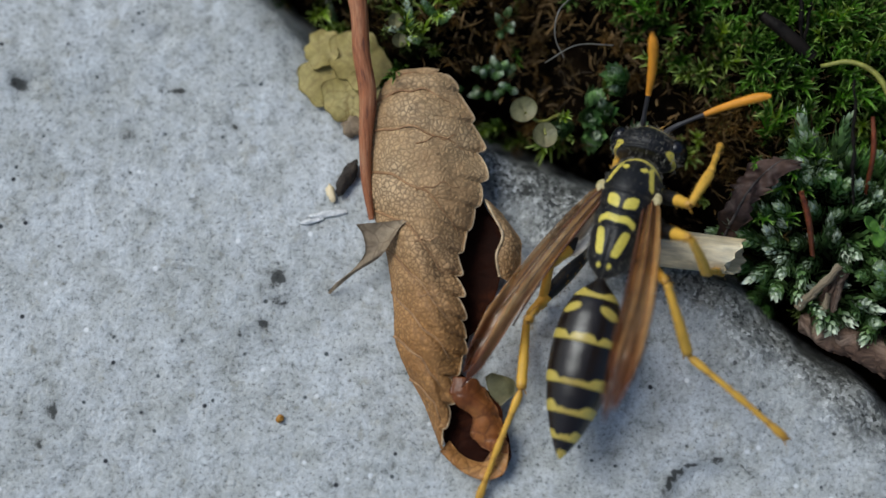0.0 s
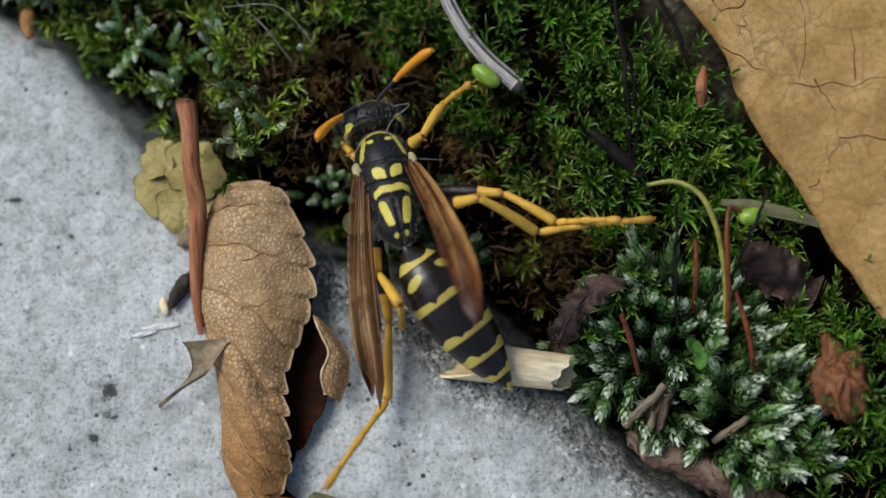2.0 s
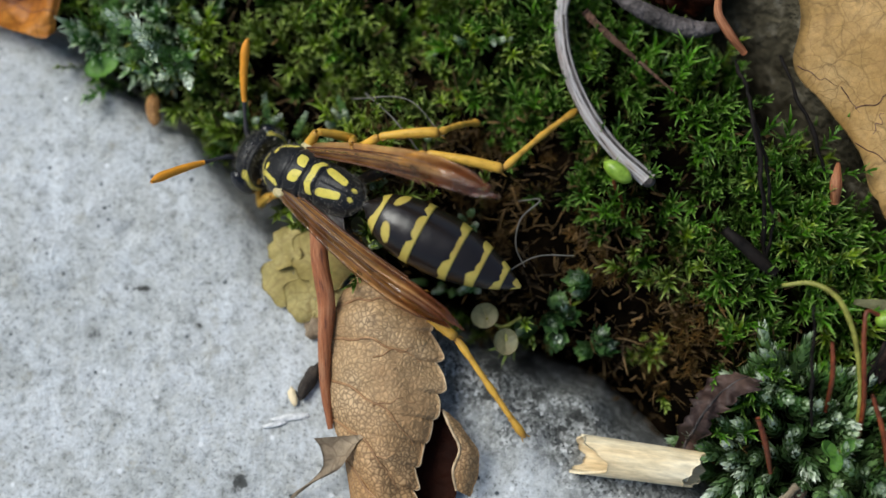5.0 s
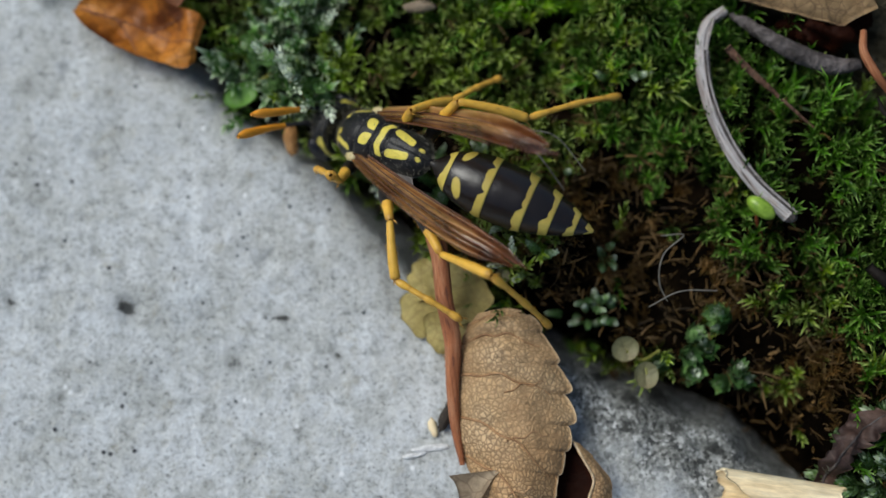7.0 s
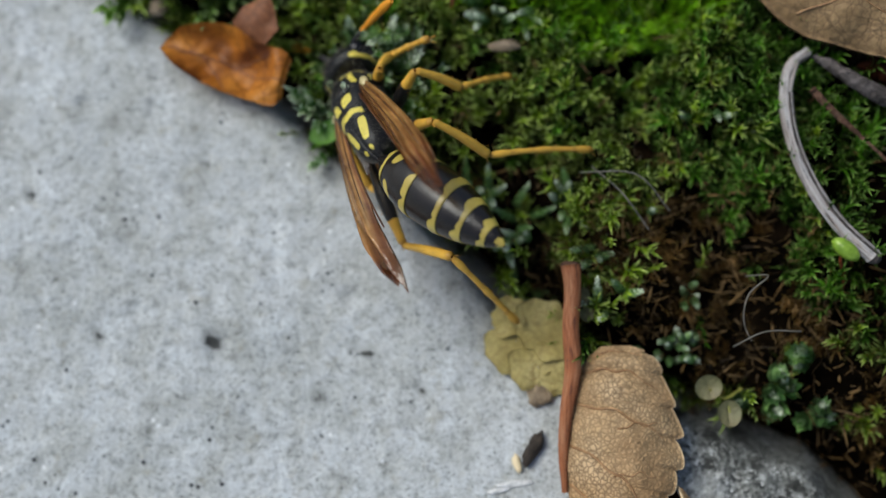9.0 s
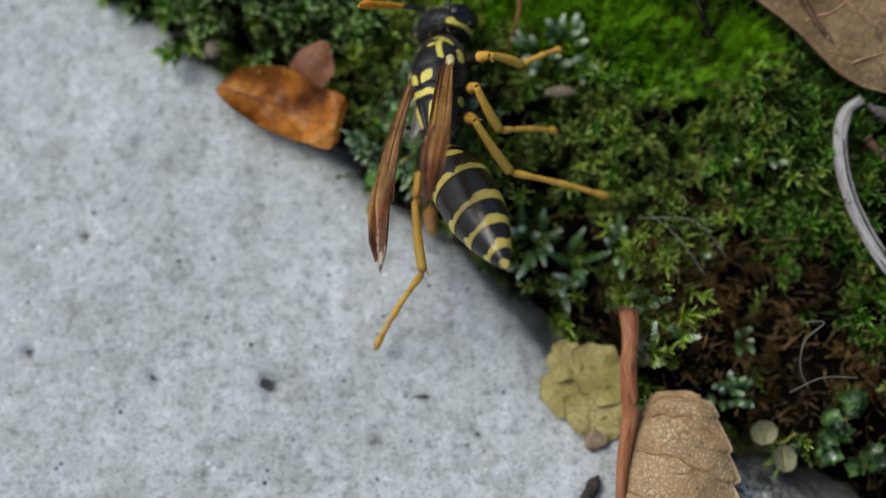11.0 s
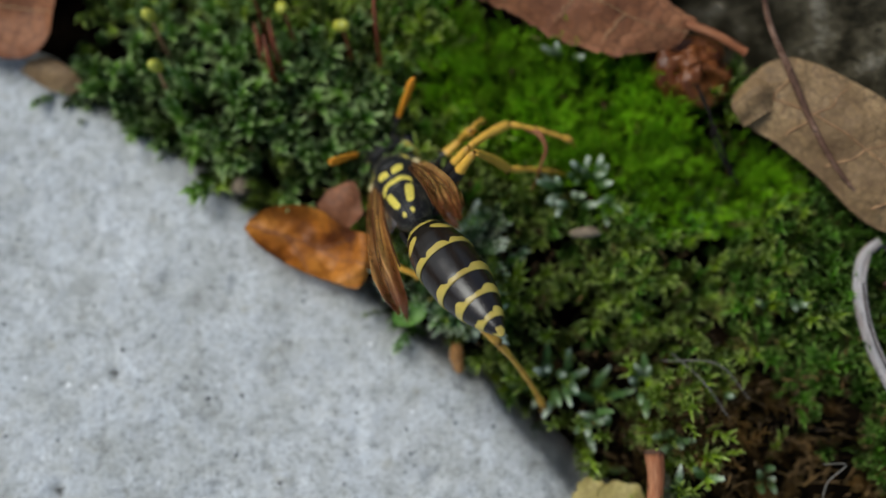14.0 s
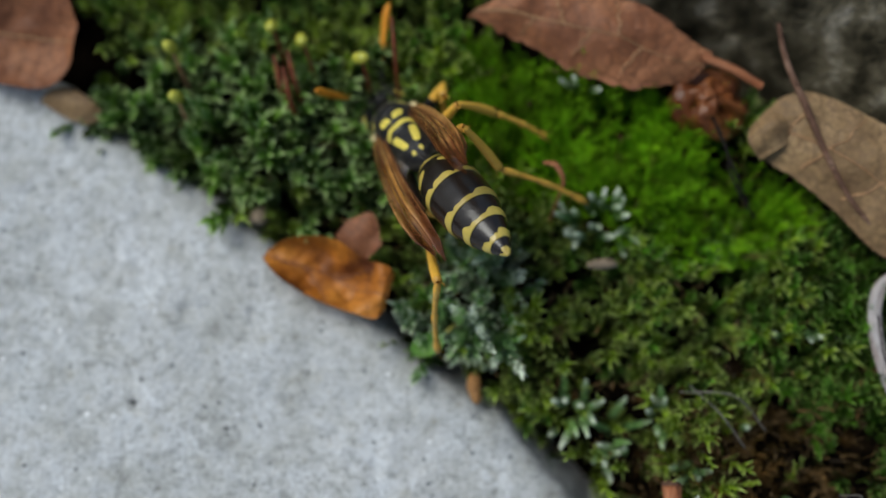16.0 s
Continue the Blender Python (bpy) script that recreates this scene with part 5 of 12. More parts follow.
stick("black_twig", "short blunt charred-looking twig in the moss", [(14.8, 10.4, 3.4, 0.22), (15.8, 9.5, 3.5, 0.3), (17.1, 8.4, 3.2, 0.26)], BLACK_STALK, "twig", 30, 10, 0.1)
stick("root", "reddish-brown woody root along the slab's edge", [(16.9, -3.5, -0.2, 0.35), (17.9, -4.1, 0.1, 0.6), (20.0, -5.0, 0.3, 0.72), (22.2, -6.2, 0.3, 0.75), (24.2, -7.6, 0.2, 0.75), (30, -12, -1.0, 0.8)], ROOT_BARK, "root", 120, 20, 0.5)
stick("root", "thin brown root end hanging in the joint", [(17.6, -4.0, -0.3, 0.4), (17.9, -2.6, 0.6, 0.42), (18.4, -1.4, 1.2, 0.3)], ROOT_BARK, "root", 40, 12, 0.25)
for rows in ([(5.4, 11.9, 2.3, 0.05), (6.4, 11.9, 2.7, 0.06), (5.5, 11.0, 2.6, 0.06), (5.3, 9.6, 2.4, 0.06), (5.7, 8.8, 2.1, 0.05)], [(4.8, 8.5, 2.2, 0.05), (6.2, 9.2, 2.6, 0.06), (8.0, 9.3, 2.4, 0.05)], [(-2.0, 17.2, 2.2, 0.06), (-0.6, 15.8, 2.8, 0.07), (0.8, 14.1, 2.2, 0.06)], [(-2.6, 16.8, 2.6, 0.05), (0.2, 16.6, 3.0, 0.06), (1.8, 15.0, 2.4, 0.05)]):
    stick("fibre", "thin grey curled plant fibre on the moss", [(a, b, c, 0.6 * r) for a, b, c, r in rows], FIBRE, "fibre", 40, 6)

for rows in ([(18.2, -1.2, 1.9, 0.16), (17.4, -2.0, 1.5, 0.2), (16.4, -2.9, 0.6, 0.22)], [(22.6, -1.9, 1.8, 0.14), (21.7, -2.8, 1.6, 0.19), (20.5, -3.7, 0.7, 0.17)], [(17.7, -2.4, 1.2, 0.14), (17.5, -3.3, 0.8, 0.17), (17.3, -4.0, 0.3, 0.16)]):
    stick("dead_stem", "pale brown dead stem under the silver moss", rows, DEAD_STEM, "dead stem", 30, 8, 0.12, rows[0][0])

# moss stalks with capsules
def stalked(label, rows, mat, capsule=None, tilt=(0, 0, 0), size=(0.36, 0.55, 0.36), cap_mat=None):
    """A moss stalk; its capsule hangs at the first point."""
    base = rows[-1][:3]
    ob = thing("moss_stalk", label, "stalk", base, group="moss stalks")
    r = [(x - base[0], y - base[1], z - base[2], q) for x, y, z, q in rows]
    piece("stalk", tube_mesh("stalk", r, mat, 40, 8), ob)
    if capsule:
        c = piece("capsule", build_ball("capsule", *size, cap_mat or CAPSULE, 0, 12, 16), ob, "swollen capsule", [capsule[k] - base[k] for k in range(3)])
        c.rotation_euler = [radians(a) for a in tilt]
    return ob


stalked("red moss stalk with a bright green capsule beside the twig", [(10.0, 13.2, 2.9, 0.09), (9.9, 12.9, 2.6, 0.09), (10.3, 12.2, 1.6, 0.09), (10.6, 11.5, 0.2, 0.08)], SETA_RED, (10.0, 13.2, 3.0), (0, 0, 52), (0.42, 0.78, 0.42))
stalked("red-green arched moss stalk with a green capsule", [(21.5, 6.4, 4.1, 0.1), (20.9, 6.6, 4.3, 0.1), (20.75, 5.8, 4.2, 0.11), (20.8, 4.4, 3.8, 0.12), (21.0, 2.5, 2.8, 0.12), (21.1, 0.6, 1.2, 0.1)], SETA_RED, (21.9, 6.25, 4.0), (0, 0, 100), (0.42, 0.6, 0.42))
stalked("arched olive moss stalk with a withered tip", [(17.3, 7.8, 3.6, 0.1), (18.6, 7.85, 4.0, 0.12), (19.5, 7.3, 4.2, 0.13), (20.2, 6.0, 4.1, 0.13), (20.6, 4.6, 3.6, 0.12), (20.9, 2.6, 2.6, 0.11), (21.0, 0.9, 1.2, 0.1)], SETA_GREEN)
for rows in ([(19.3, 5.2, 4.2, 0.09), (19.4, 4.0, 3.8, 0.12), (19.5, 2.2, 2.0, 0.1)], [(16.0, 1.8, 3.8, 0.12), (16.4, 0.9, 3.2, 0.14), (17.0, -0.6, 1.6, 0.11)], [(21.1, 2.9, 3.8, 0.1), (21.7, 1.2, 3.2, 0.13), (22.3, -1.0, 1.8, 0.12), (22.6, -2.2, 1.0, 0.1)], [(25.4, 10.3, 3.8, 0.08), (25.0, 8.8, 3.2, 0.1), (24.8, 7.5, 1.8, 0.08)], [(-17.6, 35.3, 5.0, 0.1), (-17.4, 33.6, 4.4, 0.12), (-17.2, 32.0, 2.0, 0.1)]):
    stalked("wine-red upright moss stalk", rows, SETA_RED)
for x, y in ((-23.9, 35.1), (-22.3, 34.4), (-19.2, 33.5), (-29.1, 33.8), (-28.6, 31.1)):
    stalked("short brown moss stalk with a yellow-green capsule", [(x, y, 3.6, 0.08), (x + 0.2, y - 0.4, 3.2, 0.09), (x + 0.4, y - 0.9, 2.4, 0.1), (x + 0.5, y - 1.2, 1.0, 0.1)], SETA_RED if x > -24 else STEM_VEIN, (x, y, 3.7), (20 + 3 * x, 0, 40 + 17 * x), (0.34, 0.55, 0.34), CAPSULE_Y)
for x, y in ((-23.4, 32.2), (-22.7, 32.5), (-22.9, 31.6)):
    stalked("thick red-brown moss stalk", [(x - 0.4, y + 1.6, 3.0, 0.1), (x, y, 2.4, 0.16), (x + 0.3, y - 0.8, 1.0, 0.14)], SETA_RED)
stalked("hooked pink moss stalk", [(-9.6, 28.3, 3.3, 0.1), (-9.0, 28.1, 3.6, 0.16), (-8.6, 27.5, 3.4, 0.12), (-8.8, 26.5, 2.6, 0.08), (-9.1, 25.6, 1.4, 0.07)], STEM_RED)


def build_straw():
    """A cut hollow stem: a thick-walled tube with splintered ends."""
    ob = thing("straw", "short cream-coloured hollow straw piece with splintered ends", "straw", (11.1, -0.2, 0.75))
    n, k = 40, 40
    u, t = np.meshgrid(np.linspace(0, 1, n), np.arange(k) / k * 2 * np.pi, indexing="ij")
    rag0 = 1.5 * np.maximum(0, np.sin(t + 0.35)) ** 2 + 0.4 * (0.5 - 0.5 * np.cos(t - 1.2)) + 0.5 * np.abs(np.sin(1.5 * t + 0.4)) ** 3 + 0.08 * np.sin(11 * t)
    rag1 = 0.9 * (0.5 - 0.5 * np.cos(t - 4.0)) + 0.4 * np.abs(np.sin(1.0 * t + 1.0)) ** 4 + 0.1 * np.sin(9 * t)
    y = -3.3 + rag0 + u * (6.6 - rag0 - rag1)
    out = []
    for r in (0.94, 0.8):
        q = r * (1 - 0.08 * u) * (1 + 0.005 * np.sin(5 * t))
        out.append(np.stack([q * np.cos(t), y, 0.9 * q * np.sin(t)], -1).reshape(-1, 3))
    a = radians(-97)
    v = np.concatenate(out)
    v = np.stack([v[:, 0] * math.cos(a) - v[:, 1] * math.sin(a), v[:, 0] * math.sin(a) + v[:, 1] * math.cos(a), v[:, 2]], -1)
    f = grid_faces(n, k, True)
    m = n * k
    j = np.arange(k)
    rim = [np.stack([j, (j + 1) % k, (j + 1) % k + m, j + m], -1), np.stack([(n - 1) * k + j, (n - 1) * k + (j + 1) % k, (n - 1) * k + (j + 1) % k + m, (n - 1) * k + j + m], -1)[:, ::-1]]
    piece("rind", sheet_mesh("rind", v, np.concatenate([f, f[:, ::-1] + m, *rim]), STRAW, {"run": np.tile(y.ravel(), 2), "turn_x": np.tile(np.cos(t).ravel(), 2), "turn_y": np.tile(np.sin(t).ravel(), 2)}), ob)
    piece("pith", tube_mesh("pith", [(-0.6, 0.1, 0.0, 0.62), (0.6, 0, 0, 0.66), (2.3, -0.3, 0.0, 0.62)], PITH, 20, 18), ob, "crumbly white pith")
    return ob


build_straw()


def build_liverwort():
    ob = thing("lobed_lichen", "olive-yellow lobed lichen creeping over the slab's edge", "lichen", (-5.0, 8.4, 0.0))
    for k, (cx, cy, r, ang, z) in enumerate(((-5.5, 8.7, 1.55, 200, 0.3), (-4.4, 7.4, 1.35, 280, 0.42), (-4.1, 9.3, 1.5, 60, 0.55), (-5.9, 9.9, 0.95, 140, 0.45), (-3.7, 6.6, 0.7, 300, 0.3))):
        nu, nv = 16, 72
        u, t = np.meshgrid(np.linspace(0.03, 1, nu), np.arange(nv) / nv * 2 * np.pi, indexing="ij")
        q = r * u * (1 + u * (0.14 * np.abs(np.sin(2.5 * t + k)) - 0.1 + 0.05 * np.sin(9 * t + 2 * k)) + 0.12 * np.sin(2 * t + 1.7 * k))
        x, y = q * np.cos(t), q * np.sin(t)
        h = z - 0.16 * u * u * np.cos(t - radians(ang)) + 0.1 * np.sin(5 * t + k) * u**3 + 0.06 * fractal(x + k, y, 1.2, 3, 0.3 * k)
        top = np.stack([x + cx + 5.0, y + cy - 8.4, h], -1).reshape(-1, 3)
        f = grid_faces(nu, nv, True)
        m, j = nu * nv, np.arange(nv)
        rim = np.stack([(nu - 1) * nv + j, (nu - 1) * nv + (j + 1) % nv, (nu - 1) * nv + (j + 1) % nv + m, (nu - 1) * nv + j + m], -1)
        piece("lobe", sheet_mesh("lobe", np.concatenate([top, top - np.array([0, 0, 0.12])]), np.concatenate([f, f[:, ::-1] + m, rim[:, ::-1]]), LEAF_LICHEN), ob)


build_liverwort()


def leaflet_mesh(name, rx, ry, mat, cup=0.15):
    nu, nv = 10, 32
    u, t = np.meshgrid(np.linspace(0.02, 1, nu), np.arange(nv) / nv * 2 * np.pi, indexing="ij")
    x, y = rx * u * np.cos(t), ry * u * np.sin(t)
    z = cup * u * u - 0.06 * np.exp(-((x / 0.08) ** 2)) + 0.05 * fractal(x, y, 0.7, 2, 0.9)
    top = np.stack([x, y, z], -1).reshape(-1, 3)
    f = grid_faces(nu, nv, True)
    m, j = nu * nv, np.arange(nv)
    rim = np.stack([(nu - 1) * nv + j, (nu - 1) * nv + (j + 1) % nv, (nu - 1) * nv + (j + 1) % nv + m, (nu - 1) * nv + j + m], -1)
    return sheet_mesh(name, np.concatenate([top, top - np.array([0, 0, 0.08])]), np.concatenate([f, f[:, ::-1] + m, rim[:, ::-1]]), mat)


def sprout(label, base, stems, leaves, mat):
    ob = thing("sprout", label, "plant", base, group="sprouts")
    for rows in stems:
        piece("stem", tube_mesh("stem", [(x - base[0], y - base[1], z - base[2], r) for x, y, z, r in rows], SETA_GREEN, 20, 8), ob)
    for (x, y, z), (rx, ry), (ax, ay, az) in leaves:
        lf = piece("leaflet", leaflet_mesh("leaflet", rx, ry, mat), ob, "", (x - base[0], y - base[1], z - base[2]))
        lf.rotation_euler = (radians(ax), radians(ay), radians(az))
    return ob


sprout("tiny sprout with two pale round seed leaves under the moss", (4.6, 6.3, 0.0), [[(3.9, 6.5, 0.9, 0.06), (4.6, 6.1, 0.7, 0.08), (5.6, 6.6, 0.2, 0.08)], [(4.9, 5.4, 0.8, 0.06), (4.8, 6.0, 0.7, 0.07)]], [((3.85, 6.6, 0.95), (0.66, 0.6), (6, -8, 20)), ((4.85, 5.35, 0.85), (0.58, 0.66), (-6, 5, 0))], LEAF_PALE)
sprout("pale round leaflets hidden by the leaf stalk", (-2.2, 10.3, 0.5), [[(-2.3, 10.9, 1.2, 0.05), (-2.1, 10.2, 0.6, 0.06)]], [((-2.3, 10.9, 1.4), (0.32, 0.4), (8, 0, 0)), ((-2.1, 10.0, 1.2), (0.36, 0.36), (0, 10, 0))], LEAF_PALE)
sprout("small sprout with a spoon-shaped green leaf over the slab", (-14.6, 19.4, 0.0), [[(-15.0, 19.1, 0.7, 0.09), (-14.2, 19.8, 1.0, 0.1), (-13.6, 20.4, 0.6, 0.1)]], [((-15.3, 19.0, 0.8), (0.95, 0.6), (0, -10, 20))], LEAF_FRESH)
sprout("pale green round leaf beside the root", (25.6, -7.6, 0.2), [[(25.6, -7.4, 0.9, 0.08), (26.4, -6.6, 0.6, 0.1)]], [((25.6, -7.9, 1.0), (1.1, 0.8), (0, 0, 20))], LEAF_PALE)
sprout("green seedling leaves amid the silver moss", (19.8, 0.4, 1.0), [[(19.8, 0.4, 3.0, 0.08), (19.9, 0.2, 1.2, 0.1)]], [((19.3, 0.5, 2.9), (0.5, 0.32), (20, -25, 150)), ((20.1, 0.6, 3.0), (0.45, 0.3), (20, 22, 40)), ((19.7, -0.1, 2.8), (0.45, 0.3), (-30, 0, 80))], LEAF_FRESH)


def lump(name, label, category, at, r, turn, mat, seed):
    n, k = 20, 24
    u, t = np.meshgrid(np.linspace(0.02, np.pi - 0.02, n), np.arange(k) / k * 2 * np.pi, indexing="ij")
    x, y, z = np.sin(u) * np.cos(t), np.cos(u), np.sin(u) * np.sin(t)
    d = 1 + 0.35 * fractal(x * 2 + z + 4, y * 2 + 6 - z, 1.0, 3, seed)
    ob = thing(name, label, category, at, sheet_mesh(name, np.stack([x * d * r[0], y * d * r[1], z * d * r[2]], -1).reshape(-1, 3), grid_faces(n, k, True), mat), group={"fleck": "lime flecks", "crumb": "crumbs"}.get(category, ""))
    ob.rotation_euler = (0, 0, radians(turn))
    return ob


lump("dropping", "small dark elongated dropping on the slab", "dropping", (-4.55, 3.45, 0.3), (0.34, 0.9, 0.33), -28, FRASS, 1.0)
lump("crumb", "tiny pale yellow crumb beside the dropping", "crumb", (-5.35, 2.7, 0.1), (0.2, 0.4, 0.12), 15, STRAW, 1.3)
lump("crumb", "tiny orange seed on the slab", "seed", (-7.5, -8.0, 0.14), (0.2, 0.16, 0.15), 30, GRAIN, 1.6)
lump("lime_fleck", "thin white streak of lime on the slab", "fleck", (-5.5, 1.7, 0.05), (0.95, 0.16, 0.05), 8, LIME, 1.9)
lump("lime_fleck", "thin white streak of lime on the slab", "fleck", (-6.2, 1.35, 0.05), (0.6, 0.12, 0.05), 12, LIME, 2.1)
lump("pebble", "small beige pebble in the joint", "pebble", (-24.5, 25.7, 0.3), (0.5, 0.45, 0.4), 0, PEBBLE, 2.4)
lump("seed_husk", "small beige seed husk on the moss", "seed", (-6.4, 23.3, 2.0), (0.85, 0.3, 0.3), 5, PEBBLE, 2.7)
lump("leaf_crumb", "brown crumb of leaf at the lichen", "crumb", (-4.3, 6.0, 0.2), (0.7, 0.5, 0.25), 40, LEAF_DUN, 3.0)
lump("leaf_crumb", "tan crumb of leaf under the moss's rim", "crumb", (-12.8, 16.9, 0.3), (0.4, 0.8, 0.25), 10, LEAF_TAN, 3.3)

# ---- the wasp ----
def make_cuticle(name, dark, bright, rough, fuzz=0.0, spec=0.4, pitted=1.0):
    """Hard shell: 'pigment' above zero is the bright colour; minute pits and down."""
    m, n, l, b = material(name)
    at = n.new("ShaderNodeAttribute")
    at.attribute_name = "pigment"
    co = coords(n)
    wob = tex_noise(n, l, 5000, 3, 0.6, co)
    tint = tex_noise(n, l, 1500, 3, 0.6, co)
    add = n.new("ShaderNodeMath")
    add.operation = "MULTIPLY_ADD"
    add.inputs[1].default_value = 0.12
    l.new(wob.outputs["Fac"], add.inputs[0])
    l.new(at.outputs["Fac"], add.inputs[2])
    edge = ramp(n, l, add.outputs["Value"], [(0.045, (0, 0, 0)), (0.085, (1, 1, 1))]).outputs["Color"]
    y = mix(n, l, tint.outputs["Fac"], tuple(0.72 * c for c in bright), tuple(min(1, 1.15 * c) for c in bright))
    d = mix(n, l, tint.outputs["Fac"], tuple(0.6 * c for c in dark), tuple(1.5 * c for c in dark))
    ring = n.new("ShaderNodeAttribute")
    ring.attribute_name = "joint"
    y = mix(n, l, ring.outputs["Fac"], y, (0.42 * bright[0], 0.34 * bright[1], 0.4 * bright[2]))
    l.new(mix(n, l, edge, d, y), b.inputs["Base Color"])
    b.inputs["Roughness"].default_value = rough
    b.inputs["Specular IOR Level"].default_value = spec
    b.inputs["Sheen Weight"].default_value = fuzz
    pits = tex_noise(n, l, 14000, 2, 0.6, co)
    one = bump(n, l, None, wob.outputs["Fac"], 0.00004 * pitted, 0.7)
    bump(n, l, b, pits.outputs["Fac"], 0.00002 * pitted, 0.8, one)
    return m


BODY = make_cuticle("cuticle", (0.005, 0.005, 0.006), (0.72, 0.6, 0.1), 0.42, 0.05, 0.35, 0.8)
GASTER = make_cuticle("gaster_cuticle", (0.010, 0.007, 0.006), (0.56, 0.44, 0.09), 0.27, 0.0, 0.5, 0.5)
LIMB = make_cuticle("limb_cuticle", (0.010, 0.009, 0.009), (0.76, 0.44, 0.06), 0.4)
FEELER = make_cuticle("feeler_cuticle", (0.035, 0.032, 0.035), (0.75, 0.3, 0.02), 0.5)
EYE = make_cuticle("eye_surface", (0.006, 0.006, 0.009), (0.5, 0.4, 0.05), 0.22)
HAIR = mottled("grey_hair", [(0.3, (0.08, 0.07, 0.055)), (0.7, (0.22, 0.2, 0.16))], 900, 0.5)
TEGULA = mottled("tegula_shell", [(0.3, (0.45, 0.36, 0.14)), (0.7, (0.7, 0.62, 0.36))], 1500, 0.4)


def make_wing(name, thin, thick, clear, rough):
    """Glossy membrane: amber where it lies folded double, paler in single cells; partly see-through."""
    m, n, l, b = material(name)
    co = coords(n)
    a = tex_noise(n, l, 420, 4, 0.6, co)
    st = n.new("ShaderNodeMapping")
    st.inputs["Scale"].default_value = (1500, 160, 900)
    l.new(co, st.inputs["Vector"])
    streak = tex_noise(n, l, 1.0, 3, 0.6, st.outputs["Vector"])
    fold = n.new("ShaderNodeAttribute")
    fold.attribute_name = "fold"
    col = mix(n, l, fold.outputs["Fac"], thin, thick)
    col = mix(n, l, 1.0, col, ramp(n, l, a.outputs["Fac"], [(0.34, (0.4, 0.32, 0.32)), (0.5, (0.95, 0.9, 0.85)), (0.66, (1.5, 1.5, 1.4))]).outputs["Color"], "MULTIPLY")
    col = mix(n, l, 0.85, col, ramp(n, l, streak.outputs["Fac"], [(0.36, (0.3, 0.24, 0.24)), (0.5, (0.95, 0.95, 0.95)), (0.66, (1.7, 1.75, 1.8))]).outputs["Color"], "MULTIPLY")
    l.new(col, b.inputs["Base Color"])
    b.inputs["Roughness"].default_value, b.inputs["Specular IOR Level"].default_value = rough, 0.65
    bump(n, l, b, a.outputs["Fac"], 0.0003, 0.8, bump(n, l, None, streak.outputs["Fac"], 0.00025, 0.8))
    t, c, s1, s2 = n.new("ShaderNodeBsdfTranslucent"), n.new("ShaderNodeBsdfTransparent"), n.new("ShaderNodeMixShader"), n.new("ShaderNodeMixShader")
    l.new(col, t.inputs["Color"])
    c.inputs["Color"].default_value = (0.9, 0.68, 0.42, 1)
    s1.inputs["Fac"].default_value = 0.22
    l.new(ramp(n, l, fold.outputs["Fac"], [(0.1, (clear,) * 3), (0.8, (clear * 0.22,) * 3)]).outputs["Color"], s2.inputs["Fac"])
    l.new(b.outputs["BSDF"], s1.inputs[1])
    l.new(t.outputs["BSDF"], s1.inputs[2])
    l.new(s1.outputs["Shader"], s2.inputs[1])
    l.new(c.outputs["BSDF"], s2.inputs[2])
    l.new(s2.outputs["Shader"], n["Material Output"].inputs["Surface"])
    return m


WING = make_wing("wing_membrane", (0.5, 0.28, 0.1), (0.12, 0.04, 0.015), 0.5, 0.18)
HIND_WING = make_wing("hind_wing_membrane", (0.5, 0.52, 0.54), (0.4, 0.4, 0.4), 0.45, 0.16)
VEIN = mottled("wing_vein", [(0.3, (0.05, 0.016, 0.006)), (0.7, (0.13, 0.045, 0.014))], 1500, 0.35)


def limb_mesh(name, length, radii, mat, split, bristles=0.0):
    """A limb segment from the origin along +y; split: the share of its length that is dark."""
    n = 30
    u = np.linspace(0, 1, n)
    r = np.interp(u, np.linspace(0, 1, len(radii)), radii)
    if bristles:
        r = r * (1 + bristles * np.maximum(0, np.sin(u * 5 * np.pi)) ** 2)
    rows = np.stack([u * length, 0.06 * length * np.sin(u * np.pi) * 0, 0.03 * length * np.sin(u * np.pi), r, r], -1)
    rows[0, 3:] *= 0.5
    rows[-1, 3:] *= 0.4
    v, f, s, th = lathe(rows, 12)
    u = s / length
    joint = 0.75 * np.exp(-(((u - 1) / 0.06) ** 2)) + 0.35 * np.exp(-((u / 0.06) ** 2))
    if bristles:
        joint = joint + 0.5 * np.maximum(0, np.cos(u * 10 * np.pi)) ** 6 + 0.35 * u
    rng = np.random.RandomState(int(length * 10))
    count = int(16 * length)
    pick = rng.randint(12 * 4, len(v) - 12 * 3, count)
    out = v[pick] - np.stack([0 * u[pick], s[pick], 0.03 * length * np.sin(u[pick] * np.pi)], -1)
    way = unit(out) + np.array([0, 1.1, 0]) + 0.2 * rng.randn(count, 3)
    bv, bf, _ = blades(v[pick], way, 0.09 + 0.1 * rng.rand(count), np.full(count, 0.022), np.zeros(count), rng)
    # short stiff hairs along the limb, two spurs at its end
    spur = np.array([[0.1, 0.97 * length, -0.1], [-0.1, 0.97 * length, -0.1]])
    sv, sf, _ = blades(spur, np.array([[0.35, 1, -0.5], [-0.35, 1, -0.5]]), np.full(2, 0.42), np.full(2, 0.07), np.zeros(2), rng)
    tri = np.concatenate([f[:, [0, 1, 2]], f[:, [0, 2, 3]], bf + len(v), sf + len(v) + len(bv)])
    pig = np.clip((u - split) * 4, -1, 1) if split > 0 else np.ones(len(s))
    return sheet_mesh(name, np.concatenate([v, bv, sv]), tri, mat, {"pigment": np.concatenate([pig, np.ones(len(bv) + len(sv))]), "joint": np.concatenate([np.clip(joint, 0, 0.8), np.full(len(bv) + len(sv), 0.7)])})


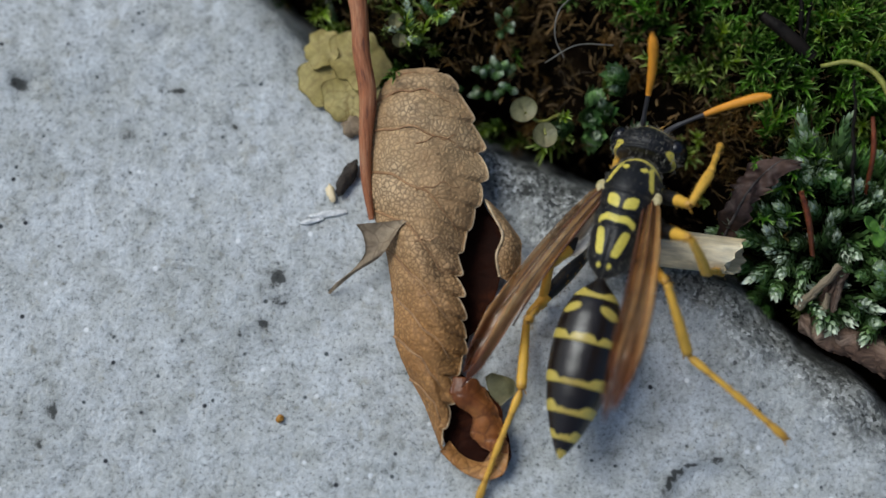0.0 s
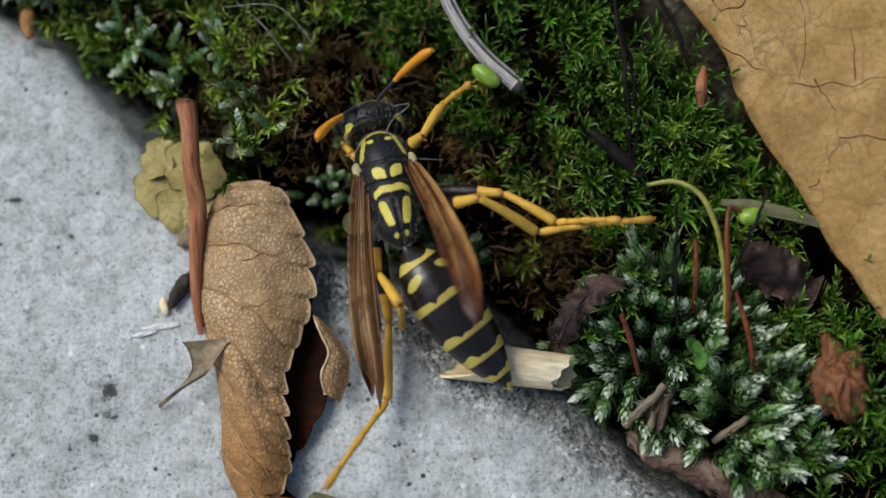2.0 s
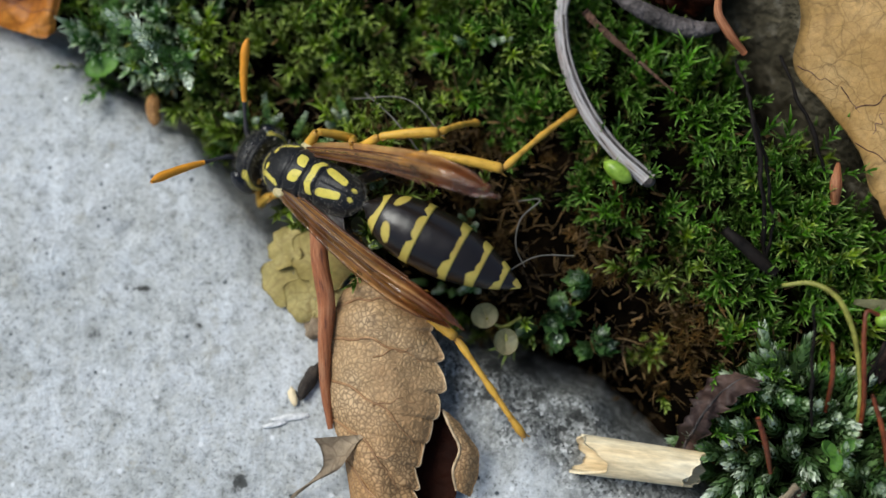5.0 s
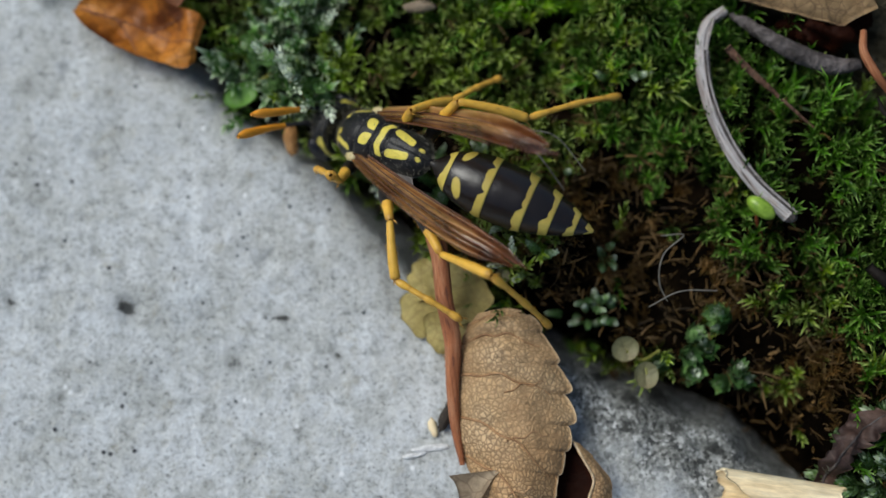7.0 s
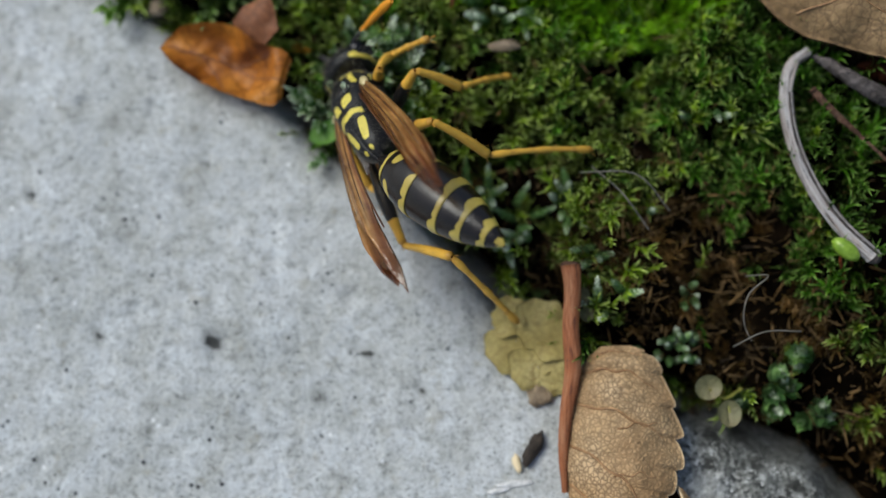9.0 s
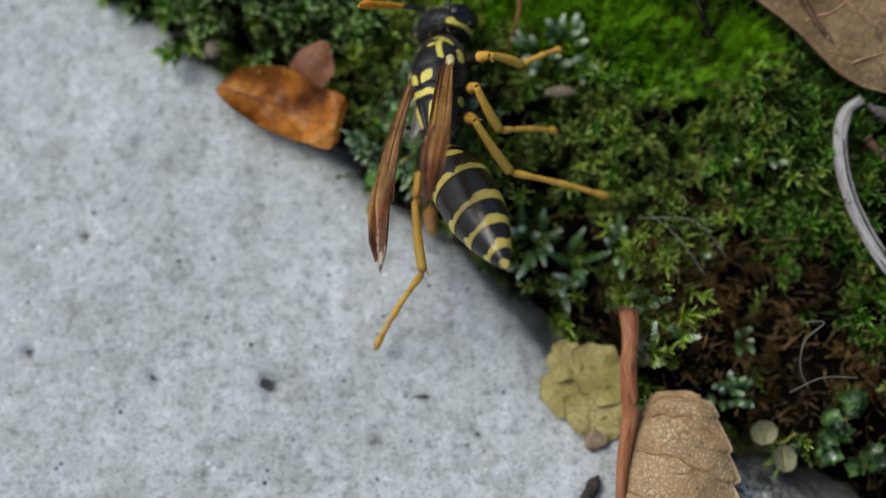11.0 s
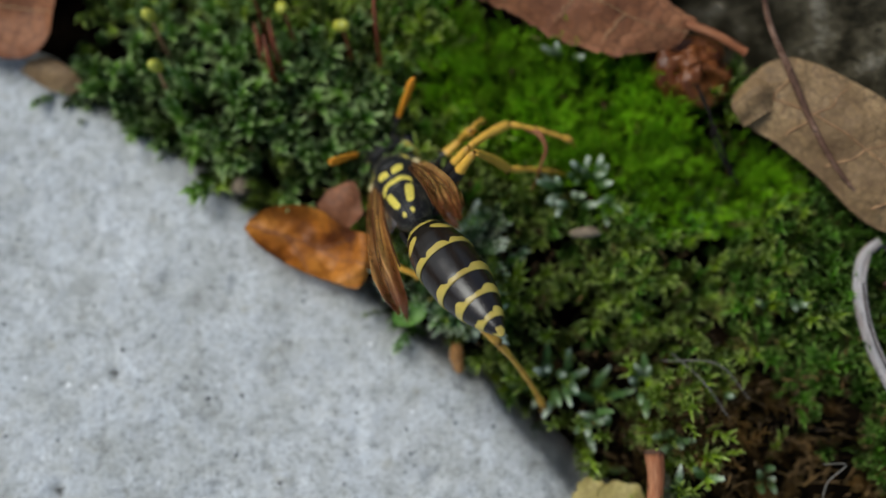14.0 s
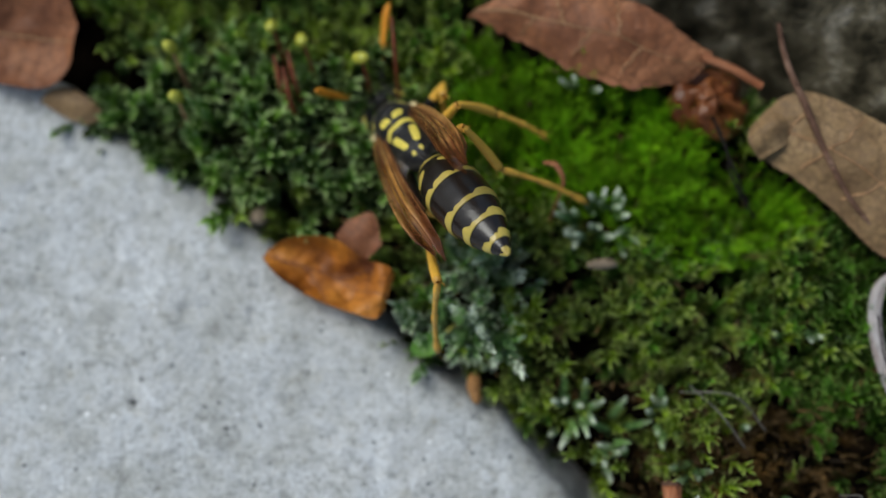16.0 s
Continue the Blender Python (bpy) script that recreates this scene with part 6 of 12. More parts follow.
def build_thorax():
    rows = smooth_rows([(-0.1, 0, 0, 0.15, 0.15), (0.12, 0, 0.0, 0.42, 0.36), (0.6, 0, -0.1, 0.86, 0.8), (1.5, 0, -0.15, 1.08, 1.12), (2.5, 0, -0.12, 1.2, 1.32), (3.5, 0, -0.1, 1.34, 1.45), (4.4, 0, -0.12, 1.36, 1.42), (5.2, 0, -0.2, 1.15, 1.15), (5.8, 0, -0.3, 0.7, 0.7), (6.15, 0, -0.35, 0.35, 0.35), (6.3, 0, -0.35, 0.1, 0.1)], 110)
    v, f, y, th = lathe(rows, 72)
    x, z = v[:, 0], v[:, 2]
    top = z > -0.35
    ax = np.abs(x)
    marks = [0.12 - np.abs(y - (5.72 - 0.42 * ax**2)) + np.minimum(0, 1.15 - ax),
             0.11 - np.abs(ax - (0.72 + 0.3 * (5.2 - y))) + np.minimum(0, 0.55 - np.abs(y - 4.75)),
             (1 - np.hypot((ax - 0.42) / 0.17, (y - 5.0 - 0.15 * ax) / 0.16)) * 0.15,
             (1 - (np.abs(ax - 0.4 - 0.12 * (y - 3.2)) ** 4 / 0.3**4 + np.abs(y - 3.2 - 0.16 * ax + 0.2 * (0.45 - ax) * (ax < 0.45)) ** 3 / 0.28**3)) * 0.2,
             np.minimum(0.165 - np.abs(y - 2.47 + 0.1 * ax + 0.05 * np.cos(7 * x)), 0.84 - ax),
             (1 - (np.abs(ax - 0.46 - 0.22 * (y - 1.35)) ** 4 / 0.2**4 + np.abs(y - 1.38) ** 4 / 0.62**4)) * 0.15,
             (1 - np.hypot((ax - 0.24) / 0.11, (y - 0.36) / 0.13)) * 0.1]
    pig = np.max(marks, 0)
    side = np.max([(1 - np.hypot((y - 4.5) / 0.4, (z + 0.15) / 0.35)) * 0.3, (1 - np.hypot((y - 2.2) / 0.25, (z + 0.45) / 0.3)) * 0.3], 0)
    pig = np.where(top & (z > 0.1), pig, np.where(ax > 0.5, side, -1.0))
    # grooves between the plates of the back
    groove = np.zeros(len(v))
    for g in (3.75, 2.78, 2.05):
        groove += 1.5 * np.exp(-(((y - g - 0.12 * ax) / 0.06) ** 2)) * (z > 0)
    groove += np.exp(-((x / 0.06) ** 2)) * (y < 1.9) * (z > 0) * 1.4
    nrm = np.stack([x / 1.3, np.zeros(len(x)), z + 0.1], -1)
    v = v - unit(nrm) * (0.06 * groove)[:, None]
    return sheet_mesh("thorax", v, f, BODY, {"pigment": pig})


def hair_mesh(shape, count, reach, seed):
    """Short fine hairs standing on the upper side of a body part."""
    rng = np.random.RandomState(seed)
    n = len(shape.vertices)
    co, no = np.empty(n * 3), np.empty(n * 3)
    shape.vertices.foreach_get("co", co)
    shape.vertices.foreach_get("normal", no)
    co, no = co.reshape(-1, 3) / MM, no.reshape(-1, 3)
    pick = rng.choice(np.flatnonzero(no[:, 2] > -0.2), count)
    way = no[pick] + 0.5 * rng.randn(count, 3) + np.array([0, -0.3, 0])
    v, f, a = blades(co[pick], way, reach * (0.6 + 0.8 * rng.rand(count)), np.full(count, 0.014), np.full(count, 0.1), rng)
    return sheet_mesh("hairs", v, f, HAIR, smooth=False)


def build_head():
    rows = smooth_rows([(-0.62, 0, -0.05, 0.15, 0.15), (-0.56, 0, -0.05, 0.75, 0.7), (-0.3, 0, -0.1, 1.25, 1.1), (0.05, 0, -0.15, 1.32, 1.22), (0.4, 0, -0.25, 1.05, 1.15), (0.66, 0, -0.35, 0.6, 0.85), (0.78, 0, -0.4, 0.15, 0.3)], 40)
    v, f, y, th = lathe(rows, 48)
    x, z = v[:, 0], v[:, 2]
    ax = np.abs(x)
    pig = np.max([np.where(z > -0.2, 0.035 - np.abs(y - 0.56 + 0.12 * ax**2) + np.minimum(0, 0.8 - ax), -1.0), (1 - np.hypot((ax - 1.12) / 0.3, (y + 0.34) / 0.16)) * 0.25, np.where(y > 0.3, (1 - np.hypot(ax / 0.7, (z + 0.9) / 0.5)) * 0.4, -1.0)], 0)
    return sheet_mesh("head", v, f, BODY, {"pigment": pig})


GIRTH = [(0, 0.176), (0.25, 0.333), (0.5, 0.607), (0.8, 0.911), (1.2, 1.194), (1.8, 1.43), (2.6, 1.567), (3.6, 1.594), (4.6, 1.527), (5.5, 1.334), (6.3, 1.082), (7.0, 0.792), (7.6, 0.483), (8.0, 0.232), (8.25, 0.019)]


def girth(s):
    return 0.94 * np.interp(s, [a for a, _ in GIRTH], [b for _, b in GIRTH])


def tergite_mesh(s0, s1, k):
    """One plate of the abdomen between s0 and s1 behind the waist, with its yellow hind border."""
    n = 26
    s = np.linspace(s0, s1, n)
    u = (s - s0) / (s1 - s0)
    r = np.array([np.mean(girth(np.linspace(a - 0.15, a + 0.15, 7).clip(0, 8.25))) for a in s]) * (0.985 + 0.03 * u)
    rows = np.stack([-s, 0 * s, -0.08 * np.sin(s / 8.25 * np.pi), r, r * 0.9], -1)
    rows = np.concatenate([rows, [[-s1 + 0.05, 0, rows[-1, 2], r[-1] * 0.93, r[-1] * 0.83]]])
    v, f, y, th = lathe(rows, 72)
    s, phi = -y, np.minimum(th, 2 * np.pi - th)
    # scalloped front edge of the yellow border: notches beside the midline, broader lobes on the flanks
    deep = (0.1, 0.9, 0.35, 0.3, 0.2, 0.0)[k]
    wave = deep * (0.3 * np.exp(-(((phi - 0.45) / 0.09) ** 2)) + 0.1 * np.exp(-(((phi - 1.3) / 0.14) ** 2)))
    side = np.where(th < np.pi, phi, -phi)
    wave += 0.17 * fractal(side * 1.5 + 7 + 3 * k, 0 * side + k, 1.0, 3, 0.5 + 0.1 * k)
    if k in (2, 3, 4):
        wave -= 0.16 / (1 + np.exp(-(phi - 0.6) / 0.06))
    lo = (0.74, 2.72, 4.7, 6.0, 7.11, 7.9)[k]
    pig = np.minimum(s - lo - wave, s1 + 0.1 - s) * 1.4
    if k == 1:
        pig = np.maximum(pig, (1 - np.hypot((s - 1.66 - 0.35 * (phi - 0.72)) / 0.25, (phi - 0.76) / 0.42)) * 0.22)
    dull = (0.0, 0.3, 0.6, 0.5, 0.4, 0.5)[k] * np.exp(-((side / 0.55) ** 2)) + 0.25 * np.clip(fractal(side * 3 + 5, s * 3, 1.0, 3, 1.0 + k), 0, 1)
    return sheet_mesh("tergite", v, f[:, ::-1], GASTER, {"pigment": pig, "joint": np.clip(dull, 0, 0.7)})


def wing_mesh():
    """A wing folded lengthwise: a long pleated blade along -y from its hinge."""
    n, k = 70, 25
    u = np.linspace(0, 1, n)[:, None]
    w = np.linspace(-1, 1, k)[None]
    half = np.interp(u, [0, 0.04, 0.25, 0.55, 0.78, 0.92, 1.0], [0.28, 0.38, 0.52, 0.64, 0.7, 0.56, 0.2])
    x = half * w + 0.22 * np.sin(u * np.pi)
    # ragged tip of the folded cells
    tip = 0.75 * np.abs(np.sin(2.4 * w + 0.6)) + 0.4 * np.abs(np.sin(6.3 * w + 1)) - 0.35 * w
    y = -9.8 * u - u**6 * (tip - 0.3)
    # sharp lengthwise pleats that split up towards the tip
    tri = lambda q: np.abs((q % 1.0) * 2 - 1)
    z = 0.3 * np.sin(u * np.pi) + half * (0.7 * tri(w * 0.9 + 0.15 + 0.2 * u) - 0.24 * w * w) + 0.45 * half * np.clip((u - 0.5) / 0.25, 0, 1) * tri(w * 1.7 + 1.1 * u)
    z = z + 0.12 * half * np.sin(13 * u + 3 * w) * np.clip(u - 0.4, 0, 1)
    fold = np.clip(0.62 - 0.75 * np.exp(-(((tri(w * 1.3 + 0.2 + 0.25 * u) - 0.5) / 0.2) ** 2)) * np.clip(1.15 - 0.6 * u, 0, 1) + 0.35 * (w < -0.6) + 0.75 * np.clip((u - 0.55) / 0.4, 0, 1) ** 1.5, 0, 1)
    v = np.stack([x + 0 * y, y + 0 * x, z + 0 * x], -1).reshape(-1, 3)
    return sheet_mesh("wing", v, grid_faces(n, k), WING, {"fold": fold.ravel()}), (u[:, 0], half[:, 0])


def hind_wing_mesh(s):
    """The small clear hind wing that peeps out between the folded wing and the body."""
    n, k = 30, 10
    u, w = np.meshgrid(np.linspace(0, 1, n), np.linspace(0, 1, k), indexing="ij")
    half = np.interp(u, [0, 0.15, 0.45, 0.8, 1.0], [0.1, 0.5, 0.85, 0.75, 0.15])
    x = -s * (0.1 + half * w) + 0.1 * s
    y = -0.7 - 3.1 * u + 0.2 * w
    z = -0.3 - 0.2 * w + 0.05 * np.sin(9 * w + 5 * u)
    return sheet_mesh("hind_wing", np.stack([x, y, z], -1).reshape(-1, 3), grid_faces(n, k), HIND_WING, {"fold": np.clip(0.3 * w, 0, 1).ravel()})


def build_wasp():
    w = thing("wasp", "paper wasp with black and yellow bands, amber wings and orange feelers", "wasp")
    thorax = piece("thorax", build_thorax(), w, "black thorax with yellow marks")
    piece("hairs", hair_mesh(thorax.data, 1300, 0.17, 3), thorax, "short grey hairs")
    for s in (-1, 1):
        piece("tegula", build_ball("tegula", 0.26, 0.34, 0.2, TEGULA, 1), thorax, "pale yellow scale at the wing root", (1.28 * s, 4.0, 0.5))
    head = piece("head", build_head(), w, "black head with a yellow brow line", (0, 6.7, -0.25))
    head.scale = (1.2, 1.2, 1.15)
    piece("hairs", hair_mesh(head.data, 800, 0.2, 4), head, "short grey hairs")
    eye = build_ball("eye", 0.42, 0.5, 0.85, EYE)
    for s in (-1, 1):
        piece("eye", eye, head, "glossy dark compound eye", (1.1 * s, 0.1, -0.15))
        piece("mandible", limb_mesh("mandible", 0.7, [0.2, 0.16, 0.05], LIMB, 0.5), head, "", (0.3 * s, 0.5, -1.0))
    for px, py in ((0, 0.08), (-0.2, -0.12), (0.2, -0.12)):
        piece("ocellus", build_ball("ocellus", 0.09, 0.09, 0.07, EYE, n=8, around=10), head, "", (px, py, 1.02))
    gaster = piece("gaster", sheet_mesh("gaster", *lathe(smooth_rows([(-s, 0, -0.08 * math.sin(s / 8.25 * math.pi), r * 0.86, r * 0.76) for s, r in GIRTH], 60), 40)[:2], GASTER, {"pigment": np.full(2400, -1.0)}), w, "abdomen of six black plates with yellow borders")
    for k, (a, b) in enumerate(((0.3, 1.08), (0.93, 3.14), (3.0, 5.05), (4.9, 6.3), (6.15, 7.42), (7.27, 8.22))):
        piece("tergite", tergite_mesh(a, b, k), gaster)
    parts = {"wasp": w, "gaster": gaster, "head": head}
    me, (us, half) = wing_mesh()
    for side, s in (("L", -1), ("R", 1)):
        wing = piece("wing", me if s > 0 else me.copy(), w, "folded smoky amber wing")
        if s < 0:
            co = np.empty(len(wing.data.vertices) * 3)
            wing.data.vertices.foreach_get("co", co)
            co[0::3] *= -1
            wing.data.vertices.foreach_set("co", co)
        for row in (-0.97, -0.5, -0.1, 0.4):
            pts = [(s * (h * row + 0.22 * math.sin(u * math.pi)), -9.8 * u, 0.3 * math.sin(u * math.pi) + h * (0.7 * abs(((row * 0.9 + 0.15 + 0.2 * u) % 1.0) * 2 - 1) - 0.24 * row * row) + 0.03, (0.08 if row == -0.97 else 0.042) * (1 - 0.6 * u)) for u, h in zip(us[:54:4], half[:54:4])]
            piece("vein", tube_mesh("vein", pts, VEIN, 30, 6), wing)
        if s < 0:
            piece("hind_wing", hind_wing_mesh(s), wing, "clear greyish hind wing")
        parts["wing" + side] = wing
        fe = piece("antenna", tube_mesh("antenna", [(0, 0, 0, 0.13), (0, 0.9, 0.28, 0.12), (0, 1.2, 0.28, 0.1), (0, 2.3, 0.2, 0.11)], FEELER, 24, 10, {"pigment": np.full(242, -1.0)}), w, "grey-black feeler with an orange club")
        piece("club", tube_mesh("club", [(0, 2.2, 0.2, 0.12), (0.02 * s, 3.0, 0.14, 0.17), (0.1 * s, 3.9, 0.06, 0.2), (0.28 * s, 4.9, -0.02, 0.18), (0.38 * s, 5.2, -0.06, 0.08)], FEELER, 30, 12, {"pigment": np.ones(362)}), fe, "orange club")
        parts["ant" + side] = fe
        for leg, (fem, tib, tar) in (("F", (3.2, 2.3, 2.6)), ("M", (4.0, 2.8, 3.6)), ("H", (4.6, 3.6, 5.6))):
            f = piece("leg", limb_mesh("thigh", fem, [0.2, 0.26, 0.36, 0.34, 0.24, 0.2], LIMB, 0.7), w, "black thigh on a yellow jointed leg")
            t = piece("shin", limb_mesh("shin", tib, [0.17, 0.2, 0.24, 0.24], LIMB, 0.0), f, "orange-yellow shin")
            a = piece("foot", limb_mesh("foot", tar, [0.15, 0.14, 0.13, 0.13, 0.16], LIMB, 0.0, 0.35), f, "jointed orange foot")
            parts[side + leg], parts[side + leg + "t"], parts[side + leg + "a"] = f, t, a
    return parts


WASP = build_wasp()


# ---- what moves ----
def rows_of(table):
    """Rows of seconds, millimetres and degrees."""
    return [(t, pose(x * MM, y * MM, z * MM, rx, ry, rz)) for t, x, y, z, rx, ry, rz in table]


def motions():
    walk(WASP["wasp"], rows_of([(0, 7.06, -1.95, 3.2, -5.1, -13.9, -19.4), (0.25, 7.51, -1.48, 3.2, -4.2, -11, -13), (0.5, 7.96, -1, 3.2, -3.3, -8, -6.5), (0.75, 8.54, 0.63, 3.2, 2.4, -4, -4.9), (1, 9.12, 2.26, 3.2, 8, 0, -2.5), (1.25, 8.24, 3.01, 3.2, 1.6, 2, 5.1), (1.5, 7.35, 3.77, 3.2, -4.9, 4, 12.3), (1.75, 6.79, 4.41, 3.2, -8.2, 4, 12.9), (2, 6.24, 5.04, 3.2, -11.4, 3.9, 13.5), (2.25, 6.74, 5.5, 3.3, -16, 3.8, 20.3), (2.5, 7.24, 5.97, 3.4, -20.4, 3.8, 27.4), (2.75, 5.94, 6.67, 3.5, -19.5, 4.7, 32.7), (3, 4.64, 7.38, 3.6, -18.5, 5.7, 37.9), (3.25, 3.42, 8.58, 3.7, -21.3, 4.7, 47.6), (3.5, 2.2, 9.79, 3.8, -23.6, 3.7, 57.9), (3.75, 1.53, 10.06, 3.84, -23.5, 3.7, 58.4), (4, 0.86, 10.33, 3.88, -23.4, 3.7, 58.9), (4.25, 0.19, 10.6, 3.92, -23.3, 3.7, 59.5), (4.5, -0.48, 10.88, 3.96, -23.2, 3.7, 60), (4.75, -1.15, 11.15, 4, -23.1, 3.7, 60.5), (5, -1.82, 11.42, 4.04, -22.9, 3.7, 61.1), (5.25, -2.49, 11.7, 4.08, -22.8, 3.7, 61.6), (5.5, -3.16, 11.97, 4.12, -22.7, 3.7, 62.1), (5.75, -3.83, 12.24, 4.16, -22.6, 3.7, 62.6), (6, -4.5, 12.51, 4.2, -22.5, 3.7, 63.2), (6.25, -4.65, 12.74, 4.2, -22.6, 3.7, 52.6), (6.5, -4.79, 12.96, 4.2, -22.1, 3.7, 42.2), (6.75, -5.18, 13.93, 4.2, -26.4, 2.7, 51.2), (7, -5.57, 14.89, 4.2, -30.2, 1.7, 61.1), (7.25, -6.74, 14.35, 4.5, -39.1, 0.8, 63.4), (7.5, -7.91, 13.81, 4.8, -48.4, -6.7, 74.2), (7.75, -8.63, 13.62, 4.55, -50.9, -17.8, 78.8), (8, -9.36, 13.44, 4.3, -52.1, -23.1, 76.9), (8.25, -9.26, 14.87, 4.35, -40.7, -21.6, 64.7), (8.5, -9.16, 16.3, 4.4, -29.6, -17.9, 54.6), (8.75, -10.68, 16.58, 4.5, -33.6, -26.8, 50.3), (9, -12.2, 16.87, 4.6, -37.9, -35.4, 46.8), (9.25, -12.23, 17.21, 4.6, -35.6, -36.4, 42.6), (9.5, -12.26, 17.56, 4.6, -33.1, -37.4, 38.5), (9.75, -12.29, 17.9, 4.6, -30.4, -38.4, 34.1), (10, -12.32, 18.25, 4.6, -27.5, -39.4, 29.7), (10.25, -12.35, 18.59, 4.6, -24.6, -40.3, 25.2), (10.5, -12.38, 18.94, 4.6, -21.5, -41.2, 20.7), (10.75, -12.41, 19.28, 4.6, -18.2, -42, 16.1), (11, -12.44, 19.62, 4.6, -14.9, -42.6, 11.5), (11.25, -12.47, 19.97, 4.6, -11.7, -43.2, 7), (11.5, -12.5, 20.31, 4.6, -8.3, -43.7, 2.5), (11.75, -12.9, 20.61, 4.7, -19.7, -43.3, 12.5), (12, -13.3, 20.91, 4.8, -30.6, -41.7, 22.4), (12.25, -13.09, 21.71, 4.9, -40.6, -33.5, 31.9), (12.5, -12.88, 22.5, 5, -49.2, -25.4, 40.3), (12.75, -13.77, 22.73, 5.1, -46.7, -21.6, 39.3), (13, -14.67, 22.97, 5.2, -44.5, -17.6, 38.6), (13.25, -14.55, 23.05, 5.2, -43.3, -14.8, 37.1), (13.5, -14.44, 23.14, 5.2, -42.3, -12, 35.7), (13.75, -14.73, 23.03, 5.3, -44.2, -11.6, 33.5), (14, -15.03, 22.92, 5.4, -46.2, -11.2, 31.2), (14.25, -15.44, 23.94, 5.5, -47.9, -14.5, 29), (14.5, -15.85, 24.97, 5.6, -49.4, -17.7, 26.8), (14.75, -15.63, 25.74, 5.6, -47.6, -16, 26.6), (15, -15.4, 26.52, 5.6, -45.8, -14.2, 26.5), (15.25, -15.35, 27.37, 5.6, -42.7, -13.4, 22.5), (15.5, -15.3, 28.22, 5.6, -39.6, -12.4, 19), (15.75, -15.46, 27.94, 5.6, -43.6, -11, 29.8), (16, -15.61, 27.66, 5.6, -46.5, -9.8, 41.5)]))
    walk(WASP["gaster"], rows_of([(0, 0, 0, 0, 9.8, 0, 4.4), (0.25, 0, 0, 0, 15, 0, 3.2), (0.5, 0, 0, 0, 20.2, 0, 2.7), (0.75, 0, 0, 0, 8.4, 0, 3.7), (1, 0, 0, 0, -3.4, 0, 3.1), (1.25, 0, 0, 0, 1.2, 0, 8.1), (1.5, 0, 0, 0, 5.2, 0, 13.5), (1.75, 0, 0, 0, 11.8, 0, 19.3), (2, 0, 0, 0, 18, 0, 25.5), (2.25, 0, 0, 0, 18.6, 0, 20), (2.5, 0, 0, 0, 19.2, 0, 13.9), (2.75, 0, 0, 0, 20.9, 0, 13.3), (3, 0, 0, 0, 22.3, 0, 12.8), (3.25, 0, 0, 0, 25.1, 0, 5.1), (3.5, 0, 0, 0, 26.7, 0, -3.6), (3.75, 0, 0, 0, 26.3, 0, -2.7), (4, 0, 0, 0, 25.9, 0, -1.9), (4.25, 0, 0, 0, 25.4, 0, -1.1), (4.5, 0, 0, 0, 24.9, 0, -0.3), (4.75, 0, 0, 0, 24.5, 0, 0.5), (5, 0, 0, 0, 24, 0, 1.3), (5.25, 0, 0, 0, 23.5, 0, 2.1), (5.5, 0, 0, 0, 23, 0, 2.8), (5.75, 0, 0, 0, 22.6, 0, 3.6), (6, 0, 0, 0, 22.1, 0, 4.4), (6.25, 0, 0, 0, 25, 0, 15.6), (6.5, 0, 0, 0, 26.6, 0, 27.1), (6.75, 0, 0, 0, 28.2, 0, 17.6), (7, 0, 0, 0, 28.8, 0, 6.9), (7.25, 0, 0, 0, 23.4, 0, 10.9), (7.5, 0, 0, 0, 20.1, 1, 10.9), (7.75, 0, 0, 0, 20.4, 1.9, 9.9), (8, 0, 0, 0, 19.4, 1.7, 12.2), (8.25, 0, 0, 0, 14.1, 0.9, 10.1), (8.5, 0, 0, 0, 9.1, 0.4, 6.7), (8.75, 0, 0, 0, 14.1, 0.8, 13.2), (9, 0, 0, 0, 20, 1.6, 19.4), (9.25, 0, 0, 0, 17.9, 1.1, 20.7), (9.5, 0, 0, 0, 15.7, 0.7, 22), (9.75, 0, 0, 0, 13.4, 0.5, 23.4), (10, 0, 0, 0, 11.2, 0.3, 24.8), (10.25, 0, 0, 0, 8.8, 0.1, 26.1), (10.5, 0, 0, 0, 6.7, 0, 27.5), (10.75, 0, 0, 0, 4.4, 0, 28.7), (11, 0, 0, 0, 2.2, 0, 30.1), (11.25, 0, 0, 0, 0.2, 0, 31.2), (11.5, 0, 0, 0, -1.8, 0, 32.5), (11.75, 0, 0, 0, 3.6, 0, 27.4), (12, 0, 0, 0, 9.1, 0.2, 22.4), (12.25, 0, 0, 0, 14.6, 0.9, 8.5), (12.5, 0, 0, 0, 21.3, 3, -5.1), (12.75, 0, 0, 0, 21.2, 2.5, -1.9), (13, 0, 0, 0, 20.7, 1.9, 1.2), (13.25, 0, 0, 0, 17.5, 1.1, 2.2), (13.5, 0, 0, 0, 14.2, 0.6, 2.9), (13.75, 0, 0, 0, 16, 0.6, 6.3), (14, 0, 0, 0, 17.5, 0.5, 9.9), (14.25, 0, 0, 0, 18.6, 0.5, 14.4), (14.5, 0, 0, 0, 19.6, 0.6, 19), (14.75, 0, 0, 0, 20.2, 0.6, 17.8), (15, 0, 0, 0, 20.9, 0.7, 16.9), (15.25, 0, 0, 0, 16, 0.4, 13.8), (15.5, 0, 0, 0, 11.4, 0.2, 10.7), (15.75, 0, 0, 0, 12.2, 0.3, 5.8), (16, 0, 0, 0, 12, 0.3, 0.5)]))
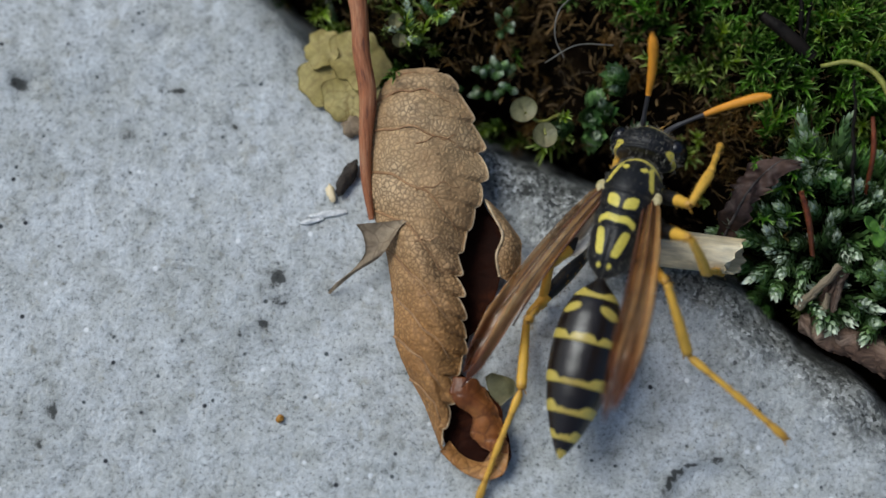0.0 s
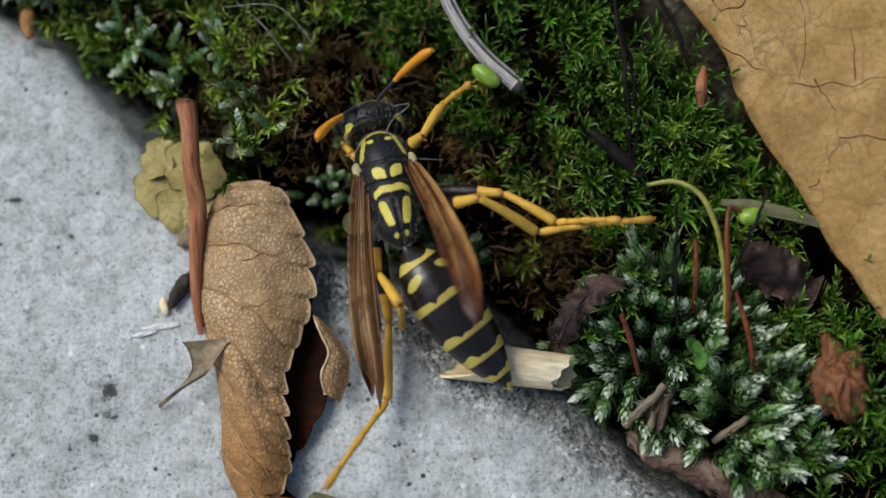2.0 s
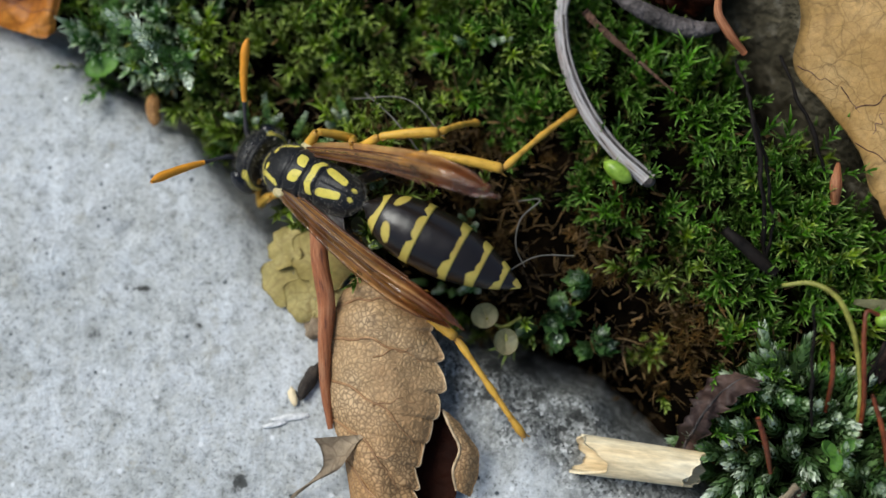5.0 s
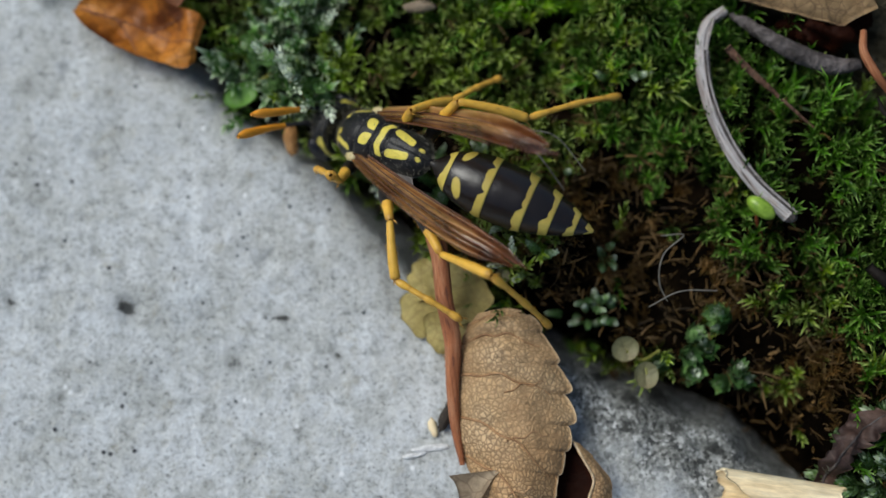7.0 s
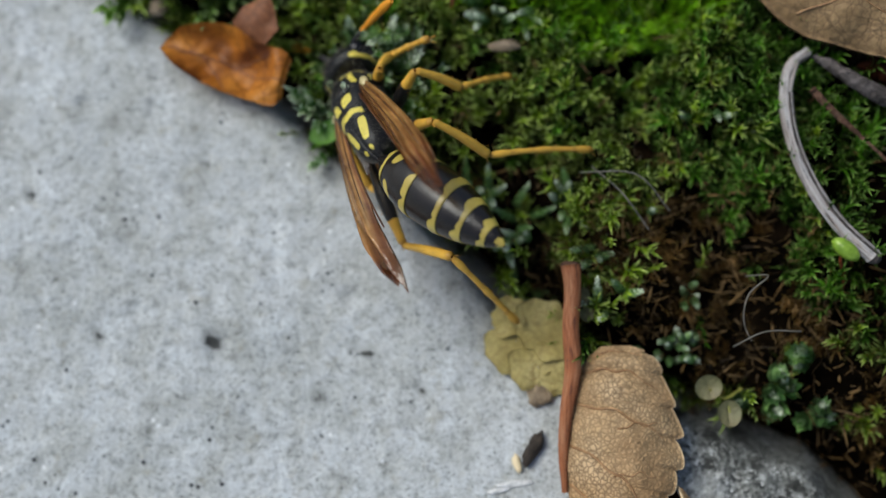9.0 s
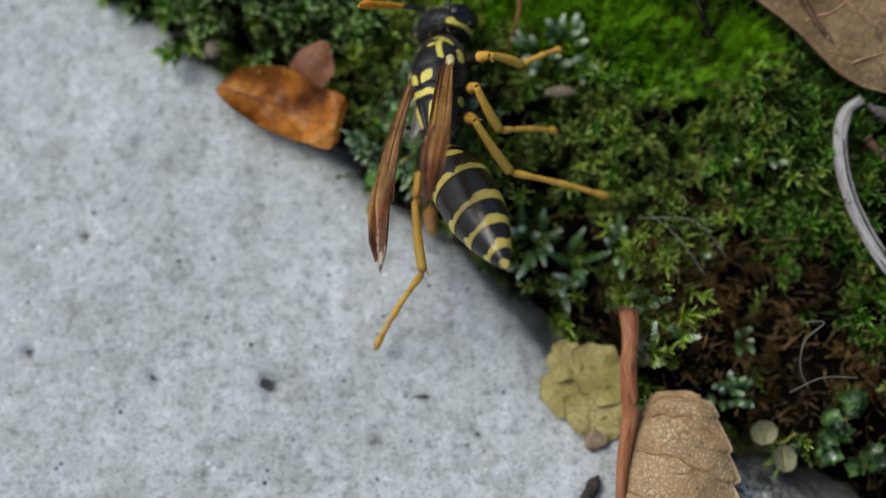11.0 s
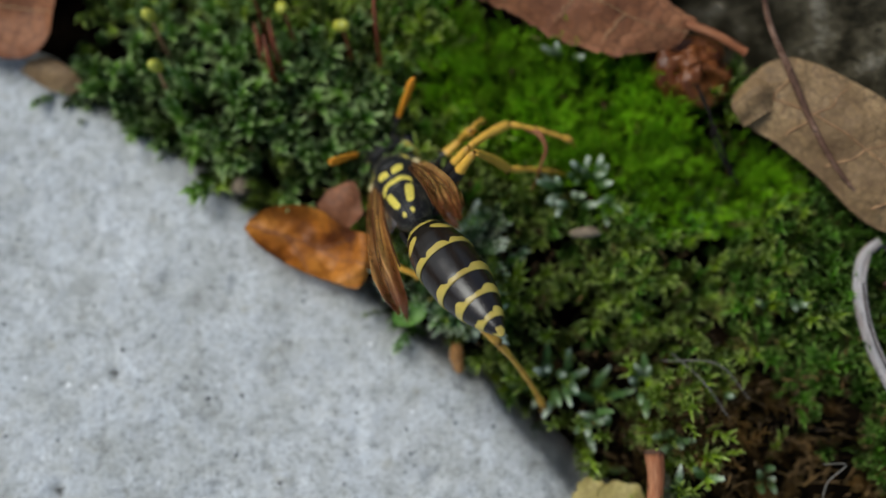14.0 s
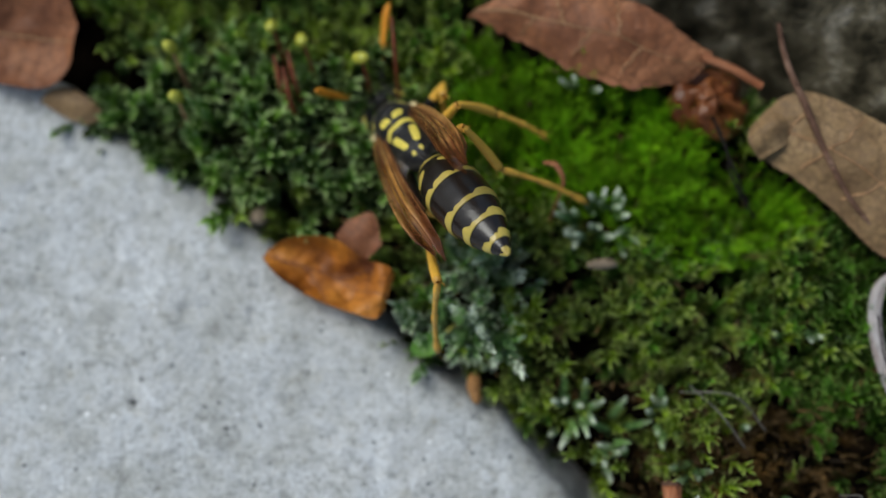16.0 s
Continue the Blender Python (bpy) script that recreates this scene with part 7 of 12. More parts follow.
    walk(WASP["wingL"], rows_of([(0, -1.15, 3.8, 0.55, 6.7, -13.2, -20.1), (0.25, -1.15, 3.8, 0.55, 5.2, -13, -22.3), (0.5, -1.15, 3.8, 0.55, 4, -12.8, -25), (0.75, -1.15, 3.8, 0.55, 1.6, -13.1, -21), (1, -1.15, 3.8, 0.55, -1.5, -13.4, -17.6), (1.25, -1.15, 3.8, 0.55, 4.1, -13.5, -16.3), (1.5, -1.15, 3.8, 0.55, 9.7, -13.6, -14.8), (1.75, -1.15, 3.8, 0.55, 12.9, -13.6, -14), (2, -1.15, 3.8, 0.55, 16.1, -13.7, -13.2), (2.25, -1.15, 3.8, 0.55, 20.5, -13.6, -15.1), (2.5, -1.15, 3.8, 0.55, 24.7, -13.4, -17.6), (2.75, -1.15, 3.8, 0.55, 22.6, -13.5, -16.2), (3, -1.15, 3.8, 0.55, 20.4, -13.6, -14.8), (3.25, -1.15, 3.8, 0.55, 13, -13.5, -15.7), (3.5, -1.15, 3.8, 0.55, 5.2, -13.5, -16.2), (3.75, -1.15, 3.8, 0.55, 7.1, -13.5, -15.9), (4, -1.15, 3.8, 0.55, 9.1, -13.5, -15.7), (4.25, -1.15, 3.8, 0.55, 11, -13.5, -15.5), (4.5, -1.15, 3.8, 0.55, 13, -13.6, -15.2), (4.75, -1.15, 3.8, 0.55, 15, -13.6, -15), (5, -1.15, 3.8, 0.55, 17, -13.6, -14.7), (5.25, -1.15, 3.8, 0.55, 18.9, -13.6, -14.5), (5.5, -1.15, 3.8, 0.55, 20.9, -13.6, -14.2), (5.75, -1.15, 3.8, 0.55, 22.8, -13.6, -14), (6, -1.15, 3.8, 0.55, 24.7, -13.6, -13.7), (6.25, -1.15, 3.8, 0.55, 25, -13.8, -9.7), (6.5, -1.15, 3.8, 0.55, 24.8, -14, -5.8), (6.75, -1.15, 3.8, 0.55, 17, -13.9, -8.7), (7, -1.15, 3.8, 0.55, 8.5, -13.8, -10.8), (7.25, -1.15, 3.8, 0.55, 6.6, -13.8, -9.8), (7.5, -1.15, 3.8, 0.55, 2.2, -13.9, -7.9), (7.75, -1.15, 3.8, 0.55, 2.4, -14, -8.1), (8, -1.15, 3.8, 0.55, 4.7, -13.9, -9.4), (8.25, -1.15, 3.8, 0.55, 5.5, -13.7, -10.2), (8.5, -1.15, 3.8, 0.55, 6.4, -13.7, -11.3), (8.75, -1.15, 3.8, 0.55, 5.4, -13.8, -7.9), (9, -1.15, 3.8, 0.55, 5, -13.9, -4.6), (9.25, -1.15, 3.8, 0.55, 3.1, -14, -3.3), (9.5, -1.15, 3.8, 0.55, 1.1, -14, -2.2), (9.75, -1.15, 3.8, 0.55, -1, -14, -1.1), (10, -1.15, 3.8, 0.55, -3.1, -13.9, 0.1), (10.25, -1.15, 3.8, 0.55, -5.3, -13.8, 1), (10.5, -1.15, 3.8, 0.55, -7.5, -13.7, 2), (10.75, -1.15, 3.8, 0.55, -9.7, -13.5, 2.8), (11, -1.15, 3.8, 0.55, -11.8, -13.4, 3.6), (11.25, -1.15, 3.8, 0.55, -13.9, -13.3, 4.4), (11.5, -1.15, 3.8, 0.55, -16.1, -13.3, 5.2), (11.75, -1.15, 3.8, 0.55, -12.9, -13.4, 4), (12, -1.15, 3.8, 0.55, -9.8, -13.6, 2.8), (12.25, -1.15, 3.8, 0.55, -3.5, -13.9, -2.5), (12.5, -1.15, 3.8, 0.55, 2.6, -13.9, -7.5), (12.75, -1.15, 3.8, 0.55, 5.5, -14, -6.5), (13, -1.15, 3.8, 0.55, 7.9, -13.8, -5), (13.25, -1.15, 3.8, 0.55, 7, -13.9, -5.6), (13.5, -1.15, 3.8, 0.55, 6.2, -14, -6.4), (13.75, -1.15, 3.8, 0.55, 3.4, -14, -5.3), (14, -1.15, 3.8, 0.55, 0.5, -14, -4.6), (14.25, -1.15, 3.8, 0.55, 1.8, -13.9, -6.6), (14.5, -1.15, 3.8, 0.55, 3, -13.9, -8.8), (14.75, -1.15, 3.8, 0.55, -0.7, -13.9, -7.8), (15, -1.15, 3.8, 0.55, -4.4, -13.8, -7), (15.25, -1.15, 3.8, 0.55, 1.2, -13.9, -8.2), (15.5, -1.15, 3.8, 0.55, 6.8, -13.9, -8.7), (15.75, -1.15, 3.8, 0.55, 6.1, -13.9, -8.3), (16, -1.15, 3.8, 0.55, 5, -13.9, -8)]))
    walk(WASP["antL"], rows_of([(0, -0.42, 7.35, 0, 61.4, 0.1, -3.9), (0.25, -0.42, 7.35, 0, 64.7, 0.1, 19.1), (0.5, -0.42, 7.35, 0, 60.7, 0.1, 41.5), (0.75, -0.42, 7.35, 0, 57.3, 0.1, 55.8), (1, -0.42, 7.35, 0, 52, 0.1, 65.6), (1.25, -0.42, 7.35, 0, 42.4, 0.1, 77.5), (1.5, -0.42, 7.35, 0, 31, 0.1, 79.2), (1.75, -0.42, 7.35, 0, 41.6, 0, 104.5), (2, -0.42, 7.35, 0, 43.2, 0, 135.2), (2.25, -0.42, 7.35, 0, 26, 0, 104.1), (2.5, -0.42, 7.35, 0, 10, 0.1, 74.5), (2.75, -0.42, 7.35, 0, 17, 0.1, 76.6), (3, -0.42, 7.35, 0, 23.6, 0.1, 78.3), (3.25, -0.42, 7.35, 0, 32.8, 0.1, 77.4), (3.5, -0.42, 7.35, 0, 41.5, 0.1, 74.4), (3.75, -0.42, 7.35, 0, 42.3, 0.1, 74.1), (4, -0.42, 7.35, 0, 43.1, 0.1, 73.9), (4.25, -0.42, 7.35, 0, 43.9, 0.1, 73.7), (4.5, -0.42, 7.35, 0, 44.7, 0.1, 73.4), (4.75, -0.42, 7.35, 0, 45.5, 0.1, 73.2), (5, -0.42, 7.35, 0, 46.3, 0.1, 72.9), (5.25, -0.42, 7.35, 0, 47.1, 0.1, 72.6), (5.5, -0.42, 7.35, 0, 47.9, 0.1, 72.3), (5.75, -0.42, 7.35, 0, 48.7, 0.1, 72), (6, -0.42, 7.35, 0, 49.5, 0.1, 71.7), (6.25, -0.42, 7.35, 0, 54.3, 0.1, 71), (6.5, -0.42, 7.35, 0, 56.4, 0.1, 62.3), (6.75, -0.42, 7.35, 0, 57.4, 0.1, 76.6), (7, -0.42, 7.35, 0, 55.5, 0.1, 82.9), (7.25, -0.42, 7.35, 0, 30.3, 0.1, 56.5), (7.5, -0.41, 7.35, 0.07, -2.6, 9.1, 26.4), (7.75, -0.39, 7.35, 0.14, 58, 5, 76.3), (8, -0.39, 7.35, 0.15, 66, -16.2, 140.1), (8.25, -0.39, 7.35, 0.15, 65.7, 7.4, 71.1), (8.5, -0.39, 7.35, 0.16, 3.2, 20.1, 27.8), (8.75, -0.39, 7.35, 0.17, 3.6, 20.7, 28.6), (9, -0.38, 7.35, 0.17, 4.1, 21.5, 28.1), (9.25, -0.39, 7.35, 0.16, 12, 18.6, 35.8), (9.5, -0.39, 7.35, 0.15, 22.7, 15.2, 44.9), (9.75, -0.4, 7.35, 0.14, 36.2, 11.3, 55.5), (10, -0.4, 7.35, 0.13, 50.9, 6.9, 67.8), (10.25, -0.4, 7.35, 0.12, 63.8, 2.4, 82), (10.5, -0.41, 7.35, 0.1, 72.7, -2.2, 98.5), (10.75, -0.41, 7.35, 0.09, 77.1, -6, 117.6), (11, -0.41, 7.35, 0.08, 77.6, -8.5, 139.3), (11.25, -0.41, 7.35, 0.07, 75.4, -9.2, 162.6), (11.5, -0.42, 7.35, 0.06, 72.2, -8.1, 185.2), (11.75, -0.41, 7.35, 0.07, 70.2, -10.1, 175.9), (12, -0.41, 7.35, 0.09, 69.9, -11.8, 169.2), (12.25, -0.4, 7.35, 0.12, 58.6, -13, 139.2), (12.5, -0.39, 7.35, 0.16, 46.8, -12.1, 122.1), (12.75, -0.4, 7.35, 0.14, 46.7, -12.1, 128.3), (13, -0.4, 7.35, 0.12, 46.5, -11.4, 134.8), (13.25, -0.41, 7.35, 0.09, 40.3, 1.9, 82.3), (13.5, -0.41, 7.35, 0.07, -2.6, 9.1, 26.4), (13.75, -0.42, 7.35, 0.06, 40.2, 0.8, 85), (14, -0.42, 7.35, 0.04, 39.4, -4.9, 144.2), (14.25, -0.42, 7.35, 0.04, 38.2, 0.2, 89), (14.5, -0.42, 7.35, 0.04, -4.4, 5.5, 26.1), (14.75, -0.42, 7.35, 0.04, 56.2, 3.7, 52.8), (15, -0.42, 7.35, 0.04, 72.5, -4.8, 143.8), (15.25, -0.42, 7.35, 0.04, 67.1, -4.3, 135.7), (15.5, -0.42, 7.35, 0.04, 61.1, -4, 131.5), (15.75, -0.42, 7.35, 0.04, 58.1, -4.3, 135.1), (16, -0.42, 7.35, 0.04, 58, -4.2, 134)]))
    walk(WASP["LF"], rows_of([(0, 0.36, 3.05, -1.66, 12, 1.5, 32.3), (0.25, 0.42, 3.04, -1.69, 12.5, 1.6, 33.6), (0.5, 0.36, 3.05, -1.66, 12, 1.5, 32.3), (0.75, 0.42, 3.05, -1.71, 12.9, 1.6, 33.8), (1, 0.36, 3.05, -1.66, 12, 1.5, 32.3), (1.25, 0.44, 3.02, -1.75, 13.6, 1.6, 33.9), (1.5, 0.36, 3.05, -1.66, 12, 1.5, 32.3), (1.75, 0.37, 3.05, -1.67, 12.2, 1.5, 32.6), (2, 0.36, 3.05, -1.66, 12, 1.5, 32.3), (2.25, 0.42, 3.02, -1.72, 13, 1.6, 33.3), (2.5, 0.36, 3.05, -1.66, 12, 1.5, 32.3), (2.75, 0.39, 3.04, -1.68, 12.3, 1.6, 32.9), (3, 0.36, 3.05, -1.66, 12, 1.5, 32.3), (3.25, 0.42, 3.01, -1.73, 13.3, 1.6, 33.3), (3.5, 0.36, 3.05, -1.66, 12, 1.5, 32.3), (3.75, 0.22, 3.08, -1.69, 13.3, 1.4, 29.7), (4, 0.6, 3.04, -1.6, 9.7, 1.7, 37.3), (4.25, 0.57, 3.28, -2.17, 24.6, 1.9, 41.1), (4.5, -0.03, 3.21, -1.71, 15.4, 1.2, 24.8), (4.75, 0.59, 3.04, -1.61, 9.9, 1.7, 36.9), (5, 0.82, 3.33, -2.13, 22.4, 2.1, 46.8), (5.25, 0.05, 3.21, -1.85, 19, 1.3, 27.3), (5.5, 0.36, 3.04, -1.67, 12, 1.5, 32.4), (5.75, 0.53, 3.06, -1.71, 12.8, 1.7, 36.4), (6, 0.36, 3.05, -1.66, 12, 1.5, 32.3), (6.25, 0.43, 3.02, -1.73, 13.2, 1.6, 33.6), (6.5, 0.36, 3.05, -1.66, 12, 1.5, 32.3), (6.75, 0.21, 5.27, -2.28, 44.9, 2.6, 112.7), (7, -0.8, 4.9, -1.2, 41.6, 2.2, 128.4), (7.25, 0.33, 5.38, -2.15, 37.9, 2.6, 115), (7.5, 0.07, 3.05, -1.7, 17.4, 9.9, 32.8), (7.75, -0.21, 3.03, -1.71, 23.5, 18.3, 34.9), (8, -0.25, 3.05, -1.68, 23.6, 18.9, 34.4), (8.25, -0.23, 3.03, -1.84, 27.6, 19.2, 36.7), (8.5, -0.3, 3.05, -1.67, 24.5, 20.3, 34.7), (8.75, -0.24, 3.04, -1.79, 27.3, 20.4, 37.7), (9, -0.35, 3.05, -1.66, 25.5, 21.6, 35.1), (9.25, -0.42, 3, -1.75, 26.5, 20.6, 32.3), (9.5, 0.21, 3.1, -1.89, 26, 16.9, 45.7), (9.75, -0.23, 3.31, -2.67, 46.7, 15.7, 45.9), (10, -0.56, 2.95, -1.8, 24.9, 17.3, 23.9), (10.25, 0.47, 3.17, -2.06, 26.3, 12.9, 48.6), (10.5, 0.26, 3.61, -2.89, 47, 10.4, 57), (10.75, -0.43, 2.94, -1.91, 24.8, 12.9, 23.2), (11, 0.17, 2.98, -1.85, 20.5, 10.7, 35.8), (11.25, 0.3, 3.05, -1.94, 21.8, 9.3, 38.7), (11.5, 0.13, 3.05, -1.69, 16.3, 8.3, 32.7), (11.75, 0.11, 3.03, -1.78, 18.9, 9.9, 34.2), (12, 0.01, 3.05, -1.7, 18.5, 11.6, 33), (12.25, -0.08, 2.99, -1.84, 23.9, 15.6, 35.3), (12.5, -0.29, 3.05, -1.67, 24.3, 19.9, 34.6), (12.75, -0.19, 3.05, -1.7, 22.7, 17.4, 34.4), (13, -0.11, 3.05, -1.69, 20.8, 15, 33.6), (13.25, -0.02, 3.05, -1.7, 19.1, 12.4, 33.3), (13.5, 0.07, 3.05, -1.7, 17.4, 9.9, 32.8), (13.75, 0.13, 3.05, -1.71, 16.5, 8.2, 33), (14, 0.18, 3.05, -1.69, 15.2, 6.6, 32.5), (14.25, 0.2, 3.05, -1.71, 15.5, 6.6, 33.1), (14.5, 0.18, 3.05, -1.69, 15.2, 6.6, 32.5), (14.75, 0.19, 3.05, -1.7, 15.3, 6.6, 32.7), (15, 0.18, 3.05, -1.69, 15.2, 6.6, 32.5), (15.25, 0.19, 3.04, -1.7, 15.4, 6.6, 32.6), (15.5, 0.18, 3.05, -1.69, 15.2, 6.6, 32.5), (15.75, 0.21, 2.99, -1.73, 15.8, 6.6, 32.4), (16, 0.18, 3.05, -1.69, 15.2, 6.6, 32.5)]))
    walk(WASP["LFt"], rows_of([(0, 0, 3.2, 0, -54.9, -5, -24.4), (0.25, 0, 3.2, 0, -55.6, -5.5, -25.5), (0.5, 0, 3.2, 0, -54.9, -5, -24.4), (0.75, 0, 3.2, 0, -55.6, -5.7, -25.6), (1, 0, 3.2, 0, -54.9, -5, -24.4), (1.25, 0, 3.2, 0, -56.5, -6.3, -26.6), (1.5, 0, 3.2, 0, -54.9, -5, -24.4), (1.75, 0, 3.2, 0, -55.1, -5.2, -24.7), (2, 0, 3.2, 0, -54.9, -5, -24.4), (2.25, 0, 3.2, 0, -55.8, -5.8, -25.9), (2.5, 0, 3.2, 0, -54.9, -5, -24.4), (2.75, 0, 3.2, 0, -55.2, -5.3, -24.9), (3, 0, 3.2, 0, -54.9, -5, -24.4), (3.25, 0, 3.2, 0, -55.9, -6, -25.9), (3.5, 0, 3.2, 0, -54.9, -5, -24.4), (3.75, 0, 3.2, 0, -54.6, -5, -21.9), (4, 0, 3.2, 0, -54.9, -4.9, -29.2), (4.25, 0, 3.2, 0, -65.1, -13.1, -30.1), (4.5, 0, 3.2, 0, -53.2, -4.5, -17.5), (4.75, 0, 3.2, 0, -55, -5, -28.8), (5, 0, 3.2, 0, -64.4, -13.8, -35.7), (5.25, 0, 3.2, 0, -56.9, -6.3, -19.1), (5.5, 0, 3.2, 0, -55, -5.1, -24.5), (5.75, 0, 3.2, 0, -56.7, -6.2, -28), (6, 0, 3.2, 0, -54.9, -5, -24.4), (6.25, 0, 3.2, 0, -55.8, -5.9, -25.7), (6.5, 0, 3.2, 0, -54.9, -5, -24.4), (6.75, 0, 3.2, 0, 28.4, -36, -48.4), (7, 0, 3.2, 0, 21.7, 20.1, 28.7), (7.25, 0, 3.2, 0, -12, 6.3, 11.2), (7.5, 0, 3.2, 0, -54.9, -5, -24.4), (7.75, 0, 3.2, 0, -55.2, -5.3, -25), (8, 0, 3.2, 0, -54.9, -5, -24.4), (8.25, 0, 3.2, 0, -56.7, -6.9, -26.8), (8.5, 0, 3.2, 0, -54.9, -5, -24.4), (8.75, 0, 3.2, 0, -56.5, -6.2, -26.6), (9, 0, 3.2, 0, -54.9, -5, -24.4), (9.25, 0, 3.2, 0, -56.7, -5.9, -23.2), (9.5, 0, 3.2, 0, -56.5, -6.8, -35.5), (9.75, 0, 3.2, 0, -72.5, -20.4, -34.4), (10, 0, 3.2, 0, -57.5, -5.6, -18.5), (10.25, 0, 3.2, 0, -58.7, -9.6, -39.9), (10.5, 0, 3.2, 0, -71.4, -26.8, -45.6), (10.75, 0, 3.2, 0, -59.7, -6.3, -18.5), (11, 0, 3.2, 0, -57.4, -6.9, -28.4), (11.25, 0, 3.2, 0, -59.4, -8.3, -30.4), (11.5, 0, 3.2, 0, -54.9, -5, -24.4), (11.75, 0, 3.2, 0, -56.1, -6, -26), (12, 0, 3.2, 0, -54.9, -5, -24.4), (12.25, 0, 3.2, 0, -57.4, -6.7, -27), (12.5, 0, 3.2, 0, -54.9, -5, -24.4), (12.75, 0, 3.2, 0, -55, -5.1, -24.6), (13, 0, 3.2, 0, -54.9, -5, -24.4), (13.25, 0, 3.2, 0, -54.9, -5.1, -24.5), (13.5, 0, 3.2, 0, -54.9, -5, -24.4), (13.75, 0, 3.2, 0, -55.1, -5.2, -24.6), (14, 0, 3.2, 0, -54.9, -5, -24.4), (14.25, 0, 3.2, 0, -55.2, -5.2, -24.8), (14.5, 0, 3.2, 0, -54.9, -5, -24.4), (14.75, 0, 3.2, 0, -55, -5.1, -24.5), (15, 0, 3.2, 0, -54.9, -5, -24.4), (15.25, 0, 3.2, 0, -55, -5.2, -24.6), (15.5, 0, 3.2, 0, -54.9, -5, -24.4), (15.75, 0, 3.2, 0, -55.2, -5.5, -25.3), (16, 0, 3.2, 0, -54.9, -5, -24.4)]))
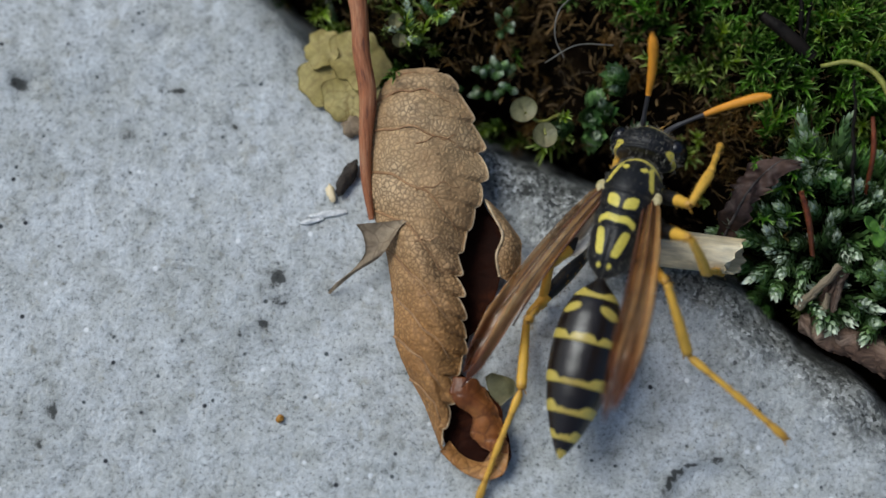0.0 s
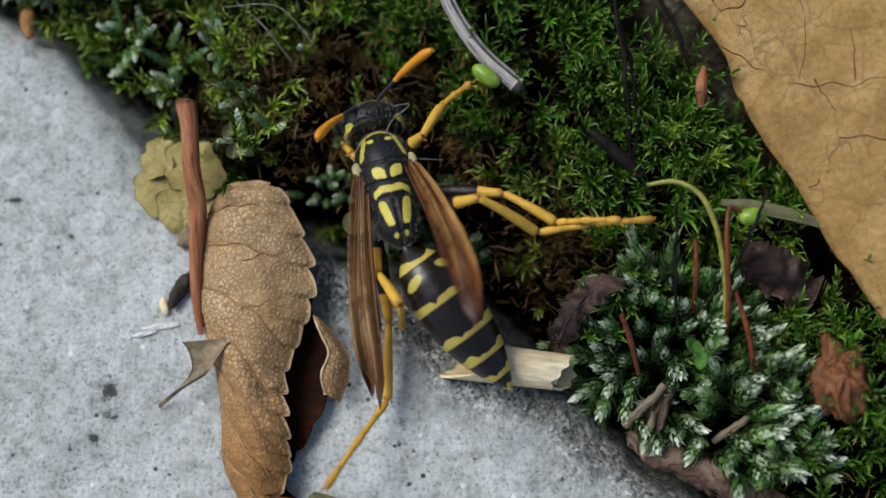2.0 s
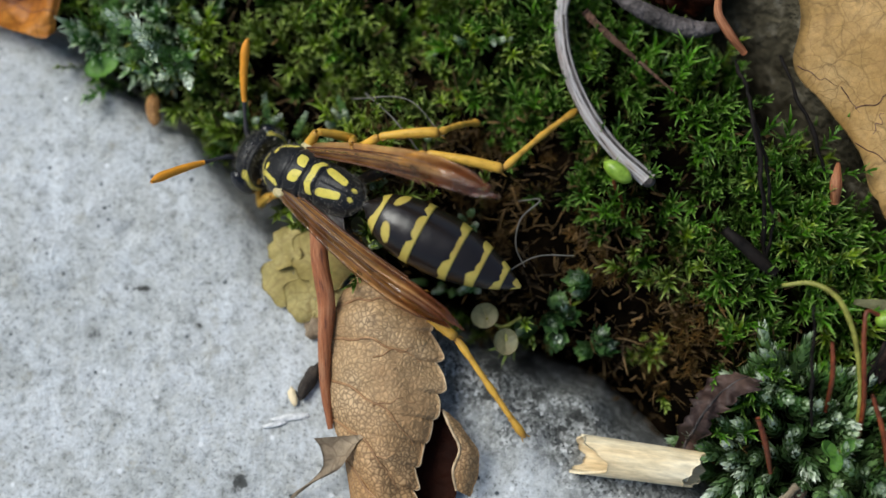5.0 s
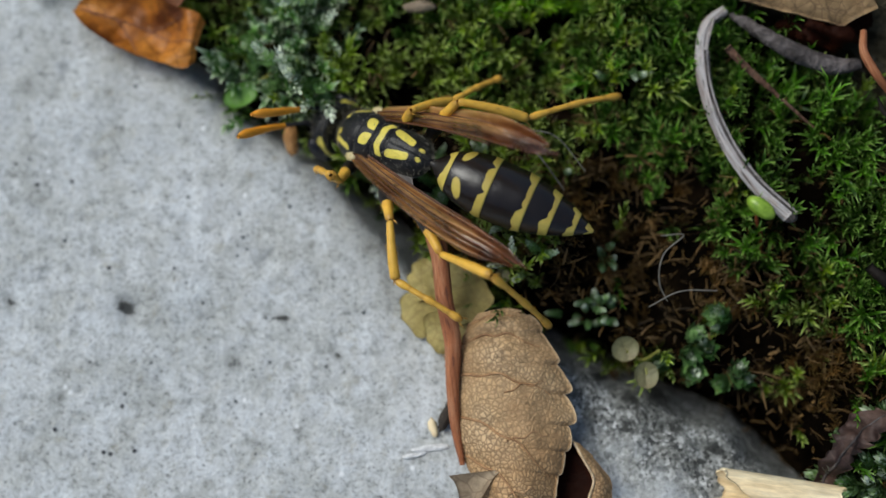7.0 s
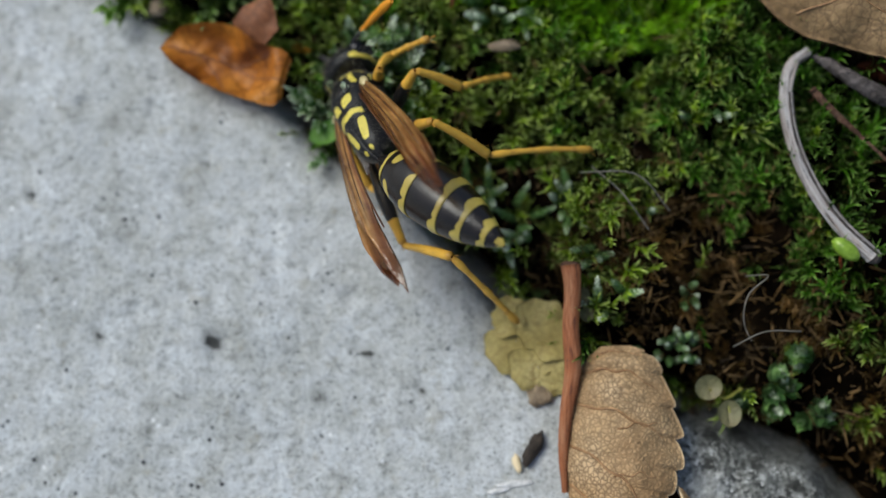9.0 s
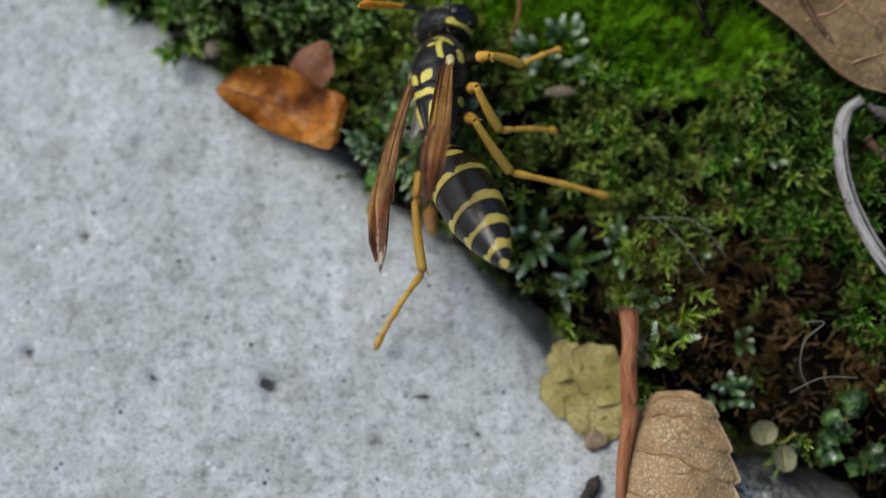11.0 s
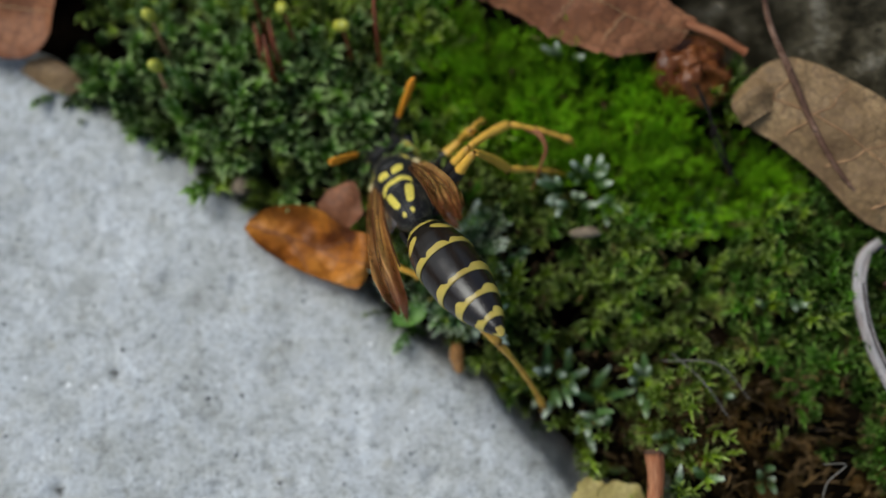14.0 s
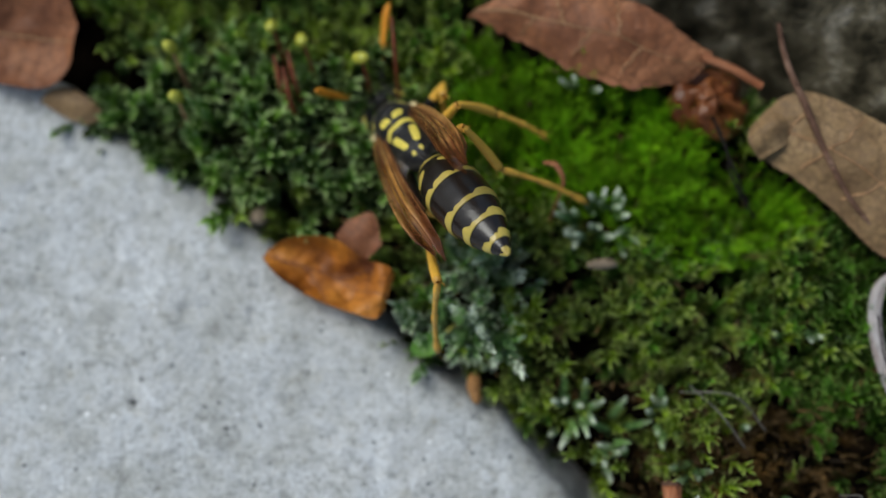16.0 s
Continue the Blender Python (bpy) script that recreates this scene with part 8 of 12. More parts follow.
    walk(WASP["LFa"], rows_of([(0, 0.7, 4.33, -1.87, 52.2, -12.5, -104.9), (0.25, 0.72, 4.29, -1.89, 53, -13.1, -102.7), (0.5, 0.7, 4.33, -1.87, 50.7, -12.8, -95.8), (0.75, 0.73, 4.29, -1.89, 19.7, -13.6, -83.4), (1, 0.7, 4.33, -1.87, -31, -12.5, -78.7), (1.25, 0.76, 4.24, -1.91, 23.5, -14.2, -81.1), (1.5, 0.7, 4.33, -1.87, 61.3, -12.7, -84.3), (1.75, 0.71, 4.33, -1.88, 74.4, -12.9, -98.9), (2, 0.7, 4.33, -1.87, 85, -10.8, -124.9), (2.25, 0.74, 4.28, -1.89, 90.4, -3.6, -166.6), (2.5, 0.7, 4.33, -1.87, 85.5, 1, 173.9), (2.75, 0.71, 4.32, -1.88, 87.5, 0.8, 175.1), (3, 0.7, 4.33, -1.87, 89.1, -0.4, 180), (3.25, 0.74, 4.27, -1.89, 86.3, 1.6, 172.3), (3.5, 0.7, 4.33, -1.87, 81.6, 1.8, 170.5), (3.75, 0.65, 4.37, -1.87, 84.1, 0.4, 176.6), (4, 0.78, 4.28, -1.88, 78.2, 1.7, 169.2), (4.25, 0.89, 3.8, -2.03, 91.4, 6.1, 166.5), (4.5, 0.55, 4.47, -1.84, 88.2, -5.5, -162.8), (4.75, 0.78, 4.28, -1.88, 78.6, -0.1, 179.4), (5, 0.98, 3.72, -2.02, 88, 4.9, 168.4), (5.25, 0.61, 4.32, -1.91, 88.2, -9.4, -154.6), (5.5, 0.7, 4.33, -1.88, 79.3, -5.2, -157.9), (5.75, 0.78, 4.22, -1.91, 78, -4.8, -160.6), (6, 0.7, 4.33, -1.87, 74.6, -7.8, -144.4), (6.25, 0.74, 4.28, -1.89, 82.4, -3.7, -166.4), (6.5, 0.7, 4.33, -1.87, 83.4, -1, -177.1), (6.75, 1.09, 5.02, 0.88, -5.6, 8, 173.6), (7, -0.77, 5.21, 0.8, 2, -25.4, -142.6), (7.25, -0.49, 5.4, -0.48, 24, -7.9, -166.5), (7.5, 0.7, 4.33, -1.87, 49.1, 3, 165), (7.75, 0.71, 4.31, -1.88, 49.1, 2, 169.9), (8, 0.7, 4.33, -1.87, 48.4, 0.5, 176.1), (8.25, 0.77, 4.22, -1.91, 64.5, 1.5, 173.6), (8.5, 0.7, 4.33, -1.87, 75.2, 1.4, 172.4), (8.75, 0.75, 4.24, -1.91, 69.5, -1.3, -175.8), (9, 0.7, 4.33, -1.87, 60.1, -4.4, -161.7), (9.25, 0.68, 4.28, -1.91, 61.1, -7.6, -153.1), (9.5, 0.92, 4.1, -1.9, 56.7, -3.7, -162.2), (9.75, 1.02, 3.34, -2.06, 76.8, -11.1, -162.8), (10, 0.57, 4.31, -1.93, 50.2, -16.4, -123.1), (10.25, 1.02, 3.91, -1.94, 50.1, -7.9, -147.9), (10.5, 1.21, 3.01, -1.95, 68.7, -13.8, -159), (10.75, 0.58, 4.23, -1.97, 29, -20.6, -103.9), (11, 0.79, 4.18, -1.92, 22.1, -13.7, -113.5), (11.25, 0.84, 4.07, -1.96, 14.1, -15.2, -112.9), (11.5, 0.7, 4.33, -1.87, -7.2, -12.8, -95), (11.75, 0.74, 4.27, -1.9, 26.9, -12.7, -117.6), (12, 0.7, 4.33, -1.87, 40.6, -9.5, -134.2), (12.25, 0.76, 4.2, -1.92, 54.7, -5.1, -161.7), (12.5, 0.7, 4.33, -1.87, 52.3, 0.1, 177.8), (12.75, 0.7, 4.33, -1.88, 54, 0.6, 175.7), (13, 0.7, 4.33, -1.87, 55.5, 1, 174.1), (13.25, 0.7, 4.33, -1.88, 56.2, 1.1, 173.4), (13.5, 0.7, 4.33, -1.87, 56.9, 1.3, 172.7), (13.75, 0.7, 4.33, -1.88, 54.2, 1.2, 173.2), (14, 0.7, 4.33, -1.87, 51.2, 1, 174.2), (14.25, 0.71, 4.32, -1.88, 48.6, 0.1, 177.8), (14.5, 0.7, 4.33, -1.87, 45.5, -0.9, -177.6), (14.75, 0.7, 4.33, -1.88, 48, -0.6, -178.9), (15, 0.7, 4.33, -1.87, 50.3, -0.4, 180), (15.25, 0.7, 4.33, -1.88, 53.9, -0.7, -178.6), (15.5, 0.7, 4.33, -1.87, 57.1, -1.1, -176.7), (15.75, 0.72, 4.31, -1.88, 54.6, 0.3, 177.3), (16, 0.7, 4.33, -1.87, 50.9, 1.2, 172.9)]))
    walk(WASP["LM"], rows_of([(0, -1, 3.2, -1.35, 24, 1, 159.8), (0.25, -1, 3.21, -1.35, 23.4, 1, 160.1), (0.5, -1, 3.2, -1.35, 22.8, 1, 159.9), (0.75, -0.95, 3.35, -1.38, 9.8, 0.9, 161.4), (1, -1, 3.2, -1.35, -2.8, 0.7, 165), (1.25, -0.98, 3.31, -1.35, 0.2, 0.5, 170.9), (1.5, -1, 3.2, -1.35, 3.1, 0.2, 175.7), (1.75, -1, 3.21, -1.35, 5.2, 0.2, 175.1), (2, -1, 3.2, -1.35, 7.2, 0.3, 174.4), (2.25, -0.26, 5, -1.63, 8.2, 1.1, 157.7), (2.5, 1.47, 2.14, -2.93, 30.6, 2.7, 68.4), (2.75, -0.73, 5.27, -0.53, -21.6, 0.4, 172.4), (3, -1, 3.2, -1.35, -25.5, 0.1, 178), (3.25, -1, 3.2, -1.35, -27.9, 0.3, 173.3), (3.5, -1, 3.2, -1.35, -29.9, 0.7, 166.7), (3.75, -0.93, 3.48, -1.19, -28.5, 0.7, 165.2), (4, -0.72, 4.05, -0.91, -26.2, 0.9, 161.4), (4.25, -0.56, 4.34, -0.72, -27.3, 1.1, 158.4), (4.5, -0.57, 4.35, -0.77, -25.5, 1, 159.1), (4.75, 0.04, 5.05, -0.81, -14.4, 1.4, 150.2), (5, 0.67, 5.11, -0.51, -18.3, 1.9, 138.1), (5.25, 0.51, 5.21, -0.63, -15.9, 1.7, 142.6), (5.5, 1.54, 4.83, -1.78, 8.1, 2.4, 123), (5.75, 2.04, 3.09, -2.37, 18.6, 2.9, 88.8), (6, 1.47, 2.14, -2.93, 30.6, 2.7, 68.4), (6.25, 1.48, 2.24, -3.03, 32.3, 2.7, 70.6), (6.5, 1.47, 2.14, -2.93, 30.6, 2.7, 68.4), (6.75, 0.09, 4.42, -2.19, 27.4, 1.9, 139.1), (7, -1, 3.2, -1.35, 20.9, 1.7, 142.5), (7.25, -0.92, 3.36, -1.35, -1.1, 1.3, 152.7), (7.5, -1.22, 3.2, -1.16, -21.4, -8.1, 157.3), (7.75, -1.6, 2.89, -1.08, -24.3, -17.2, 155.5), (8, -1.85, 2.58, -1.31, -29.2, -17.7, 154.1), (8.25, -1.42, 3.23, -0.89, -1.7, -19.8, 161.8), (8.5, -1.44, 3.2, -0.87, 35.6, -18.5, 151.2), (8.75, -1.12, 4.68, -2.03, 40.8, -19.3, 151.6), (9, 0.15, 2.14, -3.27, 53.3, 11.1, 71.2), (9.25, 0.35, 2.65, -3.45, 54.6, 6.4, 81.9), (9.5, -0.29, 2.22, -3.66, 63.3, 10.5, 69), (9.75, 0.21, 2.15, -3.51, 54.4, 9.7, 69.9), (10, 0.91, 3.96, -3.19, 42.8, -2.3, 106.5), (10.25, -0.46, 2.54, -3.97, 70.9, 7.5, 73.5), (10.5, 0.29, 1.76, -3.39, 48.3, 10, 58.8), (10.75, 1.07, 3.67, -3.3, 42.7, 0.2, 101.6), (11, 0.39, 2.56, -3.8, 57.1, 5.4, 76.8), (11.25, 0.83, 1.93, -3.17, 40.2, 6.9, 63.9), (11.5, 1.05, 2.14, -3.11, 38.1, 5.6, 68.9), (11.75, 0.93, 2.24, -3.23, 41.6, 6, 71.3), (12, 0.83, 2.14, -3.17, 41.8, 7, 69.4), (12.25, 0.52, 2.29, -3.4, 49.8, 7.8, 73.3), (12.5, 0.27, 2.14, -3.27, 51.3, 10.5, 70.8), (12.75, 0.43, 2.16, -3.26, 48.6, 9.4, 70.6), (13, 0.61, 2.14, -3.22, 45.6, 8.4, 69.9), (13.25, 0.77, 2.15, -3.2, 42.8, 7.4, 69.5), (13.5, 0.94, 2.14, -3.14, 39.9, 6.3, 69.1), (13.75, 1.05, 2.16, -3.12, 38.3, 5.6, 69.2), (14, 1.16, 2.14, -3.07, 36.2, 4.9, 68.8), (14.25, -0.04, 4.47, -0.43, -26, -2.9, 140.9), (14.5, -1.27, 2.94, -1.45, -35.3, -4.3, 155.4), (14.75, -1.17, 3.09, -1.3, -29.7, -5, 163.6), (15, -1.14, 3.2, -1.24, -22.8, -5.4, 170.8), (15.25, -0.48, 5.19, -0.73, -13.7, -4.9, 163), (15.5, 1.16, 2.14, -3.07, 36.2, 4.9, 68.8), (15.75, 1.17, 2.19, -3.17, 37.6, 4.8, 70.1), (16, 1.16, 2.14, -3.07, 36.2, 4.9, 68.8)]))
    walk(WASP["LMt"], rows_of([(0, 0, 4, 0, -88.4, 0.9, 6.2), (0.25, 0, 4, 0, -79.4, 4.4, 15.4), (0.5, 0, 4, 0, -69.7, 5.5, 18.9), (0.75, 0, 4, 0, -33.5, 1.3, 19.9), (1, 0, 4, 0, 2.3, -2.5, 14), (1.25, 0, 4, 0, 26.7, -1.3, -1.3), (1.5, 0, 4, 0, 50.7, -1.5, -16.5), (1.75, 0, 4, 0, 39.8, -1, 3.4), (2, 0, 4, 0, 26.8, 0.5, 17.8), (2.25, 0, 4, 0, -10.6, 1.3, 25.5), (2.5, 0, 4, 0, -52.9, 30, 98.5), (2.75, 0, 4, 0, -15.5, -4.5, 7.3), (3, 0, 4, 0, 2.2, -4, 5.1), (3.25, 0, 4, 0, 1.1, -2.7, 2.1), (3.5, 0, 4, 0, 0.7, -1.6, -0.1), (3.75, 0, 4, 0, -1.8, -2.4, 1.3), (4, 0, 4, 0, -5.4, -3.5, 3.5), (4.25, 0, 4, 0, -8.1, -5, 6), (4.5, 0, 4, 0, -10.8, -5.3, 7), (4.75, 0, 4, 0, -22.3, -5.7, 14.2), (5, 0, 4, 0, -27.5, -10.2, 24.4), (5.25, 0, 4, 0, -29.6, -8.8, 23.2), (5.5, 0, 4, 0, -52.8, 3, 42.6), (5.75, 0, 4, 0, -59.3, 16.7, 75.4), (6, 0, 4, 0, -52.9, 30, 98.5), (6.25, 0, 4, 0, -54.8, 31.7, 96), (6.5, 0, 4, 0, -52.9, 30, 98.5), (6.75, 0, 4, 0, -67.2, -3.6, -3.9), (7, 0, 4, 0, -43.4, -9.5, -24.2), (7.25, 0, 4, 0, -48.5, -1.4, -3.4), (7.5, 0, 4, 0, -44.7, -22.7, 51.1), (7.75, 0, 4, 0, -21.3, -23.1, 35.7), (8, 0, 4, 0, -0.1, -24, 29.5), (8.25, 0, 4, 0, -48, -6.7, 32), (8.5, 0, 4, 0, -92.9, 17.7, 52.7), (8.75, 0, 4, 0, -98.3, 7.6, 17.9), (9, 0, 4, 0, -52.9, 30, 98.5), (9.25, 0, 4, 0, -57.9, 31.5, 87), (9.5, 0, 4, 0, -45.1, 42.3, 107.4), (9.75, 0, 4, 0, -50.9, 35.4, 103.3), (10, 0, 4, 0, -66.4, 20.9, 61.2), (10.25, 0, 4, 0, -39.6, 53.5, 109.8), (10.5, 0, 4, 0, -45.5, 33.2, 116), (10.75, 0, 4, 0, -66.4, 26.1, 65.7), (11, 0, 4, 0, -50.5, 45.3, 97.6), (11.25, 0, 4, 0, -50.6, 30.6, 105.7), (11.5, 0, 4, 0, -52.9, 30, 98.5), (11.75, 0, 4, 0, -53.8, 31.5, 96.7), (12, 0, 4, 0, -52.9, 30, 98.5), (12.25, 0, 4, 0, -52.9, 32.8, 97.6), (12.5, 0, 4, 0, -52.9, 30, 98.5), (12.75, 0, 4, 0, -53.1, 30.1, 98), (13, 0, 4, 0, -52.9, 30, 98.5), (13.25, 0, 4, 0, -52.9, 30, 98.4), (13.5, 0, 4, 0, -52.9, 30, 98.5), (13.75, 0, 4, 0, -53.1, 30.2, 97.9), (14, 0, 4, 0, -52.9, 30, 98.5), (14.25, 0, 4, 0, -25.8, -28.9, 59.7), (14.5, 0, 4, 0, -8.4, -36.8, 61.4), (14.75, 0, 4, 0, 7.7, -22.3, 35.9), (15, 0, 4, 0, 14.4, -8.7, 15.5), (15.25, 0, 4, 0, -12.3, -6.9, 17.7), (15.5, 0, 4, 0, -52.9, 30, 98.5), (15.75, 0, 4, 0, -53.8, 31.4, 98.3), (16, 0, 4, 0, -52.9, 30, 98.5)]))
    walk(WASP["LMa"], rows_of([(0, -0.05, 4.08, -2.8, 38, 9.5, 28.3), (0.25, -0.34, 4.44, -2.74, 30.3, 8.5, 26.5), (0.5, -0.55, 4.84, -2.61, 21.1, 7.3, 23.8), (0.75, -0.83, 6.18, -1.55, 39.9, 0.2, 12.2), (1, -0.68, 6.71, 0.11, 53.9, -1, -4.5), (1.25, 0.03, 6.5, 1.26, -35.4, -0.5, -25.2), (1.5, 0.45, 5.72, 2.17, -84, 1, -171), (1.75, -0.16, 6.15, 1.79, -81.3, 1.5, 175), (2, -0.75, 6.38, 1.26, -80.4, 3, 160), (2.25, -1.2, 6.48, -0.51, -70, 5.8, 127.7), (2.5, -1.51, 2.65, -1.93, 41.7, 20.9, 140.3), (2.75, -0.28, 6.68, -0.75, 46.1, -7, 13.3), (3, -0.26, 6.79, 0.11, 51, -0.6, -1.3), (3.25, -0.11, 6.8, 0.05, 42.8, -0.4, -1.8), (3.5, 0, 6.8, 0.04, 35.3, -0.1, -2.4), (3.75, -0.06, 6.8, -0.09, 33, -2.1, 0.8), (4, -0.16, 6.78, -0.26, 33.2, -4.8, 6), (4.25, -0.25, 6.76, -0.39, 32.4, -8, 11.4), (4.5, -0.29, 6.74, -0.52, 24.6, -8.7, 13.9), (4.75, -0.53, 6.54, -1.06, 20.1, -9.5, 28.9), (5, -0.82, 6.36, -1.27, 18.6, -16.1, 45.9), (5.25, -0.76, 6.32, -1.37, 8.2, -14, 44.7), (5.5, -1.23, 5.17, -2.23, -0.6, 5.5, 74.2), (5.75, -1.56, 3.69, -2.31, 8.6, 16.2, 116.9), (6, -1.51, 2.65, -1.93, 23, 18.5, 146.1), (6.25, -1.48, 2.64, -1.95, 24.8, 20.3, 144.8), (6.5, -1.51, 2.65, -1.93, 23.2, 18.5, 146.1), (6.75, 0.24, 5.07, -2.58, -38, 21.1, 58.1), (7, 1.12, 5.73, -1.9, -51.4, 10.1, 36.1), (7.25, 0.16, 5.85, -2.1, -11.2, -2.8, 27.6), (7.5, -1.07, 5.84, -1.82, 21.9, -9.7, 16.1), (7.75, -1.2, 6.35, -0.94, -11.3, -10, 12.3), (8, -1.38, 6.44, -0.01, -46.7, 23.9, -34.1), (8.25, -0.79, 5.72, -2.07, -17, -5.1, 21.3), (8.5, -0.4, 3.24, -2.66, 3.5, 10.8, 30.6), (8.75, -0.23, 3.5, -2.75, -5.7, 17.8, 40.3), (9, -1.51, 2.65, -1.93, 19.9, 18.1, 147.1), (9.25, -1.55, 2.84, -2.02, 15.2, 24.1, 135.1), (9.5, -1.49, 2.14, -1.47, 39.6, 22.3, 155.3), (9.75, -1.43, 2.37, -1.77, 29.2, 20.2, 150.8), (10, -1.42, 3.74, -2.4, -5.9, 24.1, 102.6), (10.25, -1.54, 1.92, -1.06, 52.8, 29.9, 157.2), (10.5, -1.29, 2.16, -1.67, 35, 13.7, 161), (10.75, -1.49, 3.43, -2.3, -0.1, 27.7, 109.8), (11, -1.56, 2.24, -1.52, 35.7, 29.6, 147.3), (11.25, -1.42, 2.46, -1.86, 25, 15.8, 153.4), (11.5, -1.51, 2.65, -1.93, 19.9, 18.1, 147.1), (11.75, -1.5, 2.63, -1.93, 21, 19.7, 145.8), (12, -1.51, 2.65, -1.93, 19.9, 18.1, 147.1), (12.25, -1.51, 2.58, -1.88, 22.3, 21, 145), (12.5, -1.51, 2.65, -1.93, 19.9, 18.1, 147.1), (12.75, -1.51, 2.65, -1.94, 19.9, 18.3, 146.8), (13, -1.51, 2.65, -1.93, 19.9, 18.1, 147.1), (13.25, -1.51, 2.65, -1.93, 19.9, 18.1, 147.1), (13.5, -1.51, 2.65, -1.93, 19.9, 18.1, 147.1), (13.75, -1.51, 2.65, -1.94, 19.9, 18.3, 146.9), (14, -1.51, 2.65, -1.93, 19.9, 18.1, 147.1), (14.25, -1.88, 5.78, -1.07, -69.8, -31.8, 87.9), (14.5, -2.31, 5.54, -0.33, -115.4, -22.5, 147.8), (14.75, -1.74, 6.17, 0.35, -119.8, 4.6, -175.6), (15, -0.83, 6.58, 0.69, -79.2, 25, -79.2), (15.25, -0.77, 6.63, -0.59, -64.3, -14, 47.9), (15.5, -1.51, 2.65, -1.93, 19.9, 18.1, 147.1), (15.75, -1.47, 2.6, -1.93, 22.4, 19.1, 146.9), (16, -1.51, 2.65, -1.93, 19.9, 18.1, 147.1)]))
